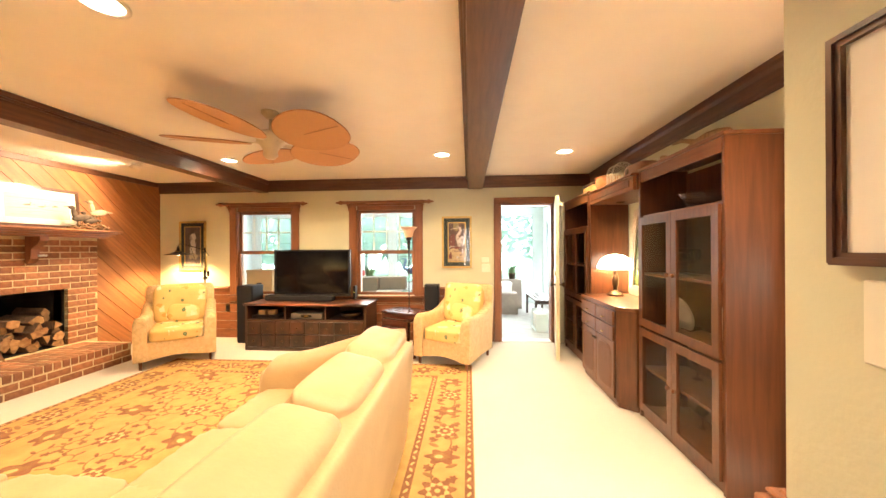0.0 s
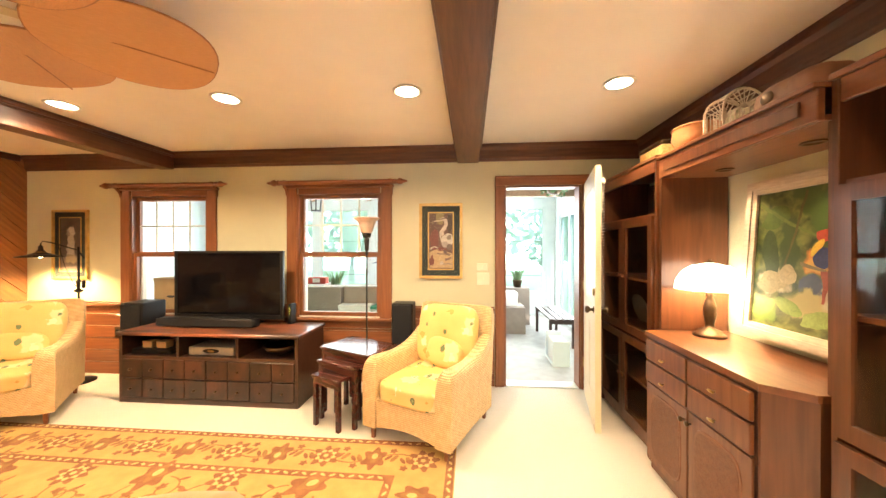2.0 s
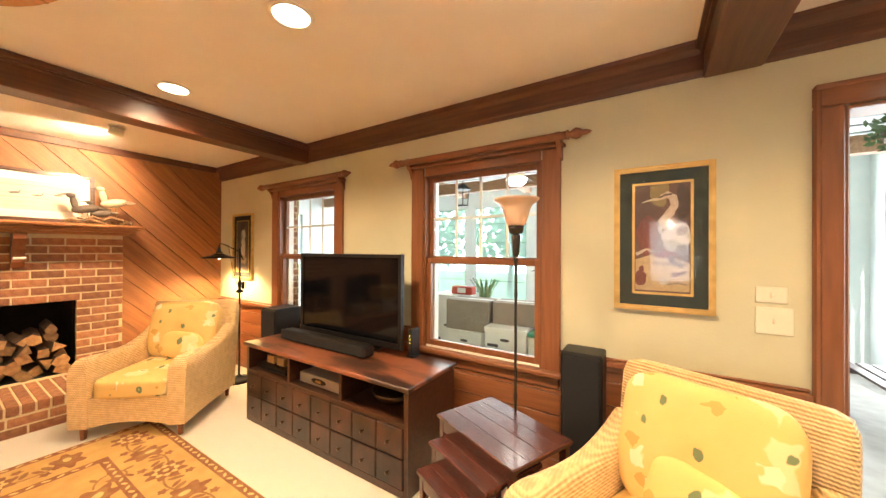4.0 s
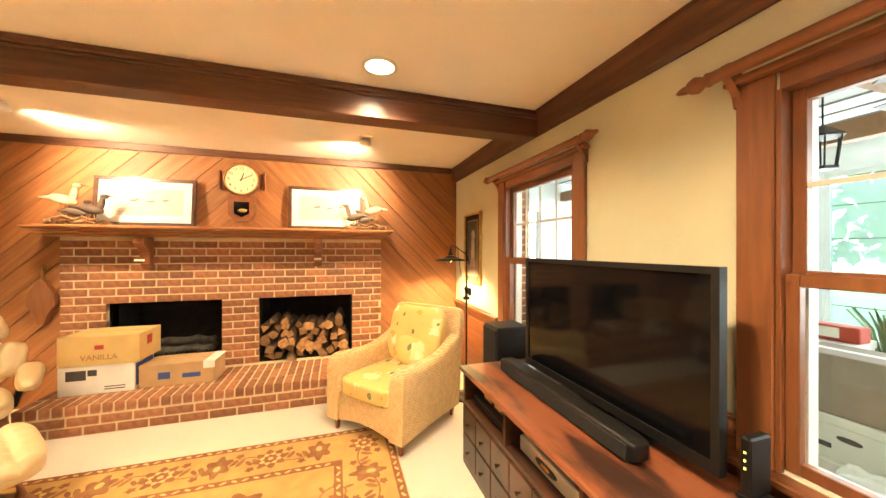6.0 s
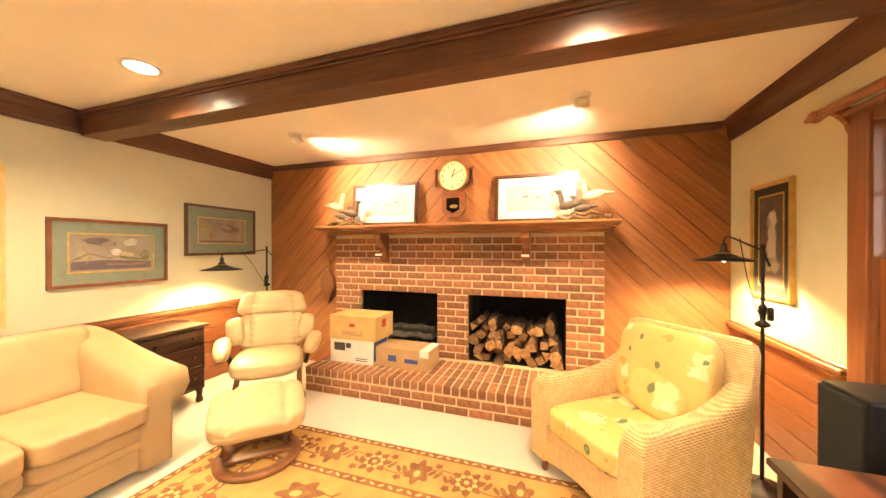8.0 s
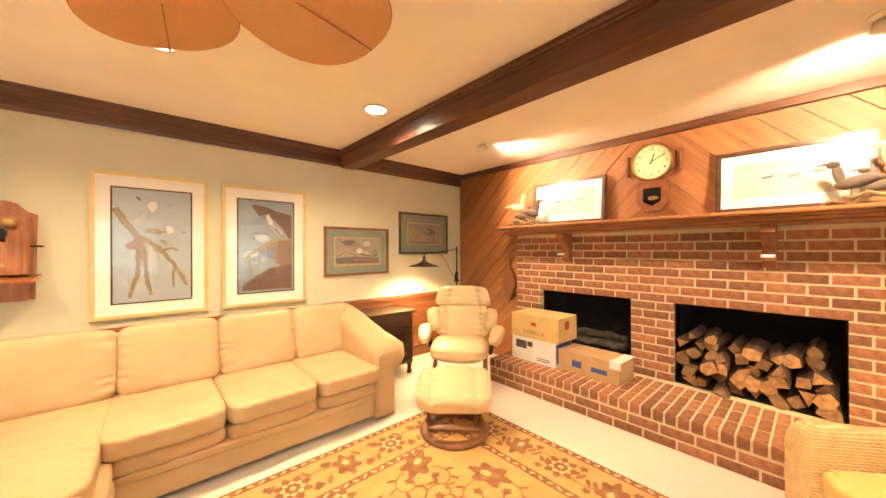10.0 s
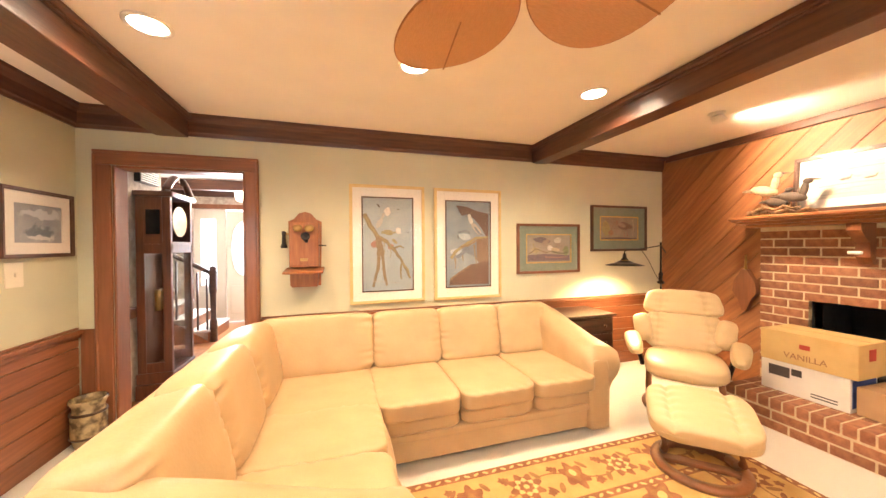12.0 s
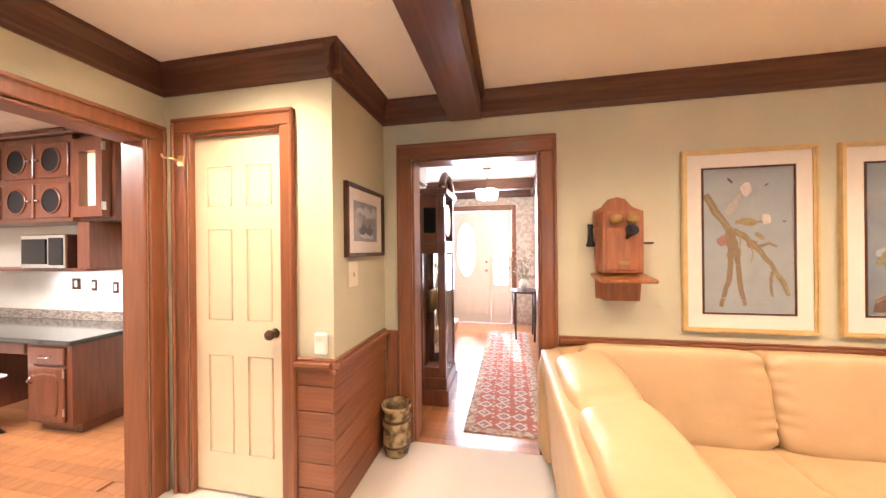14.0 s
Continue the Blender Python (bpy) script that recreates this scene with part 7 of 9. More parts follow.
ASH = mat("ash_log", (0.13, 0.12, 0.10), (0.06, 0.055, 0.05), 0.95, scale=16, bump=0.8)
for x, z, a in ((0.06, 0.13, 4), (-0.05, 0.14, -5), (0.0, 0.21, 9)):
    part("gas_log", tubed([(x + 0.02 * math.sin(k), -0.3 + k * 0.085, z + 0.012 * math.sin(k * 2.3 + a)) for k in range(8)], 0.045, 9, 0.035), ASH, grate, "charred grey log", True)
bel = thing("bellows", pose(XW + 0.03, 1.60, 1.05, 0, 0, 90), "brown leather and wood fireplace bellows hung on the wall", "bellows")
part("board", prismed([(-0.02, 0.10), (0.02, 0.10), (0.09, -0.02), (0.10, -0.12), (0.05, -0.20), (0.02, -0.30), (-0.02, -0.30), (-0.05, -0.20), (-0.10, -0.12), (-0.09, -0.02)], 0.05, Matrix.Translation((0, -0.03, 0))), TRIM, bel)
part("nozzle", tubed([(0, -0.005, 0.10), (0, -0.005, 0.24)], 0.014, 8, 0.007), BRASS, bel, smooth=True)

# ---------------------------------------------------------------- wall telephone
def telephone():
    OAKP = mat("oak_phone", (0.40, 0.16, 0.055), (0.28, 0.10, 0.035), 0.35, scale=10, stretch=(5, 5, 0.6), coat=0.3)
    root = thing("wall_telephone", pose(-0.035, YS + 0.001, 1.37, 0, 0, 180), "antique oak wall telephone with brass bells", "telephone")
    part("back_board", prismed([(-0.125, -0.31), (0.125, -0.31), (0.135, 0.25), (0.09, 0.27), (0.05, 0.32), (0.0, 0.335), (-0.05, 0.32), (-0.09, 0.27), (-0.135, 0.25)], 0.022, Matrix.Translation((0, -0.0225, 0))), OAKP, root)
    part("box", bx(-0.115, 0.115, -0.14, -0.023, -0.14, 0.235, 0.006), OAKP, root)
    part("door_panel", bx(-0.095, 0.095, -0.147, -0.1405, -0.12, 0.14, 0.004), OAKP, root)
    part("writing_shelf", bx(-0.155, 0.155, -0.26, -0.023, -0.165, -0.145, 0.006, m=Matrix.Rotation(radians(6), 4, "X")), OAKP, root)
    part("lower_box", prismed([(-0.10, -0.31), (0.10, -0.31), (0.11, -0.17), (-0.11, -0.17)], 0.09, Matrix.Translation((0, -0.112, 0))), OAKP, root)
    for x in (-0.045, 0.045):
        part("bell", softed((x, -0.165, 0.185), (0.075, 0.05, 0.06), 2.1, 8), BRASS, root, "brass bell", True)
    part("mouthpiece", lathed([(0.012, 0), (0.014, 0.05), (0.03, 0.075), (0.036, 0.10), (0.03, 0.10), (0.0, 0.07)], 16, pose(0.02, -0.147, 0.075, 65, 0, 0)), BLACK, root, "black mouthpiece", True)
    part("latch", bx(-0.03, 0.03, -0.153, -0.1475, -0.09, -0.065, 0.002), BRASS, root)
    part("receiver", lathed([(0.022, 0), (0.028, 0.01), (0.018, 0.04), (0.014, 0.10), (0.018, 0.14), (0, 0.145)], 14, pose(-0.165, -0.06, 0.02)), BLACK, root, "black hanging receiver", True)
    part("hook", tubed([(-0.11, -0.06, 0.14), (-0.165, -0.06, 0.14)], 0.006, 6), BRASS, root)
    part("crank", tubed([(0.115, -0.08, 0.04), (0.17, -0.08, 0.04), (0.17, -0.12, 0.04)], 0.006, 6), IRON, root)


telephone()

# umbrella pot by the hall door, switches, door hook
pot = thing("ceramic_pot", (1.40, 0.83, 0), "glazed brown and cream ceramic pot standing by the doorway", "pot")
GLAZE = mat("pot_glaze", (0.36, 0.26, 0.12), (0.10, 0.07, 0.035), 0.25, scale=14, contrast=(0.42, 0.58), coat=0.3)
part("pot", lathed([(0.075, 0), (0.08, 0.01), (0.085, 0.03), (0.098, 0.08), (0.098, 0.22), (0.085, 0.27), (0.092, 0.30), (0.105, 0.325), (0.10, 0.34), (0.09, 0.335), (0.08, 0.29), (0.085, 0.22), (0.07, 0.02), (0, 0.015)], 26), GLAZE, pot, smooth=True)
for z in (0.07, 0.235):
    part("band", lathed([(0.099, z), (0.1015, z + 0.008), (0.099, z + 0.016)], 26), BRONZE, pot, smooth=True)
PLATE = mat("switch_plate", (0.74, 0.70, 0.58), (0.71, 0.67, 0.55), 0.4)


def switch(at, w, h, label):
    root = thing("light_switch", at, label, "light switch", "switches")
    part("plate", bx(-w / 2, w / 2, -0.007, -0.0005, -h / 2, h / 2, 0.003), PLATE, root)
    part("toggle", bx(-0.005, 0.005, -0.018, -0.0072, -0.012, 0.012, 0.002), PLATE, root)


switch(pose(1.075, YN, 1.095), 0.13, 0.125, "cream wall switch plate beside the door")
switch(pose(1.065, YN, 1.215), 0.11, 0.075, "cream wall plate above a switch")
switch(pose(CX, 1.19, 1.245, 0, 0, -90), 0.12, 0.15, "cream wall switch plate under a print")
night = thing("plug_in_light", pose(1.60, CY, 0.90, 0, 0, 180), "small white plug-in device above the chair rail", "device")
part("body", bx(-0.035, 0.035, -0.03, -0.001, -0.055, 0.055, 0.008), WHITE, night)
part("lens", bx(-0.02, 0.02, -0.034, -0.0305, 0.015, 0.045, 0.003), PLATE, night)
hk = thing("door_hook", pose(2.45, CY + 0.0365, 1.90, 0, 0, 180), "small brass hook on the closet door casing", "hook")
part("hook", tubed([(0, 0, 0), (0, -0.05, 0.0), (-0.05, -0.06, 0.01), (-0.07, -0.05, 0.03)], 0.006, 6), BRASS, hk, smooth=True)
part("plate", bx(-0.02, 0.02, -0.004, 0.0, -0.03, 0.03, 0.002), BRASS, hk)
out1 = thing("wall_outlet", pose(-2.98, YN - 0.0185, 0.47), "dark brown electrical outlet in the wainscot", "outlet")
part("plate", bx(-0.036, 0.036, -0.006, -0.0005, -0.058, 0.058, 0.003), BRONZE, out1)
part("socket", bx(-0.016, 0.016, -0.009, -0.0065, -0.035, 0.035, 0.004), BLACK, out1)

# ---------------------------------------------------------------- things on top of the wall unit
TERRA = mat("terracotta", (0.50, 0.22, 0.085), (0.40, 0.16, 0.06), 0.7, scale=10, big=0.1)
pt = thing("terracotta_pot", (2.35, 4.36, 2.0055), "round terracotta pot on top of the wall unit", "pot")
part("pot", lathed([(0.07, 0), (0.11, 0.04), (0.13, 0.09), (0.12, 0.135), (0.128, 0.15), (0.118, 0.155), (0.108, 0.14), (0.115, 0.09), (0.08, 0.02), (0, 0.012)], 24), TERRA, pt, smooth=True)
part("rim_band", lathed([(0.1285, 0.142), (0.132, 0.149), (0.1285, 0.156)], 24), TERRA, pt, smooth=True)
bk = thing("wicker_hamper", (2.32, 4.66, 2.0265), "flat woven basket with dark lid on the wall unit", "basket")
part("body", bx(-0.09, 0.09, -0.15, 0.15, 0, 0.085, 0.012, 2), mat("straw", (0.62, 0.42, 0.17), (0.42, 0.26, 0.09), 0.8, scale=60, bump=0.6), bk)
part("lid", bx(-0.095, 0.095, -0.155, 0.155, 0.0855, 0.115, 0.008), BRONZE, bk)
cage = thing("birdcage", (2.34, 4.05, 2.0055), "small white wire birdcage with arched top on the wall unit", "birdcage")
CW = mat("whitewashed_wire", (0.62, 0.55, 0.44), (0.5, 0.43, 0.33), 0.6)
for s in (-0.07, 0.07):
    part("end_arch", tubed([(-0.10, s, 0.0), (-0.10, s, 0.12)] + arc((0, s, 0.12), 0.10, 180, 0, 12) + [(0.10, s, 0.0)], 0.006, 6), CW, cage)
    for k in range(1, 10):
        a = radians(18 * k)
        part("spoke", tubed([(0, s, 0.12), (0.10 * math.cos(a), s, 0.12 + 0.10 * math.sin(a))], 0.0028, 5), CW, cage)
for k in range(-4, 5):
    for s in (-0.07, 0.07):
        part("bar", tubed([(k * 0.022, s, 0), (k * 0.022, s, 0.12)], 0.0028, 5), CW, cage)
for k in range(11):
    a = radians(18 * k)
    part("hoop", tubed([(0.10 * math.cos(a), -0.07, 0.12 + 0.10 * math.sin(a)), (0.10 * math.cos(a), 0.07, 0.12 + 0.10 * math.sin(a))], 0.0028, 5), CW, cage)
for k in range(7):
    for s in (-0.10, 0.10):
        part("bar", tubed([(s, -0.07 + k * 0.0233, 0), (s, -0.07 + k * 0.0233, 0.12)], 0.0028, 5), CW, cage)
part("tray", bx(-0.105, 0.105, -0.075, 0.075, 0, 0.012, 0.003), CW, cage)
gd = thing("carved_wooden_trunk", (2.38, 3.72, 2.0055), "rounded carved brown wooden case on the wall unit", "case")
part("body", softed((0, 0, 0.07), (0.20, 0.34, 0.14), 4, 10, wrinkle=0.04, seed=3), mat("rustic_wood", (0.30, 0.14, 0.07), (0.18, 0.08, 0.04), 0.6, scale=10, bump=0.3), gd, smooth=True)
part("rosette", softed((-0.098, 0.06, 0.08), (0.02, 0.07, 0.055), 2.2, 6), BRONZE, gd, "dark carved rosette", True)
sf = thing("driftwood_ornament", (2.38, 3.05, 2.0265), "pale driftwood ornament on the wall unit", "ornament")
part("wood", tubed([(0.02 * math.sin(k * 1.3), -0.32 + k * 0.08, 0.045 + 0.035 * math.sin(k * 0.9)) for k in range(9)], 0.038, 8, 0.02), DRIFT, sf, smooth=True)
part("branch", tubed([(0, -0.1, 0.06), (-0.03, 0.05, 0.12), (0.0, 0.2, 0.14)], 0.02, 7, 0.008), DRIFT, sf, smooth=True)

# glass and china behind the hutch doors
for i, (y, z) in enumerate(((2.68, 1.1805), (2.78, 1.1805), (2.90, 1.1805), (3.08, 1.1805), (3.2, 1.1805), (3.32, 1.1805), (2.70, 0.0905), (2.85, 0.0905), (3.1, 0.0905), (3.3, 0.0905), (2.75, 0.4205), (3.15, 0.4205), (4.65, 1.1805), (4.8, 1.1805), (5.1, 1.1805), (5.25, 1.1805))):
    stemware("crystal_glass", (2.42 + 0.03 * (i % 3), y, z), 0.16 + 0.03 * (i % 2), 0.036 + 0.006 * (i % 2))
CHINA = mat("china", (0.62, 0.58, 0.50), (0.56, 0.52, 0.44), 0.2, scale=14, coat=0.4)
for y, z in ((2.76, 0.7555), (3.22, 0.7555), (4.7, 0.7555), (5.16, 0.7555)):
    ch = thing("china_platter", pose(2.47, y, z + 0.008, 0, -14, 0), "pale patterned china platter standing in the hutch", "platter", "china")
    part("plate", lathed([(0.0, 0), (0.06, 0.0), (0.13, 0.02), (0.131, 0.026), (0.06, 0.008), (0, 0.008)], 26, pose(0, 0, 0.13, 0, -90, 0)), CHINA, ch, smooth=True)
    part("stand", bx(-0.03, 0.06, -0.05, 0.05, 0, 0.012, 0.003), BRONZE, ch)
dish = thing("glass_bowl", (2.42, 2.99, 1.6455), "dark cut-glass bowl in the open hutch shelf", "bowl")
part("bowl", lathed([(0.05, 0), (0.05, 0.01), (0.10, 0.04), (0.15, 0.10), (0.145, 0.10), (0.09, 0.045), (0, 0.02)], 24), CRYSTAL, dish, smooth=True)

# ---------------------------------------------------------------- sunroom beyond the north wall
FZ = -0.02
SX0, SX1, SY1 = -5.2, 2.75, 9.4
PAVER = mat("sunroom_floor", (0.42, 0.40, 0.37), (0.34, 0.32, 0.29), 0.6, scale=8, bump=0.1, big=0.1)
PALEB = mat("pale_sunroom_paint", (0.72, 0.77, 0.77), (0.66, 0.72, 0.72), 0.5, scale=5)
setting("sunroom_floor", bx(SX0, SX1 + 0.1, YN + TH, SY1 + 0.1, FZ - 0.06, FZ), PAVER, "pale grey sunroom floor")
setting("sunroom_ceiling", bx(SX0 - 0.1, SX1 + 0.1, YN + TH, SY1 + 0.1, 2.62, 2.7), PALEB, "white boarded sunroom ceiling")
setting("threshold", bx(1.31, 2.025, YN - 0.01, YN + TH, 0.0005, 0.016, 0.004), PALEB, "pale door threshold")
big = [(-5.0 + 1.28 * i, -5.0 + 1.28 * i + 1.14, 0.45, 2.3) for i in range(6)]
setting("sunroom_wall_north", holed("y", SY1, SY1 + 0.1, SX0, SX1, FZ - 0.06, 2.62, big), PALEB, "white sunroom wall with large windows")
setting("sunroom_ceiling_battens", boxes(*[(SX0, SX1, 5.80 + 0.30 * k, 5.835 + 0.30 * k, 2.606, 2.6195) for k in range(12)]), mat("grey_batten", (0.36, 0.38, 0.38), None, 0.6), "grey battens on the boarded sunroom ceiling")
side = [(6.1, 7.2, 0.45, 2.2), (7.85, 9.1, 0.02, 2.1)]
setting("sunroom_wall_east", holed("x", SX1, SX1 + 0.1, YN + TH, SY1, FZ - 0.06, 2.62, side), PALEB, "white sunroom wall with glazed door")
setting("sunroom_wall_west", holed("x", SX0 - 0.1, SX0, YN + TH, SY1, FZ - 0.06, 2.62, [(6.2, 7.5, 0.9, 2.1)]), PALEB, "white sunroom wall")
for i, (a, b, c, d) in enumerate(big):
    w = thing("sunroom_window", ((a + b) / 2, SY1, 0), "large sunroom window with slim grilles", "window", "sunroom windows", "structure")
    hw = (b - a) / 2
    part("frame", holed("y", 0.02, 0.07, -hw, hw, c, d, [(-hw + 0.05, hw - 0.05, c + 0.05, d - 0.05)]), PALEB, w)
    for k in range(1, 5):
        z = c + (d - c) * k / 5
        part("muntin", bx(-hw + 0.05, hw - 0.05, 0.035, 0.05, z - 0.004, z + 0.004), IRON, w)
    p_ = part("pane", bx(-hw + 0.05, hw - 0.05, 0.042, 0.046, c + 0.05, d - 0.05), TEAL, w)
    p_.visible_shadow = False
sd = thing("glazed_side_door", (SX1, 8.475, 0), "glazed aluminium sunroom door", "door", kind="structure")
part("frame", holed("x", 0.02, 0.07, -0.62, 0.62, 0.02, 2.1, [(-0.55, -0.03, 0.1, 2.02), (0.03, 0.55, 0.1, 2.02)]), mat("aluminium", (0.55, 0.58, 0.6), None, 0.35, metal=0.6), sd)
part("door_edge", bx(-0.006, 0.004, -0.635, -0.6, 0.02, 2.1), BLACK, sd)
for y0 in (-0.55, 0.03):
    p_ = part("pane", bx(0.042, 0.046, y0, y0 + 0.52, 0.1, 2.02), TEAL, sd)
    p_.visible_shadow = False
RAFT = mat("rafter_wood", (0.33, 0.19, 0.10), (0.22, 0.12, 0.06), 0.6, scale=8, stretch=(5, 0.5, 5))
for i, x in enumerate((-3.9, -2.6, -1.3, 0.0, 1.45)):
    setting("sunroom_beam_%d" % (i + 1), bx(x - 0.05, x + 0.05, YN + TH, SY1, 2.46, 2.619), RAFT, "brown exposed sunroom rafter")
setting("sunroom_cross_beam", bx(SX0, SX1, 7.95, 8.07, 2.30, 2.459), RAFT, "brown exposed sunroom cross beam")
for x, y in ((-1.62, 7.5), (1.2, 7.6)):
    ln = thing("hanging_lantern", (x, y, 2.619), "black metal hanging lantern in the sunroom", "lantern", "lanterns")
    z0 = 0
    part("chain", tubed([(0, 0, 0.0), (0, 0, -0.28)], 0.006, 6), IRON, ln)
    part("cap", lathed([(0.0, -0.27), (0.03, -0.29), (0.12, -0.36), (0.12, -0.37), (0.0, -0.37)], 6), IRON, ln)
    for k in range(6):
        a = 2 * math.pi * k / 6
        part("bar", tubed([(0.10 * math.cos(a), 0.10 * math.sin(a), -0.37), (0.075 * math.cos(a), 0.075 * math.sin(a), -0.58)], 0.006, 5), IRON, ln)
    part("base", lathed([(0.085, -0.60), (0.085, -0.58), (0, -0.58)], 6), IRON, ln)
GREYC = mat("grey_cardboard", (0.27, 0.22, 0.18), (0.23, 0.185, 0.15), 0.85, scale=8)


def storage_box(at, w, d, h, mtl, label, lid=True):
    root = thing("storage_box", at, label, "box", "sunroom boxes")
    part("body", bx(-w / 2, w / 2, -d / 2, d / 2, 0, h - 0.05 if lid else h, 0.004), mtl, root)
    if lid:
        part("lid", bx(-w / 2 - 0.006, w / 2 + 0.006, -d / 2 - 0.006, d / 2 + 0.006, h - 0.0495, h, 0.004), mtl, root)
        part("hand_hole", softed((0, -d / 2 - 0.001, h * 0.55), (0.10, 0.006, 0.03), 2.5, 6), INK, root)
        part("print_bar", bx(-w / 2 + 0.03, -w / 2 + 0.15, -d / 2 - 0.002, -d / 2 + 0.001, h * 0.25, h * 0.36), INK, root)
    else:
        part("tape", bx(-w / 2 - 0.001, w / 2 + 0.001, -0.025, 0.025, h - 0.001, h + 0.001), CARDW, root)
    return root


bw = lambda x, y, z, r=0: pose(x, y, z, 0, 0, r)
storage_box(bw(-1.20, 6.95, FZ, 4), 0.46, 0.36, 0.27, CARDW, "white lidded storage box stacked in the sunroom")
storage_box(bw(-0.70, 6.90, FZ, -3), 0.44, 0.36, 0.35, GREYC, "brown cardboard box stacked in the sunroom", False)
storage_box(bw(-0.70, 6.90, FZ + 0.352, 3), 0.44, 0.36, 0.27, CARDW, "white lidded storage box stacked in the sunroom")
storage_box(bw(-1.20, 6.97, FZ + 0.272, -2), 0.44, 0.36, 0.25, CARDW, "white lidded storage box stacked in the sunroom")
storage_box(bw(-1.19, 6.97, FZ + 0.524, 3), 0.52, 0.34, 0.34, GREYC, "grey cardboard box on top of white ones", False)
storage_box(bw(-0.66, 7.06, FZ + 0.624, 5), 0.50, 0.32, 0.24, GREYC, "long grey cardboard box on top of others", False)
storage_box(bw(-0.2, 7.25, FZ, 0), 0.4, 0.4, 0.5, GREYC, "grey cardboard box on the sunroom floor", False)
storage_box(bw(-1.62, 7.3, FZ, 0), 0.5, 0.4, 0.86, CARDW, "white lidded storage box on the sunroom floor")
storage_box(bw(-1.3, 7.6, FZ, 0), 0.5, 0.4, 0.62, CARD, "brown cardboard box on the sunroom floor", False)
storage_box(bw(-2.70, 6.12, FZ, 3), 0.50, 0.40, 0.56, CARD, "brown cardboard box on the sunroom floor", False)
storage_box(bw(-2.70, 6.12, FZ + 0.562, -2), 0.46, 0.38, 0.50, CARD, "brown cardboard box stacked by the window", True)
storage_box(bw(1.55, 8.0, FZ, 0), 0.62, 0.5, 0.44, GREYC, "grey cardboard carton on the sunroom floor", False)
storage_box(bw(1.50, 8.1, FZ + 0.442, 0), 0.5, 0.4, 0.22, CARDW, "white lidded storage box on a carton")
storage_box(bw(1.80, 8.65, FZ, 0), 0.5, 0.4, 0.68, GREYC, "grey cardboard carton on the sunroom floor", False)
storage_box(bw(1.30, 8.9, FZ, 0), 0.5, 0.4, 1.0, CARDW, "white lidded storage box on the sunroom floor")
rk = thing("magazine_rack", (2.04, 6.45, FZ), "white wire rack filled with folded papers", "rack")
part("frame", boxes((-0.10, 0.10, -0.20, -0.19, 0.0, 0.30), (-0.10, 0.10, 0.19, 0.20, 0.0, 0.34), (-0.10, -0.09, -0.19, 0.19, 0.0, 0.04), (0.09, 0.10, -0.19, 0.19, 0.0, 0.04)), PALEB, rk)
for k in range(6):
    part("paper", bx(-0.085, 0.085, -0.17 + k * 0.055, -0.14 + k * 0.055, 0.02, 0.29, 0.003), CARDW, rk)
bench = thing("patio_bench", (2.25, 7.5, FZ), "low dark slatted bench in the sunroom", "bench")
for k in range(4):
    part("slat", bx(-0.18 + k * 0.1, -0.10 + k * 0.1, -0.55, 0.55, 0.40, 0.425, 0.004), DARKW, bench)
for y in (-0.48, 0.48):
    part("leg_frame", boxes((-0.18, -0.14, y - 0.02, y + 0.02, 0, 0.399), (0.14, 0.18, y - 0.02, y + 0.02, 0, 0.399), (-0.139, 0.139, y - 0.015, y + 0.015, 0.34, 0.399)), DARKW, bench)
LEAF = mat("leaf", (0.09, 0.15, 0.05), (0.05, 0.09, 0.03), 0.5, scale=10)


def blade_plant(at, n, ln, label, pot_m):
    root = thing("potted_plant", at, label, "plant", "sunroom plants")
    part("pot", lathed([(0.07, 0), (0.09, 0.12), (0.098, 0.12), (0.098, 0.14), (0.085, 0.14), (0.08, 0.11), (0, 0.10)], 18), pot_m, root, smooth=True)
    for k in range(n):
        a = 2 * math.pi * k / n + k
        b = 0.5 + 0.5 * ((k * 7) % 5) / 5
        bm = bmesh.new()
        L0 = [(0.02 + 0.05 * b, 0), (ln * 0.25 * b + 0.04, ln * 0.55), (ln * 0.5 * b + 0.06, ln * 0.95)]
        wv = [0.016, 0.018, 0.002]
        row = []
        for (r, z), w in zip(L0, wv):
            c, s = math.cos(a), math.sin(a)
            row.append((bm.verts.new((r * c - w * s, r * s + w * c, 0.11 + z)), bm.verts.new((r * c + 0.006 * c, r * s + 0.006 * s, 0.105 + z)), bm.verts.new((r * c + w * s, r * s - w * c, 0.11 + z))))
        for p, q in zip(row, row[1:]):
            bm.faces.new((p[0], p[1], q[1], q[0])), bm.faces.new((p[1], p[2], q[2], q[1]))
        part("leaf", bm, LEAF, root)
    return root


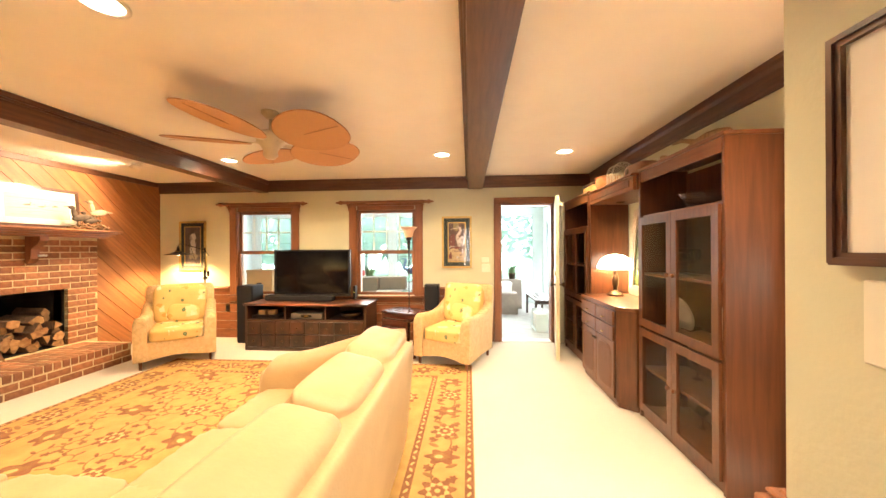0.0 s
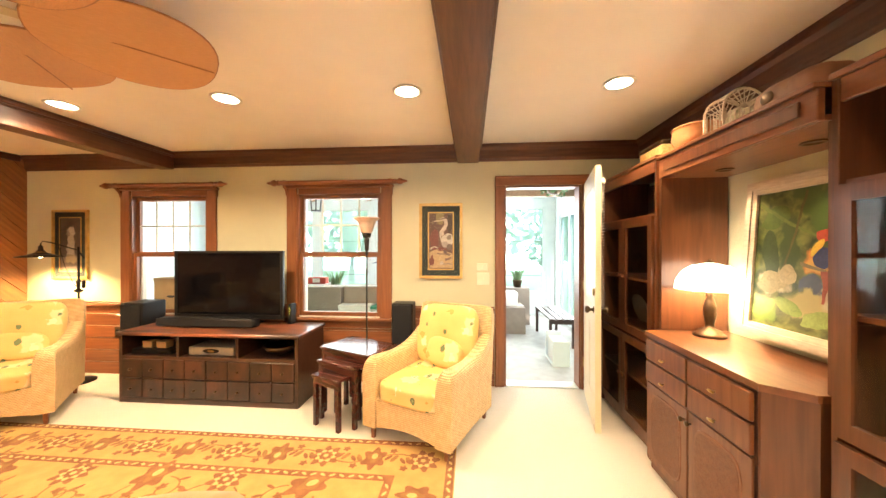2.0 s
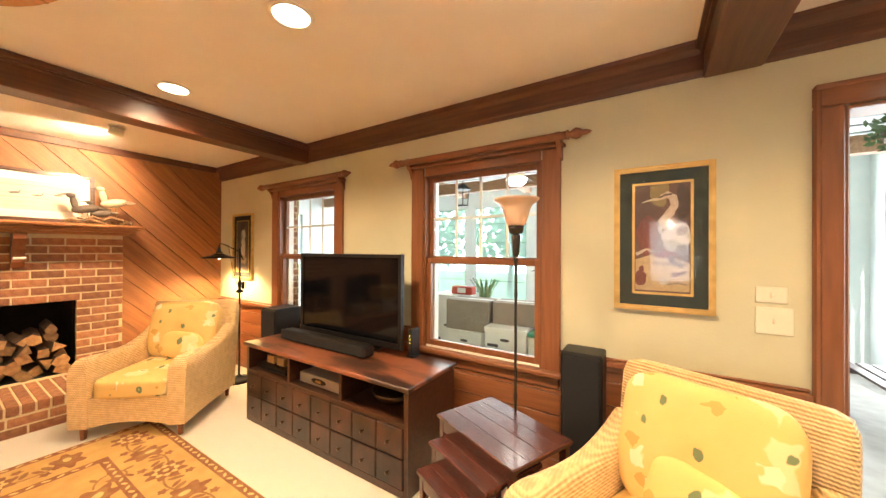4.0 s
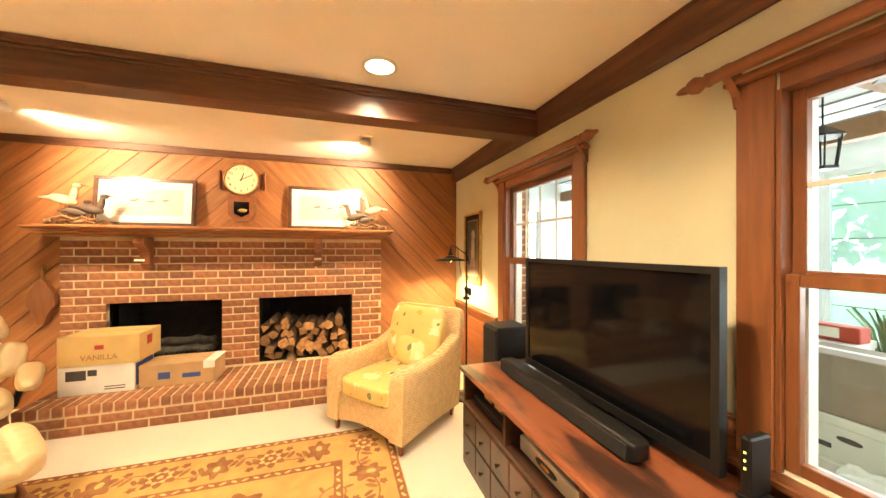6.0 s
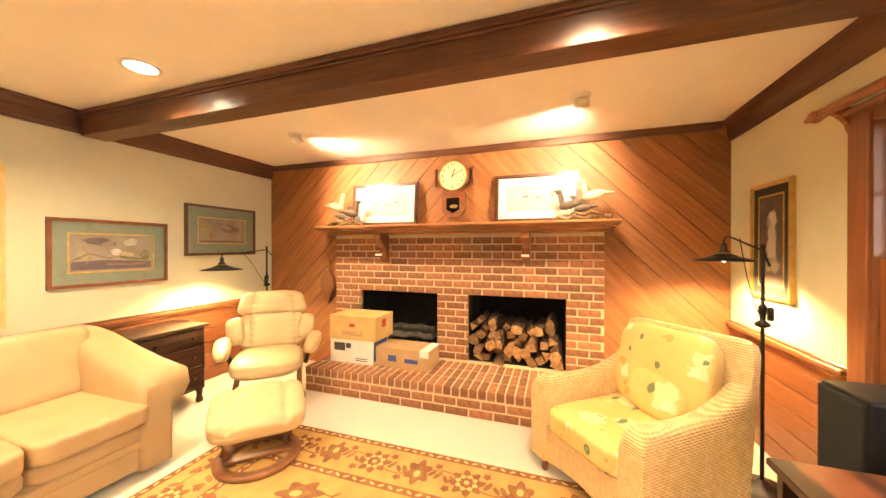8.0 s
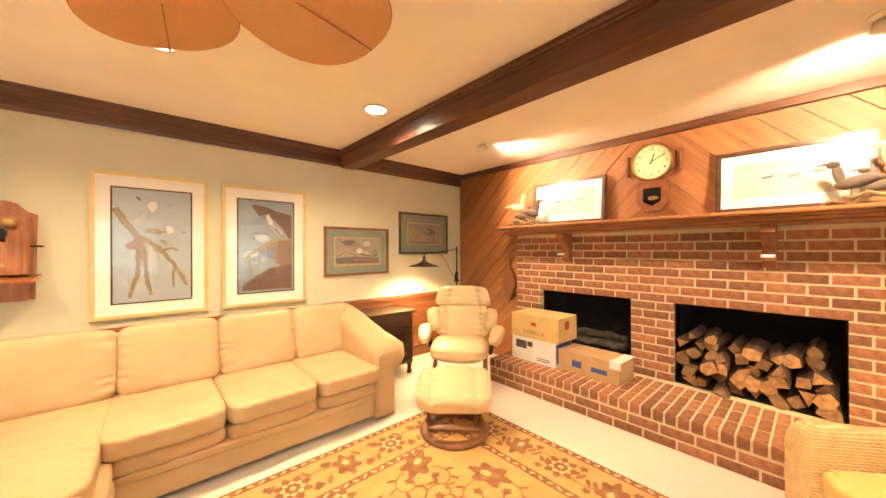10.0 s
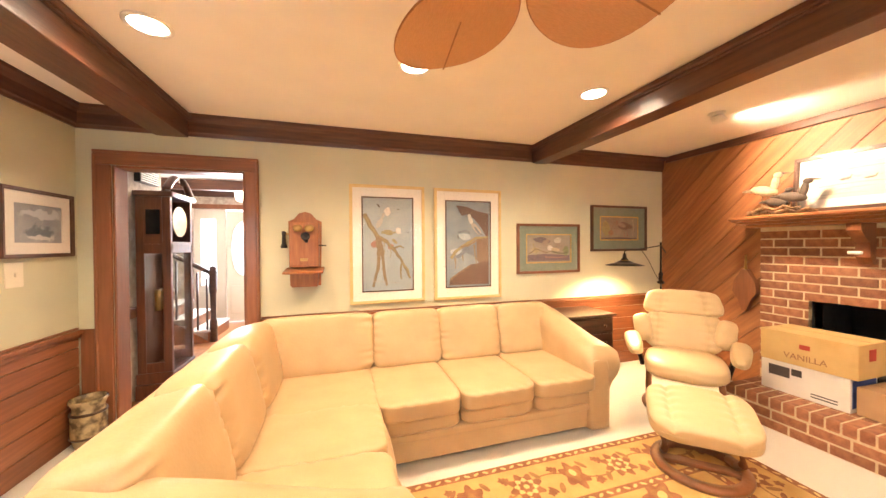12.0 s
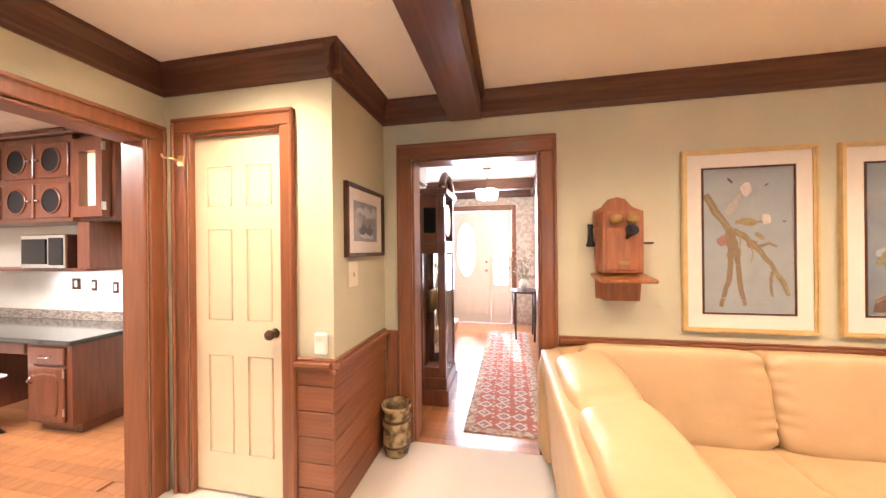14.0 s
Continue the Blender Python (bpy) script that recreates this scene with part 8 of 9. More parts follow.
blade_plant(pose(-1.32, 7.6, FZ + 0.62), 14, 0.34, "spiky green plant in a red pot on a box", INKR)
blade_plant(pose(1.85, 8.65, FZ + 0.682), 14, 0.26, "spiky green plant in a dark pot on a carton", BRONZE)
hb = thing("hanging_plant", (2.30, 7.6, 2.619), "leafy hanging plant by the sunroom ceiling", "plant")
part("basket", lathed([(0.03, -0.36), (0.12, -0.32), (0.15, -0.24), (0.14, -0.24), (0.0, -0.30)], 16), BRONZE, hb, smooth=True)
part("chain", tubed([(0, 0, 0), (0, 0, -0.3)], 0.004, 5), IRON, hb)
random.seed(8)
bm = bmesh.new()
for k in range(260):
    a, r, z = random.uniform(0, 6.28), random.uniform(0.05, 0.24), random.uniform(-0.36, -0.1)
    c = Vector((r * math.cos(a), r * math.sin(a), z))
    d = Vector((random.uniform(-1, 1), random.uniform(-1, 1), random.uniform(-1, 0.6))).normalized() * 0.035
    e = d.cross(Vector((random.uniform(-1, 1), random.uniform(-1, 1), random.uniform(-1, 1)))).normalized() * 0.018
    bm.faces.new([bm.verts.new(c - d), bm.verts.new(c + e), bm.verts.new(c + d), bm.verts.new(c - e)])
part("foliage", bm, LEAF, hb, "clustered small green leaves")
ap = thing("garden_heron", (-0.30, 7.5, FZ), "blue metal garden heron standing in the sunroom", "statue")
BLUEM = mat("blue_patina", (0.09, 0.13, 0.26), (0.05, 0.08, 0.16), 0.5, metal=0.3, scale=30, stretch=(1, 1, 4))
bm = softed((0.02, 0, 0.98), (0.40, 0.18, 0.17), 2.2, 10, taper=lambda x, y, z: (x, y, z + 0.25 * x))
tube(bm, [(-0.14, 0, 0.95), (-0.23, 0, 1.00), (-0.235, 0, 1.09), (-0.20, 0, 1.16), (-0.235, 0, 1.21)], 0.036, 10, 0.02)
tube(bm, [(-0.235, 0, 1.21), (-0.36, 0, 1.18)], 0.014, 6, 0.003)
tube(bm, [(0.16, 0, 1.02), (0.34, 0, 1.06)], 0.05, 8, 0.008)
tube(bm, [(0.0, 0.03, 0.92), (0.0, 0.03, 0.0)], 0.013, 6)
tube(bm, [(0.05, -0.03, 0.92), (0.05, -0.03, 0.0)], 0.013, 6)
part("body", bm, BLUEM, ap, smooth=True)
# a ceiling fan with dark blades and a lit glass bowl
sf = thing("sunroom_ceiling_fan", (-0.80, 7.36, 2.619), "dark-bladed sunroom ceiling fan with a lit glass bowl", "ceiling fan")
part("downrod", tubed([(0, 0, 0), (0, 0, -0.22)], 0.012, 8), BRONZE, sf)
part("motor", lathed([(0.03, -0.20), (0.10, -0.215), (0.11, -0.27), (0.08, -0.31), (0.05, -0.32), (0, -0.32)], 20), BRONZE, sf, smooth=True)
part("light_bowl", lathed([(0.06, -0.322), (0.125, -0.335), (0.115, -0.38), (0.07, -0.41), (0, -0.42)], 20), mat("lit_bowl", (0.9, 0.88, 0.8), None, 0.3, emit=(1, 0.93, 0.8), power=12), sf, "glowing glass bowl", True)
for k in range(5):
    part("blade", bx(0.10, 0.58, -0.062, 0.062, -0.004, 0.004, 0.003), DARKW, sf, "dark wooden blade", at=pose(0, 0, -0.262, 0, 0, 20 + 72 * k) @ pose(0, 0, 0, 11, 0, 0))
# more stacked clutter below the second window
printed_box = storage_box(bw(-0.08, 6.72, FZ, 2), 0.36, 0.36, 0.40, CARD, "brown cardboard box printed green on the sunroom floor", False)
part("green_print", bx(-0.15, 0.15, -0.183, -0.179, 0.06, 0.26, 0.001), mat("green_ink", (0.12, 0.26, 0.05), None, 0.7), printed_box)
storage_box(bw(-0.08, 6.73, FZ + 0.402, -3), 0.34, 0.34, 0.16, CARD, "flat brown cardboard box stacked in the sunroom", False)
storage_box(bw(-0.07, 6.73, FZ + 0.565, 4), 0.33, 0.30, 0.10, GREYC, "flat grey cardboard box stacked in the sunroom", False)
storage_box(bw(-0.05, 6.95, FZ + 0.668, 2), 0.34, 0.26, 0.26, GREYC, "grey cardboard box on top of others", False)
tote = thing("storage_tote", (-0.375, 6.93, FZ), "tall white plastic tote with a green lid", "tote")
part("body", bx(-0.085, 0.085, -0.17, 0.17, 0, 0.56, 0.008), CARDW, tote)
part("lid", bx(-0.092, 0.092, -0.178, 0.178, 0.5605, 0.60, 0.006), mat("green_plastic", (0.04, 0.26, 0.17), None, 0.4), tote, "bright green lid")
pt = thing("red_planter", (-1.48, 7.28, FZ + 0.865), "red and white planter box on grey cardboard", "planter")
part("body", bx(-0.15, 0.15, -0.06, 0.06, 0, 0.10, 0.006), INKR, pt)
part("band", bx(-0.06, 0.06, -0.062, -0.0605, 0.02, 0.085, 0.0005), CARDW, pt)
bag = thing("crumpled_paper_bag", (-1.0, 6.55, FZ), "crumpled white paper bag on the sunroom floor", "bag")
part("body", softed((0, 0, 0.19), (0.34, 0.24, 0.38), 3.2, 9, wrinkle=0.18, seed=3), CARDW, bag)

# garden outside: lawn, hedge of leaf clumps
setting("ground", bx(-60, 60, -60, 60, -0.30, -0.25), mat("lawn", (0.10, 0.16, 0.05), (0.06, 0.10, 0.03), 0.95, scale=3, bump=0.5), "green lawn round the house")
random.seed(11)
HEDGE = mat("hedge_leaf", (0.12, 0.24, 0.09), (0.07, 0.15, 0.05), 0.6, scale=2)


def shrub(x, y, h, n, name="garden_tree"):
    root = thing(name, (x, y, -0.25), "leafy green tree seen through the sunroom glass", "tree", "garden trees")
    part("trunk", tubed([(0, 0, 0), (0.06, 0.03, h * 0.3), (0.02, -0.05, h * 0.65)], 0.11, 8, 0.05), BARK, root, smooth=True)
    for k in range(5):
        a = 6.28 * k / 5
        part("limb", tubed([(0.04, 0, h * 0.35), (0.6 * math.cos(a), 0.6 * math.sin(a), h * 0.6)], 0.04, 6, 0.015), BARK, root)
    bm = bmesh.new()
    for k in range(n):
        a, t = random.uniform(0, 6.28), random.uniform(0, 1)
        rr = (0.4 + 1.1 * math.sin(math.pi * min(t + 0.15, 1))) * math.sqrt(random.random()) * (1 + 0.3 * math.sin(3 * a + x))
        c = Vector((rr * math.cos(a), rr * math.sin(a), h * (0.25 + 0.75 * t)))
        d = Vector((random.uniform(-1, 1), random.uniform(-1, 1), random.uniform(-1, 1))).normalized() * 0.2
        e = d.cross(Vector((random.uniform(-1, 1), random.uniform(-1, 1), random.uniform(-1, 1)))).normalized() * 0.12
        bm.faces.new([bm.verts.new(c - d), bm.verts.new(c + e), bm.verts.new(c + d), bm.verts.new(c - e)])
    part("crown", bm, HEDGE, root)


for x, y, h in ((-9, 14, 4.5), (-6.3, 13, 3.6), (-3.6, 14.5, 4.8), (-1.2, 13.2, 3.4), (1.5, 14.6, 4.6), (4.2, 13.2, 3.8), (7, 14, 4.4), (7.5, 10, 4.0), (7.2, 7, 3.6)):
    shrub(x, y, h * 1.25, 1000)
# added emissive sheet: its glow stands in for overexposed daylight behind the trees
GLOW = mat("glowing_backdrop", (0.6, 0.8, 0.7), (0.35, 0.6, 0.45), 1.0, scale=0.35, emit=(0.86, 1.0, 0.97), power=4.6)
setting("backdrop", bx(-45, 45, 27, 27.2, -0.25, 16), GLOW, "glowing sheet put in for the bright distance beyond the garden")

# ---------------------------------------------------------------- hall beyond the south doorway
WPAPER = mat("wallpaper", (0.62, 0.56, 0.48), (0.46, 0.38, 0.31), 0.8, scale=16, contrast=(0.42, 0.6))
HX0, HX1, FRONTY, HYC = 0.20, 1.50, -3.20, -0.45
setting("hall_floor", bx(HX0 - 0.1, 4.2, FRONTY - 0.1, YS - 0.001, -0.05, -0.004), OAK, "polished oak hall floor")
setting("hall_ceiling", bx(HX0 - 0.1, 4.2, FRONTY - 0.1, YS - TH, H, H + 0.1), CEIL, "white hall ceiling")
setting("hall_wall_west", bx(HX0 - 0.1, HX0, FRONTY, YS - TH, -0.05, H), WPAPER, "floral wallpapered hall wall")
setting("hall_wall_east", bx(HX1, HX1 + 0.1, HYC, YS - TH, -0.05, H), WPAPER, "floral wallpapered hall wall")
setting("stair_wall", bx(4.1, 4.2, FRONTY, HYC, -0.05, H), WPAPER, "wallpapered stairwell wall")
setting("stair_wall_north", bx(HX1 + 0.1, 4.2, HYC, HYC + 0.1, -0.05, H), WPAPER, "wallpapered stairwell wall")
DOORX = (0.98, 1.71)
setting("hall_wall_front", holed("y", FRONTY - 0.12, FRONTY, HX0 - 0.1, 4.2, -0.05, H, [(0.60, 2.22, -0.05, 2.10)]), WPAPER, "wallpapered front hall wall")
for a, b, nm in ((HX0, 4.1, "hall_crown_front"),):
    setting(nm, bx(a, b, FRONTY, FRONTY + 0.07, H - 0.14, H - 0.001, 0.01), BEAMX, "dark stained hall crown moulding")
setting("hall_crown_west", bx(HX0, HX0 + 0.07, FRONTY + 0.071, YS - TH, H - 0.14, H - 0.001, 0.01), BEAM, "dark stained hall crown moulding")
setting("hall_beam", bx(HX0 + 0.071, 4.1, -2.3, -2.18, H - 0.16, H - 0.001, 0.01), BEAMX, "dark stained hall ceiling beam")
setting("hall_chair_rail", bx(HX1 - 0.025, HX1, -0.40, YS - TH - 0.03, 0.76, 0.86, 0.006), TRIM, "stained hall chair rail")
setting("front_door_casing", boxes((0.52, 0.60, FRONTY, FRONTY + 0.03, 0, 2.18), (2.22, 2.30, FRONTY, FRONTY + 0.03, 0, 2.18), (0.60, 2.22, FRONTY, FRONTY + 0.03, 2.10, 2.18), bev=0.004), TRIM, "stained front door casing")
fd = thing("front_door", (0, FRONTY - 0.02, 0), "cream front door with bright oval glass, closed", "front door", kind="structure")
FROST = bpy.data.materials.new("frosted_glass")
FROST.use_nodes = True
_n, _l = FROST.node_tree.nodes, FROST.node_tree.links
_n.remove(_n["Principled BSDF"])
_t, _c, _m = _n.new("ShaderNodeBsdfTranslucent"), _n.new("ShaderNodeBsdfTransparent"), _n.new("ShaderNodeMixShader")
_t.inputs[0].default_value, _m.inputs[0].default_value = (0.92, 0.94, 0.96, 1), 0.35
_l.new(_t.outputs[0], _m.inputs[1]), _l.new(_c.outputs[0], _m.inputs[2]), _l.new(_m.outputs[0], _n["Material Output"].inputs[0])
# door leaf with an oval light
ox, oz, oa, ob_ = 1.435, 1.37, 0.19, 0.51
bm = bmesh.new()
n = 40
inner = [(ox + oa * math.cos(2 * math.pi * k / n), oz + ob_ * math.sin(2 * math.pi * k / n)) for k in range(n)]
dx0, dx1, dz0, dz1 = DOORX[0] + 0.01, DOORX[1] - 0.01, 0.01, 2.06
outer = []
for u, v in inner:
    du, dv = u - ox, v - oz
    t = min([((dx1 - ox) / du) if du > 1e-6 else ((dx0 - ox) / du) if du < -1e-6 else 1e9, ((dz1 - oz) / dv) if dv > 1e-6 else ((dz0 - oz) / dv) if dv < -1e-6 else 1e9])
    outer.append((ox + du * t, oz + dv * t))
for k in range(n):
    q = (k + 1) % n
    for y in (0, -0.04):
        bm.faces.new([bm.verts.new((p[0], y, p[1])) for p in (inner[k], inner[q], outer[q], outer[k])])
    bm.faces.new([bm.verts.new((p[0], y, p[1])) for p, y in ((inner[k], 0), (inner[q], 0), (inner[q], -0.04), (inner[k], -0.04))])
for cz in ((dx0, dz0), (dx1, dz0), (dx0, dz1), (dx1, dz1)):
    near = sorted(range(n), key=lambda k: (outer[k][0] - cz[0]) ** 2 + (outer[k][1] - cz[1]) ** 2)[:2]
    bm.faces.new([bm.verts.new((p[0], 0, p[1])) for p in (outer[near[0]], cz, outer[near[1]])])
bmesh.ops.remove_doubles(bm, verts=bm.verts, dist=1e-4)
DCREAM = mat("cream_door", (0.80, 0.74, 0.64), (0.77, 0.71, 0.61), 0.45, scale=5)
part("leaf", bm, DCREAM, fd)
part("oval_ring", tubed([(u, 0.008, v) for u, v in inner + [inner[0]]], 0.014, 8), DCREAM, fd, smooth=True)
bm = bmesh.new()
bm.faces.new([bm.verts.new((u, -0.02, v)) for u, v in inner])
g_ = part("oval_glass", bm, FROST, fd, "bright oval frosted glass")
g_.visible_shadow = False
for a, b in ((1.06, 1.32), (1.40, 1.64)):
    part("raised_panel", bx(a, b, 0.0005, 0.012, 0.16, 0.68, 0.005), DCREAM, fd)
part("lever", lathed([(0.028, 0), (0.028, 0.01), (0.012, 0.02), (0.026, 0.05), (0, 0.06)], 14, pose(1.06, 0, 0.98, -90)), BRASS, fd, "brass door handle", True)
part("deadbolt", lathed([(0.025, 0), (0.025, 0.015), (0, 0.02)], 14, pose(1.06, 0, 1.14, -90)), BRASS, fd, "brass deadbolt", True)
for a, b in ((0.61, 0.965), (1.725, 2.21)):
    sl = thing("sidelight", (0, FRONTY - 0.02, 0), "cream sidelight with tall bright glass beside the front door", "window", "sidelights", "structure")
    gx0, gx1 = (a + 0.06, b - 0.04) if a < 1 else (a + 0.14, b - 0.10)
    part("frame", holed("y", -0.04, 0.0, a, b, 0.01, 2.09, [(gx0, gx1, 0.71, 1.92)]), DCREAM, sl)
    part("raised_panel", bx(gx0, gx1, 0.0005, 0.01, 0.14, 0.60, 0.004), DCREAM, sl)
    g_ = part("pane", bx(gx0, gx1, -0.022, -0.018, 0.71, 1.92), FROST, sl)
    g_.visible_shadow = False
part("door_post", boxes((0.966, 0.979, FRONTY - 0.06, FRONTY - 0.005, 0, 2.09), (1.711, 1.724, FRONTY - 0.06, FRONTY - 0.005, 0, 2.09)), DCREAM, fd).matrix_parent_inverse = fd.matrix_basis.inverted()
# added pale slab: catches the sun to brighten the front door glass
setting("front_porch", bx(-1, 5, -6, FRONTY - 0.12, -0.25, -0.06), PAVER, "pale slab added to brighten the front door glass")

def runner_mat():
    m = mat("runner_wool", (0.40, 0.15, 0.11), (0.33, 0.11, 0.08), 0.95, scale=12, bump=0.4, bscale=300)
    N, L = m.node_tree.nodes, m.node_tree.links
    b = N["Principled BSDF"]
    out = b.inputs["Base Color"].links[0].from_socket
    tc = N.new("ShaderNodeTexCoord")
    for sc, thr, col, loc in ((6.5, 0.42, (0.55, 0.47, 0.40), 0.3), (6.5, 0.27, (0.16, 0.17, 0.22), 0.3), (6.5, 0.16, (0.45, 0.18, 0.13), 0.3), (15, 0.24, (0.52, 0.43, 0.34), 2.1)):
        mp = N.new("ShaderNodeMapping")
        mp.inputs["Location"].default_value = (loc, loc, 0)
        v = N.new("ShaderNodeTexVoronoi")
        v.voronoi_dimensions, v.distance = "2D", "MANHATTAN"
        v.inputs["Scale"].default_value, v.inputs["Randomness"].default_value = sc, 0.25
        L.new(tc.outputs["Object"], mp.inputs[0]), L.new(mp.outputs[0], v.inputs["Vector"])
        lt = N.new("ShaderNodeMath")
        lt.operation = "LESS_THAN"
        lt.inputs[1].default_value = thr
        L.new(v.outputs["Distance"], lt.inputs[0])
        mx = N.new("ShaderNodeMix")
        mx.data_type = "RGBA"
        mx.inputs[7].default_value = (*col, 1)
        L.new(lt.outputs[0], mx.inputs[0]), L.new(out, mx.inputs[6])
        out = mx.outputs[2]
    L.new(out, b.inputs["Base Color"])
    return m


rn = thing("hall_runner", (0.68, -1.06, -0.0035), "red oriental runner rug with cream border on the hall floor", "rug")
part("field", bx(-0.24, 0.24, -1.48, 1.48, 0, 0.009, 0.002), runner_mat(), rn)
part("border", boxes((-0.31, -0.2405, -1.55, 1.55, 0, 0.009), (0.2405, 0.31, -1.55, 1.55, 0, 0.009), (-0.24, 0.24, -1.55, -1.4805, 0, 0.009), (-0.24, 0.24, 1.4805, 1.55, 0, 0.009)), mat("runner_border", (0.50, 0.42, 0.33), (0.26, 0.16, 0.13), 0.95, scale=26, contrast=(0.4, 0.6)), rn)

def grandfather_clock():
    root = thing("grandfather_clock", pose(1.33, -0.13, -0.003, 0, 0, -90), "tall dark wooden grandfather clock with glass sides", "clock")
    CK = mat("clock_wood", (0.16, 0.055, 0.026), (0.09, 0.03, 0.015), 0.3, scale=8, stretch=(5, 5, 0.5), coat=0.35)
    w, d = 0.265, 0.145
    part("base", bx(-w, w, -d - 0.015, d, 0, 0.14, 0.008), CK, root)
    part("plinth", bx(-w + 0.02, w - 0.02, -d, d, 0.1405, 0.24, 0.006), CK, root)
    for x in (-w + 0.03, w - 0.03 - 0.04):
        for y in (-d + 0.01, d - 0.075):
            part("post", bx(x, x + 0.04, y, y + 0.065, 0.2405, 1.88, 0.004), CK, root)
    part("back", bx(-w + 0.07, w - 0.07, d - 0.02, d - 0.01, 0.2405, 1.88), CK, root)
    part("rail", bx(-w + 0.03, w - 0.03, -d + 0.01, d - 0.01, 1.35, 1.44, 0.004), CK, root)
    part("hood", bx(-w + 0.03, w - 0.03, -d + 0.011, d - 0.011, 1.4405, 1.46), CK, root)
    for s in (-1, 1):
        part("hood_side", bx(s * (w - 0.04) - 0.010, s * (w - 0.04) + 0.010, -d + 0.076, d - 0.076, 1.46, 1.88), CK, root)
        part("hood_window", bx(s * (w - 0.029) - 0.002, s * (w - 0.029) + 0.002, -d + 0.09, d - 0.09, 1.53, 1.76), SCREEN, root, "dark fretwork window")
        part("lower_rail", bx(s * (w - 0.05) - 0.012, s * (w - 0.05) + 0.012, -d + 0.076, d - 0.076, 0.2405, 0.33), CK, root)
        g_ = part("side_glass", bx(s * (w - 0.05) - 0.002, s * (w - 0.05) + 0.002, -d + 0.05, d - 0.05, 0.26, 1.34), DGLASS, root, "clear side glass")
        g_.visible_shadow = False
    part("hood_top", bx(-w, w, -d - 0.02, d, 1.8805, 1.93, 0.008), CK, root)
    for s in (-1, 1):
        part("pediment", tubed([(s * 0.25, -d + 0.03, 1.94)] + [(s * (0.25 - 0.19 * k / 8), -d + 0.03, 1.95 + 0.13 * math.sin(math.pi / 2 * k / 8)) for k in range(9)] + [(s * 0.05, -d + 0.03, 2.04)], 0.035, 8, 0.03), CK, root, "curved swan-neck pediment", True)
    part("dial", lathed([(0.0, 0), (0.15, 0), (0.15, 0.006), (0, 0.006)], 28, pose(0, -d + 0.03, 1.66, 90)), PALEGOLD, root, "round clock dial")
    g_ = part("front_glass", bx(-w + 0.07, w - 0.07, -d + 0.018, -d + 0.022, 0.26, 1.34), DGLASS, root, "glass front")
    g_.visible_shadow = False
    part("pendulum", boxes((-0.008, 0.008, -0.01, 0.0, 0.62, 1.35)), BRASS, root)
    part("pendulum_bob", lathed([(0, 0), (0.085, 0.004), (0.085, 0.012), (0, 0.016)], 24, pose(0, 0, 0.56, 90)), BRASS, root, "brass pendulum bob", True)
    for x in (-0.1, 0.0, 0.1):
        part("weight", lathed([(0.0, 0.8), (0.025, 0.8), (0.025, 1.0), (0, 1.0)], 12, pose(x, 0.03, 0)), BRASS, root, "brass weight", True)


grandfather_clock()
vt = thing("air_vent", pose(HX1, -0.12, 2.10, 0, 0, -90), "dark slotted air grille on the hall wall", "vent")
part("backing", bx(-0.16, 0.16, -0.05, -0.001, -0.08, 0.08), BLACK, vt)
for k in range(7):
    part("slat", bx(-0.15, 0.15, -0.058, -0.0505, -0.07 + k * 0.021, -0.06 + k * 0.021), PALEB, vt)
ch = thing("chandelier", (0.92, -1.45, H), "hall pendant with clear glass shades, lit", "chandelier")
part("canopy", lathed([(0.06, 0), (0.055, -0.02), (0, -0.03)], 18), BRONZE, ch, smooth=True)
part("stem", tubed([(0, 0, -0.02), (0, 0, -0.26)], 0.006, 8), BRONZE, ch)
for k in range(4):
    a = math.pi / 2 * k + 0.5
    c, s = math.cos(a), math.sin(a)
    part("arm", tubed([(0, 0, -0.26), (0.07 * c, 0.07 * s, -0.44), (0.10 * c, 0.10 * s, -0.42)], 0.006, 6), BRONZE, ch)
    part("glass_shade", lathed([(0.02, 0), (0.045, 0.02), (0.055, 0.08), (0.065, 0.13), (0.06, 0.13), (0.05, 0.08), (0.04, 0.024), (0, 0.01)], 14, pose(0.10 * c, 0.10 * s, -0.42)), mat("lit_glass", (0.9, 0.85, 0.75), None, 0.2, emit=(1, 0.86, 0.66), power=4), ch, "glowing glass shade", True)
ht = thing("hall_table", (0.42, -2.3, -0.003), "small dark half-round hall table", "table")
part("top", lathed([(0.0, 0.72), (0.24, 0.72), (0.24, 0.745), (0, 0.745)], 24, Matrix.Diagonal((0.85, 1.3, 1, 1))), DARKW, ht)
for x, y in ((-0.14, -0.22), (-0.14, 0.22), (0.14, -0.14), (0.14, 0.14)):
    part("leg", tubed([(x, y, 0.72), (x * 1.05, y * 1.05, 0.4), (x * 0.95, y, 0.0)], 0.022, 8, 0.014), DARKW, ht, smooth=True)
fl = thing("flower_arrangement", (0.42, -2.3, 0.7425), "pale dried flower arrangement in a vase", "flowers")
part("vase", lathed([(0.05, 0), (0.075, 0.08), (0.05, 0.15), (0.04, 0.17), (0.035, 0.16), (0, 0.02)], 18), CHINA, fl, smooth=True)
bm = bmesh.new()
random.seed(4)
for k in range(160):
    v = Vector((random.gauss(0, 0.1), random.gauss(0, 0.1), 0.36 + random.gauss(0, 0.12)))
    v.z = max(v.z, 0.19)
    d = Vector((random.uniform(-1, 1), random.uniform(-1, 1), random.uniform(-1, 1))).normalized() * 0.026
    e = d.cross(Vector((random.uniform(-1, 1), 1, random.uniform(-1, 1)))).normalized() * 0.02
    bm.faces.new([bm.verts.new(v - d), bm.verts.new(v + e), bm.verts.new(v + d), bm.verts.new(v - e)])
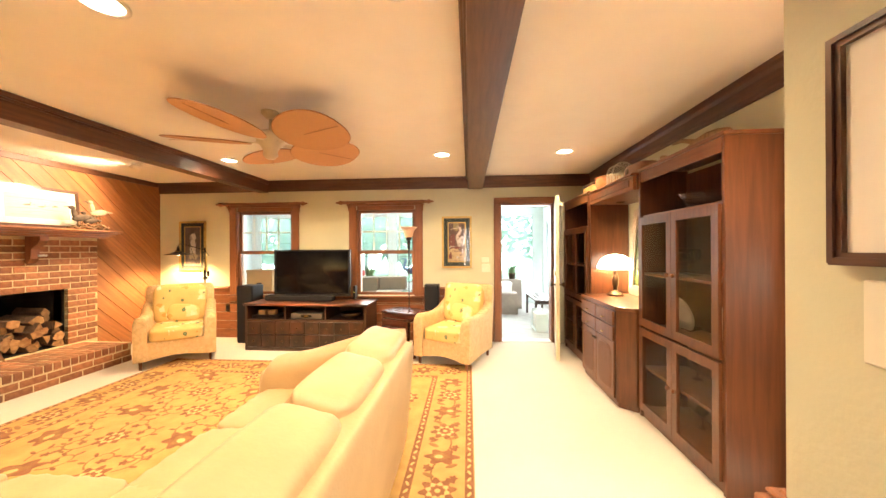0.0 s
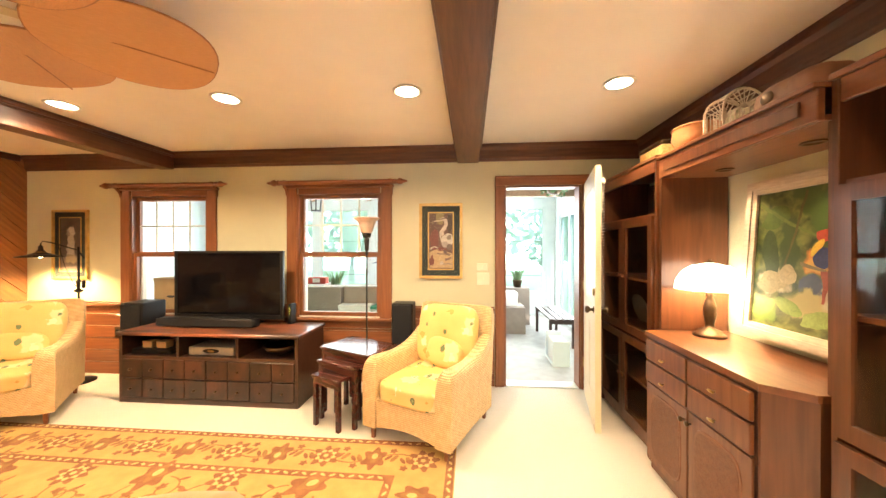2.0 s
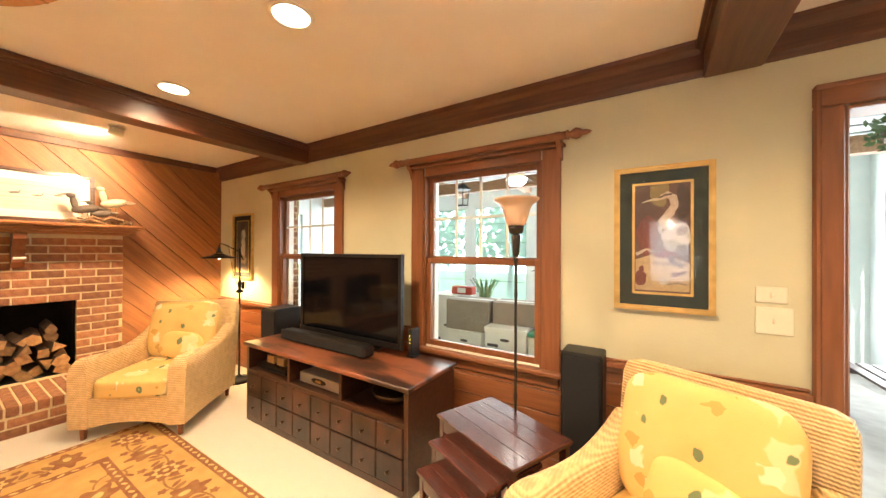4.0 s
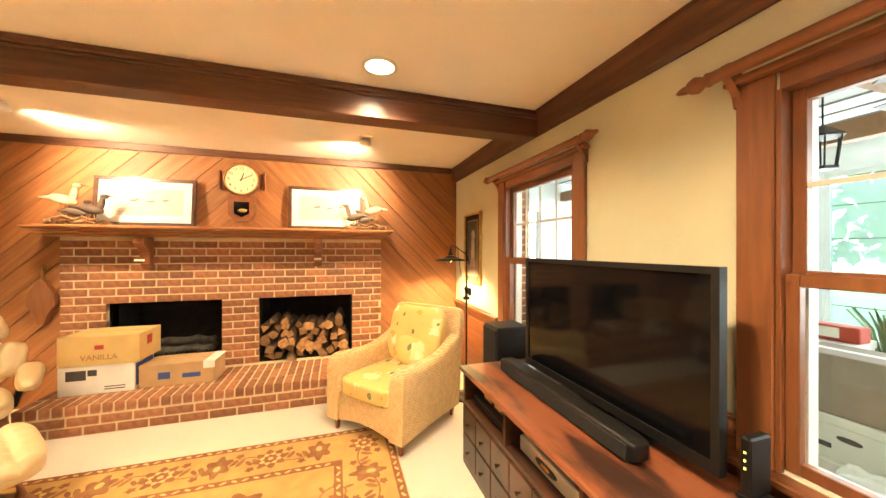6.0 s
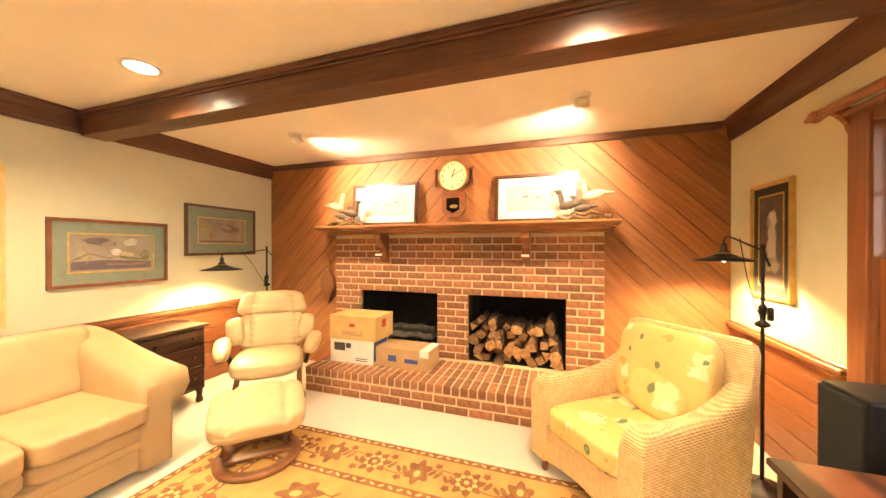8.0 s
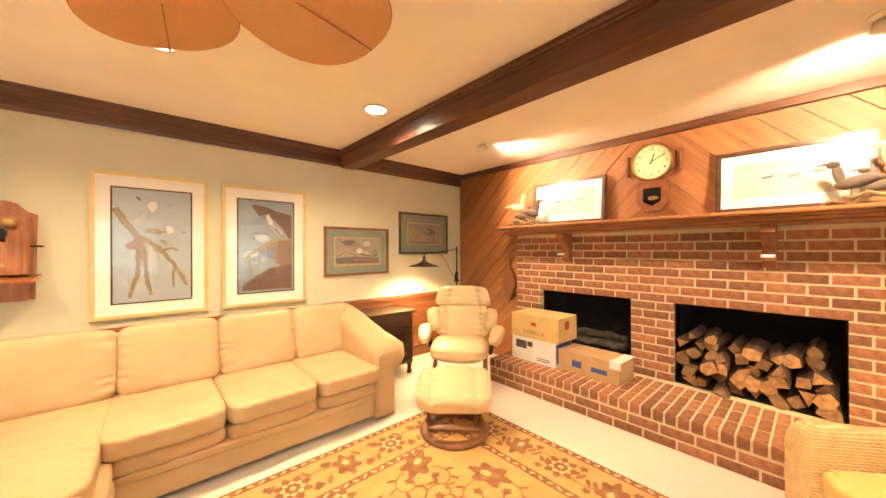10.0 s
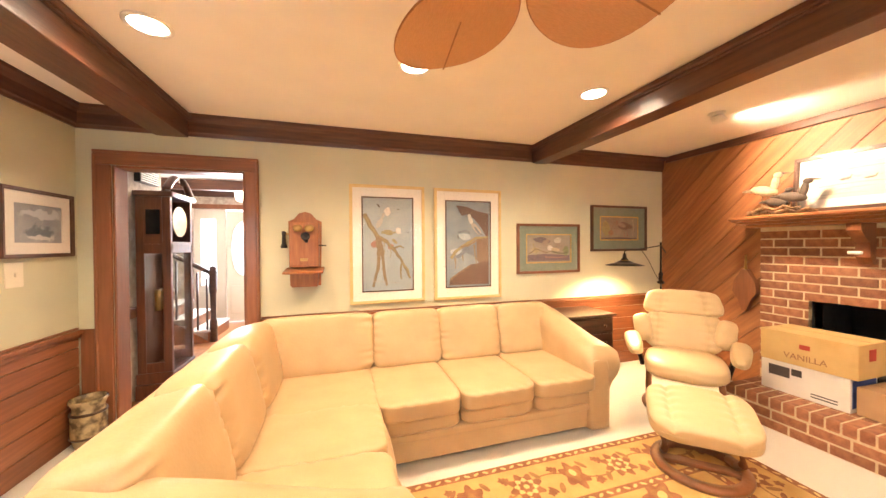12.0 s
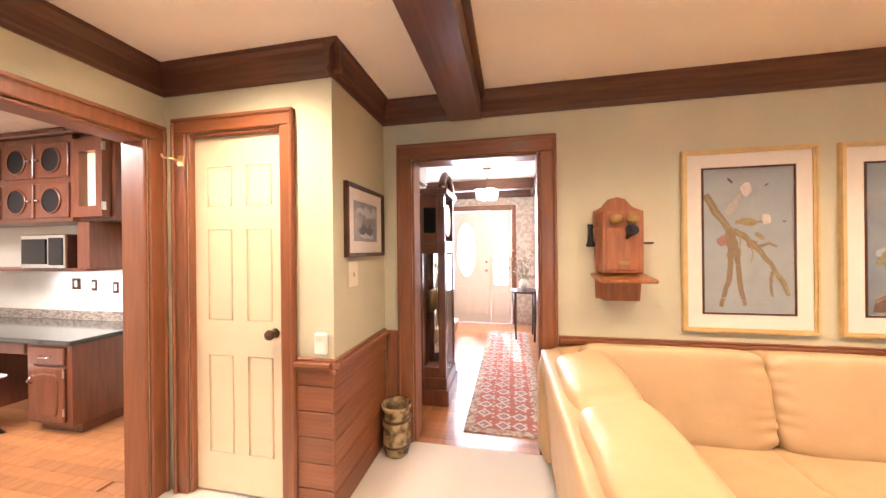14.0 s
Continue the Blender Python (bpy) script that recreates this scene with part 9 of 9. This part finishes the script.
tagged(part("blooms", bm, mat("dried_bloom", (0.48, 0.40, 0.33), (0.25, 0.22, 0.17), 0.8, scale=30), fl, "small pale blooms and leaves"), kind="stuff")
for k in range(6):
    a = k
    part("stem", tubed([(0, 0, 0.1), (0.07 * math.cos(a), 0.07 * math.sin(a), 0.34)], 0.004, 5), LEAF, fl)
# staircase rising to the east
st = thing("staircase", (0, 0, -0.003), "carpeted staircase with dark handrail and turned balusters", "stairs", kind="structure")
RUNC = mat("stair_carpet", (0.55, 0.50, 0.44), (0.48, 0.43, 0.37), 0.95, scale=120, bump=0.4)
for k in range(9):
    x = 1.52 + 0.26 * k
    part("tread", bx(x, x + 0.29, -2.75, -1.85, 0.18 * (k + 1) - 0.035, 0.18 * (k + 1), 0.012), RUNC, st)
    part("riser", bx(x + 0.02, x + 0.04, -2.74, -1.86, 0.18 * k, 0.18 * (k + 1) - 0.0355), TRIM, st)
    for dx in (0.06, 0.18):
        part("baluster", tubed([(x + dx, -1.90, 0.18 * (k + 1)), (x + dx, -1.90, 0.18 * (k + 1) + 0.72 + 0.18 * dx / 0.26)], 0.014, 6), DARKW, st)
part("newel_post", lathed([(0.05, 0), (0.05, 0.3), (0.035, 0.34), (0.04, 0.7), (0.05, 0.75), (0.05, 1.0), (0.06, 1.02), (0.04, 1.06), (0.05, 1.10), (0, 1.13)], 14, pose(1.50, -1.90, 0)), DARKW, st, smooth=True)
part("handrail", tubed([(1.50, -1.90, 1.0), (3.86, -1.90, 2.40)], 0.032, 8), DARKW, st, smooth=True)
part("stringer", prismed([(1.52, 0), (3.86, 0), (3.86, 1.62), (3.80, 1.62)], 0.02, Matrix.Translation((0, -1.845, 0))), TRIM, st)

# ---------------------------------------------------------------- kitchen desk corner beyond the east opening
KW = mat("kitchen_wall", (0.70, 0.68, 0.60), (0.66, 0.64, 0.56), 0.7, scale=5)
KCAB = mat("kitchen_wood", (0.165, 0.052, 0.024), (0.105, 0.032, 0.015), 0.35, scale=7, stretch=(5, 5, 0.5), coat=0.3, big=0.15)
KX1, KY0, KY1 = 6.2, 0.48, 4.2
setting("kitchen_floor_base", bx(XE, KX1, KY0, KY1, -0.06, -0.016), OAK, "oak plank kitchen subfloor")
setting("kitchen_ceiling", bx(XE + TH, KX1 + 0.1, KY0 - 0.1, KY1 + 0.1, H, H + 0.1), mat("kitchen_ceiling_paint", (0.78, 0.70, 0.62), None, 0.9), "cream kitchen ceiling")
setting("kitchen_wall_south", bx(XE + TH, KX1, KY0 - 0.1, KY0, -0.06, H), KW, "white kitchen wall")
setting("kitchen_wall_east", bx(KX1, KX1 + 0.1, KY0, KY1, -0.06, H), KW, "white kitchen wall")
setting("kitchen_wall_north", holed("y", KY1, KY1 + 0.1, XE + TH, KX1, -0.06, H, [(3.6, 5.2, 1.0, 2.0)]), KW, "white kitchen wall with a window")
GRAN = mat("granite", (0.045, 0.05, 0.045), (0.02, 0.022, 0.02), 0.1, scale=60, coat=0.4)
DX = 3.86
desk = thing("kitchen_desk_cabinet", (0, 0, -0.012), "brown wooden desk cabinet with arched door and drawer", "cabinet")
part("body", bx(DX, DX + 0.46, KY0 + 0.01, 1.10, 0.09, 0.705, 0.003), KCAB, desk)
part("toe_kick", bx(DX + 0.02, DX + 0.44, KY0 + 0.02, 1.03, 0, 0.0895), KCAB, desk)
d_ = part("drawer", bx(DX + 0.06, DX + 0.40, 1.10, 1.118, 0.55, 0.68, 0.006), KCAB, desk)
part("pull", tubed([(DX + 0.18, 1.118, 0.615), (DX + 0.19, 1.14, 0.61), (DX + 0.27, 1.14, 0.61), (DX + 0.28, 1.118, 0.615)], 0.006, 6), CHROME, d_, "chrome pull", True)
d_ = part("door", bx(DX + 0.06, DX + 0.40, 1.10, 1.118, 0.12, 0.53, 0.006), KCAB, desk)
part("arched_panel", softed((DX + 0.23, 1.119, 0.32), (0.23, 0.016, 0.33), 5, 8), KCAB, d_, smooth=True)
for z in (0.17, 0.46):
    part("hinge", bx(DX + 0.045, DX + 0.062, 1.1185, 1.126, z, z + 0.06, 0.002), CHROME, d_)
part("handle", tubed([(DX + 0.385, 1.118, 0.40), (DX + 0.39, 1.145, 0.42), (DX + 0.39, 1.118, 0.46)], 0.006, 6), CHROME, d_, smooth=True)
d2 = thing("desk_drawer_unit", (0, 0, -0.012), "brown wooden knee-hole drawer under the desk top", "drawer")
part("body", bx(DX + 0.462, DX + 1.3, KY0 + 0.03, 1.08, 0.60, 0.705), KCAB, d2)
part("front", bx(DX + 0.50, DX + 1.25, 1.08, 1.098, 0.61, 0.695, 0.004), KCAB, d2)
part("pull", tubed([(DX + 0.8, 1.098, 0.65), (DX + 0.81, 1.12, 0.645), (DX + 0.9, 1.12, 0.645), (DX + 0.91, 1.098, 0.65)], 0.006, 6), CHROME, d2, smooth=True)
dt = thing("granite_desk_top", (0, 0, -0.012), "dark polished granite desk top with tiled splash", "worktop")
part("slab", bx(DX - 0.03, DX + 2.1, KY0 + 0.008, 1.13, 0.7055, 0.742, 0.005), GRAN, dt)
part("splash", bx(DX - 0.02, DX + 2.1, KY0 + 0.001, KY0 + 0.008, 0.743, 0.83), mat("mosaic", (0.40, 0.34, 0.27), (0.16, 0.13, 0.11), 0.3, scale=26, stretch=(1, 1, 3), contrast=(0.42, 0.58)), dt, "brown mosaic tile splash")
pen = thing("desk_end_cabinet", (0, 0, -0.012), "brown wooden desk end cabinet", "cabinet")
part("body", bx(DX + 1.302, DX + 2.08, KY0 + 0.01, 1.10, 0.0, 0.705, 0.003), KCAB, pen)
part("door", bx(DX + 1.34, DX + 1.7, 1.10, 1.118, 0.1, 0.66, 0.005), KCAB, pen)
uy = 0.84
for nm, a, b, z0, z1, arch in (("wall_cabinet", 3.90, 4.28, 1.66, 2.40, True), ("wall_cabinet", 4.282, 5.10, 1.66, 2.40, False), ("wall_cabinet", 5.102, 5.9, 1.66, 2.40, False)):
    u = thing(nm, (0, 0, 0), "brown wooden wall cabinet with glazed doors and chrome hinges", "cabinet", "kitchen wall cabinets")
    part("body", bx(a, b, KY0 + 0.001, uy - 0.05 if arch else uy, z0, z1, 0.003), KCAB, u)
    if arch:
        d_ = part("door", holed("y", uy - 0.05, uy + 0.018, a + 0.03, b - 0.03, z0 + 0.03, z1 - 0.05, [(a + 0.10, b - 0.10, z0 + 0.12, z1 - 0.16)]), KCAB, u)
        part("arch_glass", bx(a + 0.10, b - 0.10, uy - 0.048, uy - 0.042, z0 + 0.12, z1 - 0.16), mat("lit_cabinet_glass", (0.75, 0.55, 0.34), (0.6, 0.42, 0.25), 0.15, scale=4, emit=(1, 0.65, 0.3), power=0.5), d_, "warm lit glass pane")
        for z in (z0 + 0.08, z1 - 0.16):
            part("hinge", bx(a + 0.012, a + 0.03, uy + 0.0, uy + 0.024, z, z + 0.07, 0.002), CHROME, d_)
    else:
        w2 = (b - a) / 2
        for k in range(2):
            for z in (z0 + 0.03, z0 + 0.38):
                d_ = part("door", bx(a + k * w2 + 0.025, a + (k + 1) * w2 - 0.015, uy, uy + 0.018, z, z + 0.30, 0.006), KCAB, u)
                cx_ = a + k * w2 + w2 / 2 + 0.005
                part("round_glass", lathed([(0, 0), (0.10, 0), (0.10, 0.004), (0, 0.004)], 20, pose(cx_, uy + 0.0185, z + 0.15, -90)), mat("dark_round_glass", (0.012, 0.013, 0.015), None, 0.3, spec=0.2), d_, "round dark glass")
                part("round_rim", lathed([(0.10, 0.0), (0.115, 0.0), (0.112, 0.01), (0.10, 0.01)], 24, pose(cx_, uy + 0.0185, z + 0.15, -90), False), KCAB, d_, smooth=True)
                part("knob", lathed([(0.01, 0), (0.01, 0.012), (0.018, 0.02), (0, 0.028)], 10, pose(a + w2 + (0.05 if k else -0.05), uy + 0.018, z + 0.15, -90)), CHROME, d_, smooth=True)
    part("crown", bx(a - 0.01 if arch else a, b, KY0 + 0.001, uy + 0.05, z1 + 0.0005, z1 + 0.05, 0.01), KCAB, u)
sh = thing("microwave_shelf", (0, 0, 0), "brown wooden shelf unit under the wall cabinets", "shelf")
part("side", bx(4.20, 4.34, KY0 + 0.001, 0.78, 1.25, 1.659, 0.003), KCAB, sh)
part("bottom", bx(4.20, 5.9, KY0 + 0.001, 0.80, 1.225, 1.2495, 0.003), KCAB, sh)
mw = thing("microwave", (4.66, 0.66, 1.2505), "stainless steel microwave oven on the shelf", "microwave")
part("body", bx(-0.26, 0.26, -0.16, 0.17, 0, 0.30, 0.006), CHROME, mw)
part("door_glass", bx(-0.05, 0.24, 0.17, 0.178, 0.04, 0.26, 0.004), SCREEN, mw)
part("panel", bx(-0.24, -0.08, 0.17, 0.176, 0.03, 0.27, 0.003), BLACK, mw)
for x, w, z in ((4.35, 0.07, 1.05), (4.62, 0.07, 1.07), (4.85, 0.11, 1.08)):
    o_ = thing("kitchen_outlet", (x, KY0, z), "small wall outlet above the desk", "outlet", "kitchen outlets")
    part("plate", bx(-w / 2, w / 2, 0.0005, 0.007, -0.055, 0.055, 0.003), BRONZE, o_)
    part("socket", bx(-0.014, 0.014, 0.0072, 0.010, -0.03, 0.03, 0.003), WHITE, o_)
stl = thing("desk_chair", (4.66, 1.32, -0.012), "folding chair with metal legs at the desk", "chair")
part("seat", bx(-0.2, 0.2, -0.19, 0.19, 0.44, 0.465, 0.012), CARDW, stl)
for s in (-0.17, 0.17):
    part("leg", tubed([(s, -0.18, 0.0), (s, 0.14, 0.44)], 0.012, 8), IRON, stl)
    part("leg", tubed([(s, 0.2, 0.0), (s, -0.14, 0.44)], 0.012, 8), IRON, stl)
    part("back_post", tubed([(s, 0.17, 0.46), (s, 0.22, 0.82)], 0.011, 8), IRON, stl)
part("backrest", bx(-0.18, 0.18, 0.20, 0.22, 0.62, 0.82, 0.008), CARDW, stl)

# brick return of the house wall outside the first window
wing = thing("brick_return_wall", (0, 0, 0), "red brick return of the house wall in the sunroom", "wall", kind="structure")
part("core", bx(-3.40, -3.049, YN + TH, 5.955, FZ, 2.62), MORTAR, wing)

# ---------------------------------------------------------------- pieces of walls and floors: boards, bricks, planks
def mesh_box(name, sx, sy, sz, bev, material):
    me = bpy.data.meshes.new(name)
    bm = bx(-sx / 2, sx / 2, -sy / 2, sy / 2, -sz / 2, sz / 2, bev)
    bm.to_mesh(me)
    bm.free()
    me.materials.append(material)
    return me


def piece(name, me, parent, m):
    ob = new(name, me)
    ob.parent = parent
    ob.matrix_basis = m
    return ob


# horizontal wainscot boards with cap rail
def wainscot(name, axis, plane, sign, u0, u1, gaps=(), zt=0.76, cap=0.05):
    """Boards on a wall plane; sign points into the room."""
    root = thing(name, (0, 0, 0), "stained horizontal board wainscot with moulded chair rail", "wainscot", kind="structure")
    spans = []
    a = u0
    for g0, g1 in sorted(gaps):
        spans.append((a, g0))
        a = g1
    spans.append((a, u1))
    hb = 0.135
    for a, b in spans:
        if b - a < 0.02:
            continue
        n = int(math.ceil((zt - 0.002) / hb))
        for k in range(n):
            z0, z1 = k * hb, min((k + 1) * hb, zt)
            if axis == "y":
                me = mesh_box("board", b - a, 0.016, z1 - z0 - 0.005, 0.003, WAINS)
                piece("board", me, root, pose((a + b) / 2, plane + sign * 0.009, (z0 + z1) / 2))
            else:
                me = mesh_box("board", 0.016, b - a, z1 - z0 - 0.005, 0.003, WAINS)
                piece("board", me, root, pose(plane + sign * 0.009, (a + b) / 2, (z0 + z1) / 2))
        for q, z0, z1, nm in ((0.030, zt, zt + 0.03, "rail"), (0.048, zt + 0.0305, zt + 0.062, "cap"), (0.024, zt + 0.0625, zt + 0.075, "bead")):
            lo, hi = sorted((plane, plane + sign * q))
            part(nm, bx(a, b, lo, hi, z0, z1, 0.005) if axis == "y" else bx(lo, hi, a, b, z0, z1, 0.005), TRIMX if axis == "y" else TRIM, root)
    return root


wainscot("wainscot_north", "y", YN, -1, XW + 0.03, 1.19, [(W1[0] - 0.125, W1[1] + 0.125), (W2[0] - 0.125, W2[1] + 0.125)], zt=0.735)
for i, w_ in enumerate((W1, W2)):
    root = thing("wainscot_under_window_%d" % (i + 1), (0, 0, 0), "stained horizontal boards under a window", "wainscot", kind="structure")
    for k in range(5):
        z0, z1 = k * 0.135, min((k + 1) * 0.135, 0.565)
        if z1 - z0 > 0.02:
            piece("board", mesh_box("board", w_[1] - w_[0] + 0.25, 0.016, z1 - z0 - 0.005, 0.003, WAINS), root, pose((w_[0] + w_[1]) / 2, YN - 0.009, (z0 + z1) / 2))
wainscot("wainscot_south", "y", YS, 1, XW + 0.03, 0.32, zt=0.735)
wainscot("wainscot_closet_side", "x", CX, -1, YS + 0.03, CY + 0.03, zt=0.745)
wainscot("wainscot_closet_front", "y", CY, 1, CX - 0.0, 1.742, zt=0.745)
wainscot("wainscot_east", "x", XE, -1, 2.485, 2.525, zt=0.745)
setting("corner_board", bx(1.43, 1.515, YS, YS + 0.02, 0.0, 0.80, 0.003), TRIM, "stained board beside the doorway")

# diagonal boards on the west wall, rising to a peak in the middle
panel_root = thing("diagonal_panelling", (0, 0, 0), "stained diagonal wood boards forming a chevron on the wall", "panelling", kind="structure")
PB = 0.165
ym = 3.18
S2 = math.sqrt(0.5)


def clip(poly, f):
    out = []
    for i in range(len(poly)):
        p, q = poly[i], poly[(i + 1) % len(poly)]
        a, b = f(p), f(q)
        if a >= 0:
            out.append(p)
        if (a >= 0) != (b >= 0):
            t = a / (a - b)
            out.append((p[0] + (q[0] - p[0]) * t, p[1] + (q[1] - p[1]) * t))
    return out


boards = []
for side_ in (-1, 1):
    lo, hi = (YS + 0.001, ym) if side_ < 0 else (ym, YN - 0.001)
    for k in range(-20, 40):
        c0 = k * PB
        # boards climb towards the middle on both sides
        full = [(lo, 0.0), (hi, 0.0), (hi, H - 0.001), (lo, H - 0.001)]
        g = lambda p: (p[1] - (p[0] - ym) * (-side_)) * S2
        full = clip(full, lambda p: g(p) - c0 - 0.003)
        if len(full) >= 3:
            full = clip(full, lambda p: c0 + PB - 0.003 - g(p))
        if len(full) < 3:
            continue
        boards.append((side_, full))
    # boards that run behind the brickwork are cut where it covers them
edge = {-1: BY0 + 0.03, 1: BY1 - 0.03}
cut = []
for side_, full in boards:
    ye = edge[side_]
    inside = clip(full, lambda p: (ye - p[0]) * side_)
    if len(inside) >= 3 and min(p[1] for p in inside) < 1.52:
        cut.append((side_, clip(full, lambda p: (p[0] - ye) * side_)))
        cut.append((side_, clip(inside, lambda p: p[1] - 1.50)))
    else:
        cut.append((side_, full))
for side_, poly in cut:
    if len(poly) >= 3:
        ys_, zs_ = [p[0] for p in poly], [p[1] for p in poly]
        cy_, cz_ = sum(ys_) / len(poly), sum(zs_) / len(poly)
        if max(zs_) - min(zs_) < 0.02:
            continue
        rot = Matrix.Rotation(radians(45 * side_), 4, "X")
        inv = rot.inverted()
        bm = bmesh.new()
        A, B = [], []
        for u, v in poly:
            q = inv @ Vector((0, u - cy_, v - cz_))
            A.append(bm.verts.new((-0.024, q.y, q.z)))
            B.append(bm.verts.new((-0.001, q.y * 0.999, q.z * 0.999)))
        try:
            bm.faces.new(B)
            for i in range(len(poly)):
                j = (i + 1) % len(poly)
                bm.faces.new((A[i], A[j], B[j], B[i]))
        except ValueError:
            bm.free()
            continue
        ob = part("board", bm, PANEL, panel_root)
        ob.matrix_basis = Matrix.Translation((XW, cy_, cz_)) @ rot

# brickwork
BL, BH, BW, J = 0.195, 0.063, 0.095, 0.0125
bk_face = [mesh_box("brick", 0.05, BL, BH, 0.003, BRICK), mesh_box("brick", 0.05, BL / 2 - J / 2, BH, 0.003, BRICK)]
random.seed(2)


def lay(y0, y1, z, x, parent, shift):
    """One course of stretchers on the plane x, from y0 to y1."""
    y = y0
    first = True
    while y < y1 - 0.015:
        ln = BL if not (first and shift) else BL / 2 - J / 2
        ln = min(ln, y1 - y)
        first = False
        me = bk_face[0] if abs(ln - BL) < 1e-4 else bk_face[1]
        sc = ln / (BL if me is bk_face[0] else BL / 2 - J / 2)
        ob = piece("brick", me, parent, Matrix.Translation((x - 0.025 + random.uniform(-0.0015, 0.0015), y + ln / 2, z + BH / 2)) @ Matrix.Diagonal((1, sc, 1, 1)))
        y += ln + J


breast = bpy.data.objects["brick_breast_core"]
course = 0
z = HZ + 0.004
while z + BH < 1.575:
    segs = [(BY0, BY1)]
    for f in (F1, F2):
        if z + 0.01 < f[3]:
            new_ = []
            for a, b in segs:
                if a < f[0] < b:
                    new_ += [(a, f[0]), (f[1], b)]
                else:
                    new_.append((a, b))
            segs = new_
    for a, b in segs:
        lay(a, b, z, BF, breast, course % 2)
    z += BH + J
    course += 1
hcore = bpy.data.objects["hearth_core"]
for k in range(2):
    lay(HY0, HY1, 0.004 + k * (BH + J), HF, hcore, k)
    for s, yy in ((-1, HY0), (1, HY1)):
        x = BF + 0.05
        while x < HF - 0.06:
            ob = piece("brick", bk_face[0], hcore, Matrix.Translation((x + BL / 2, yy + (0.025 if s < 0 else -0.025), 0.004 + k * (BH + J) + BH / 2)) @ Matrix.Rotation(radians(90), 4, "Z") @ Matrix.Diagonal((0.98, min(BL, HF - 0.054 - x) / BL, 1, 1)))
            x += BL + J
row = mesh_box("brick", 0.195, 0.063, 0.075, 0.004, BRICK)
y = HY0
while y < HY1 - 0.05:
    for i, (xa, ln) in enumerate(((HF, 0.197), (HF - 0.207, 0.197), (HF - 0.414, 0.197))):
        w_ = min(0.063, HY1 - y)
        piece("brick", row, hcore, Matrix.Translation((xa - ln / 2 + 0.004, y + w_ / 2, HZ - 0.0375 + random.uniform(-0.001, 0.0012))) @ Matrix.Diagonal((1, w_ / 0.063, 1, 1)))
    y += 0.063 + J

# oak planks in the kitchen
kf = thing("kitchen_planks", (0, 0, 0), "honey oak plank floor in the kitchen", "floor", kind="structure")
plank = mesh_box("plank", 1.1, 0.081, 0.012, 0.0015, OAK)
for r in range(30):
    for c in range(4):
        x = XE + 0.55 + c * 1.104 + (0.4 if r % 2 else 0)
        y = KY0 + 0.05 + r * 0.084
        if x + 0.55 < KX1 and y < 3.0:
            piece("plank", plank, kf, pose(x, y, -0.0095))
kf2 = thing("opening_planks", (0, 0, 0), "honey oak planks in the kitchen opening", "floor", kind="structure")
sp = mesh_box("plank", 0.36, 0.081, 0.012, 0.0015, OAK)
for r in range(30):
    y = KY0 + 0.05 + r * 0.084
    if r % 2 and y < 3.0:
        piece("plank", sp, kf2, pose(XE + 0.19, y, -0.0095))
hf = thing("hall_planks", (0, 0, 0), "polished oak plank hall floor", "floor", kind="structure")
hp = mesh_box("plank", 1.1, 0.056, 0.006, 0.001, OAK)
for r in range(54):
    for c in range(2):
        y = YS - 0.04 - r * 0.059
        x = HX0 + 0.56 + c * 1.104 - (0.30 if (r % 2 and c) else 0.0)
        if y > FRONTY + 0.05 and not (c == 1 and y > HYC):
            piece("plank", hp, hf, pose(x, y, -0.0065))
wcore = bpy.data.objects["core"]
z, c_ = FZ + 0.3, 0
while z + BH < 2.5:
    lay(YN + TH + 0.005, 5.95, z, -3.045, wcore, c_ % 2)
    z += BH + J
    c_ += 1
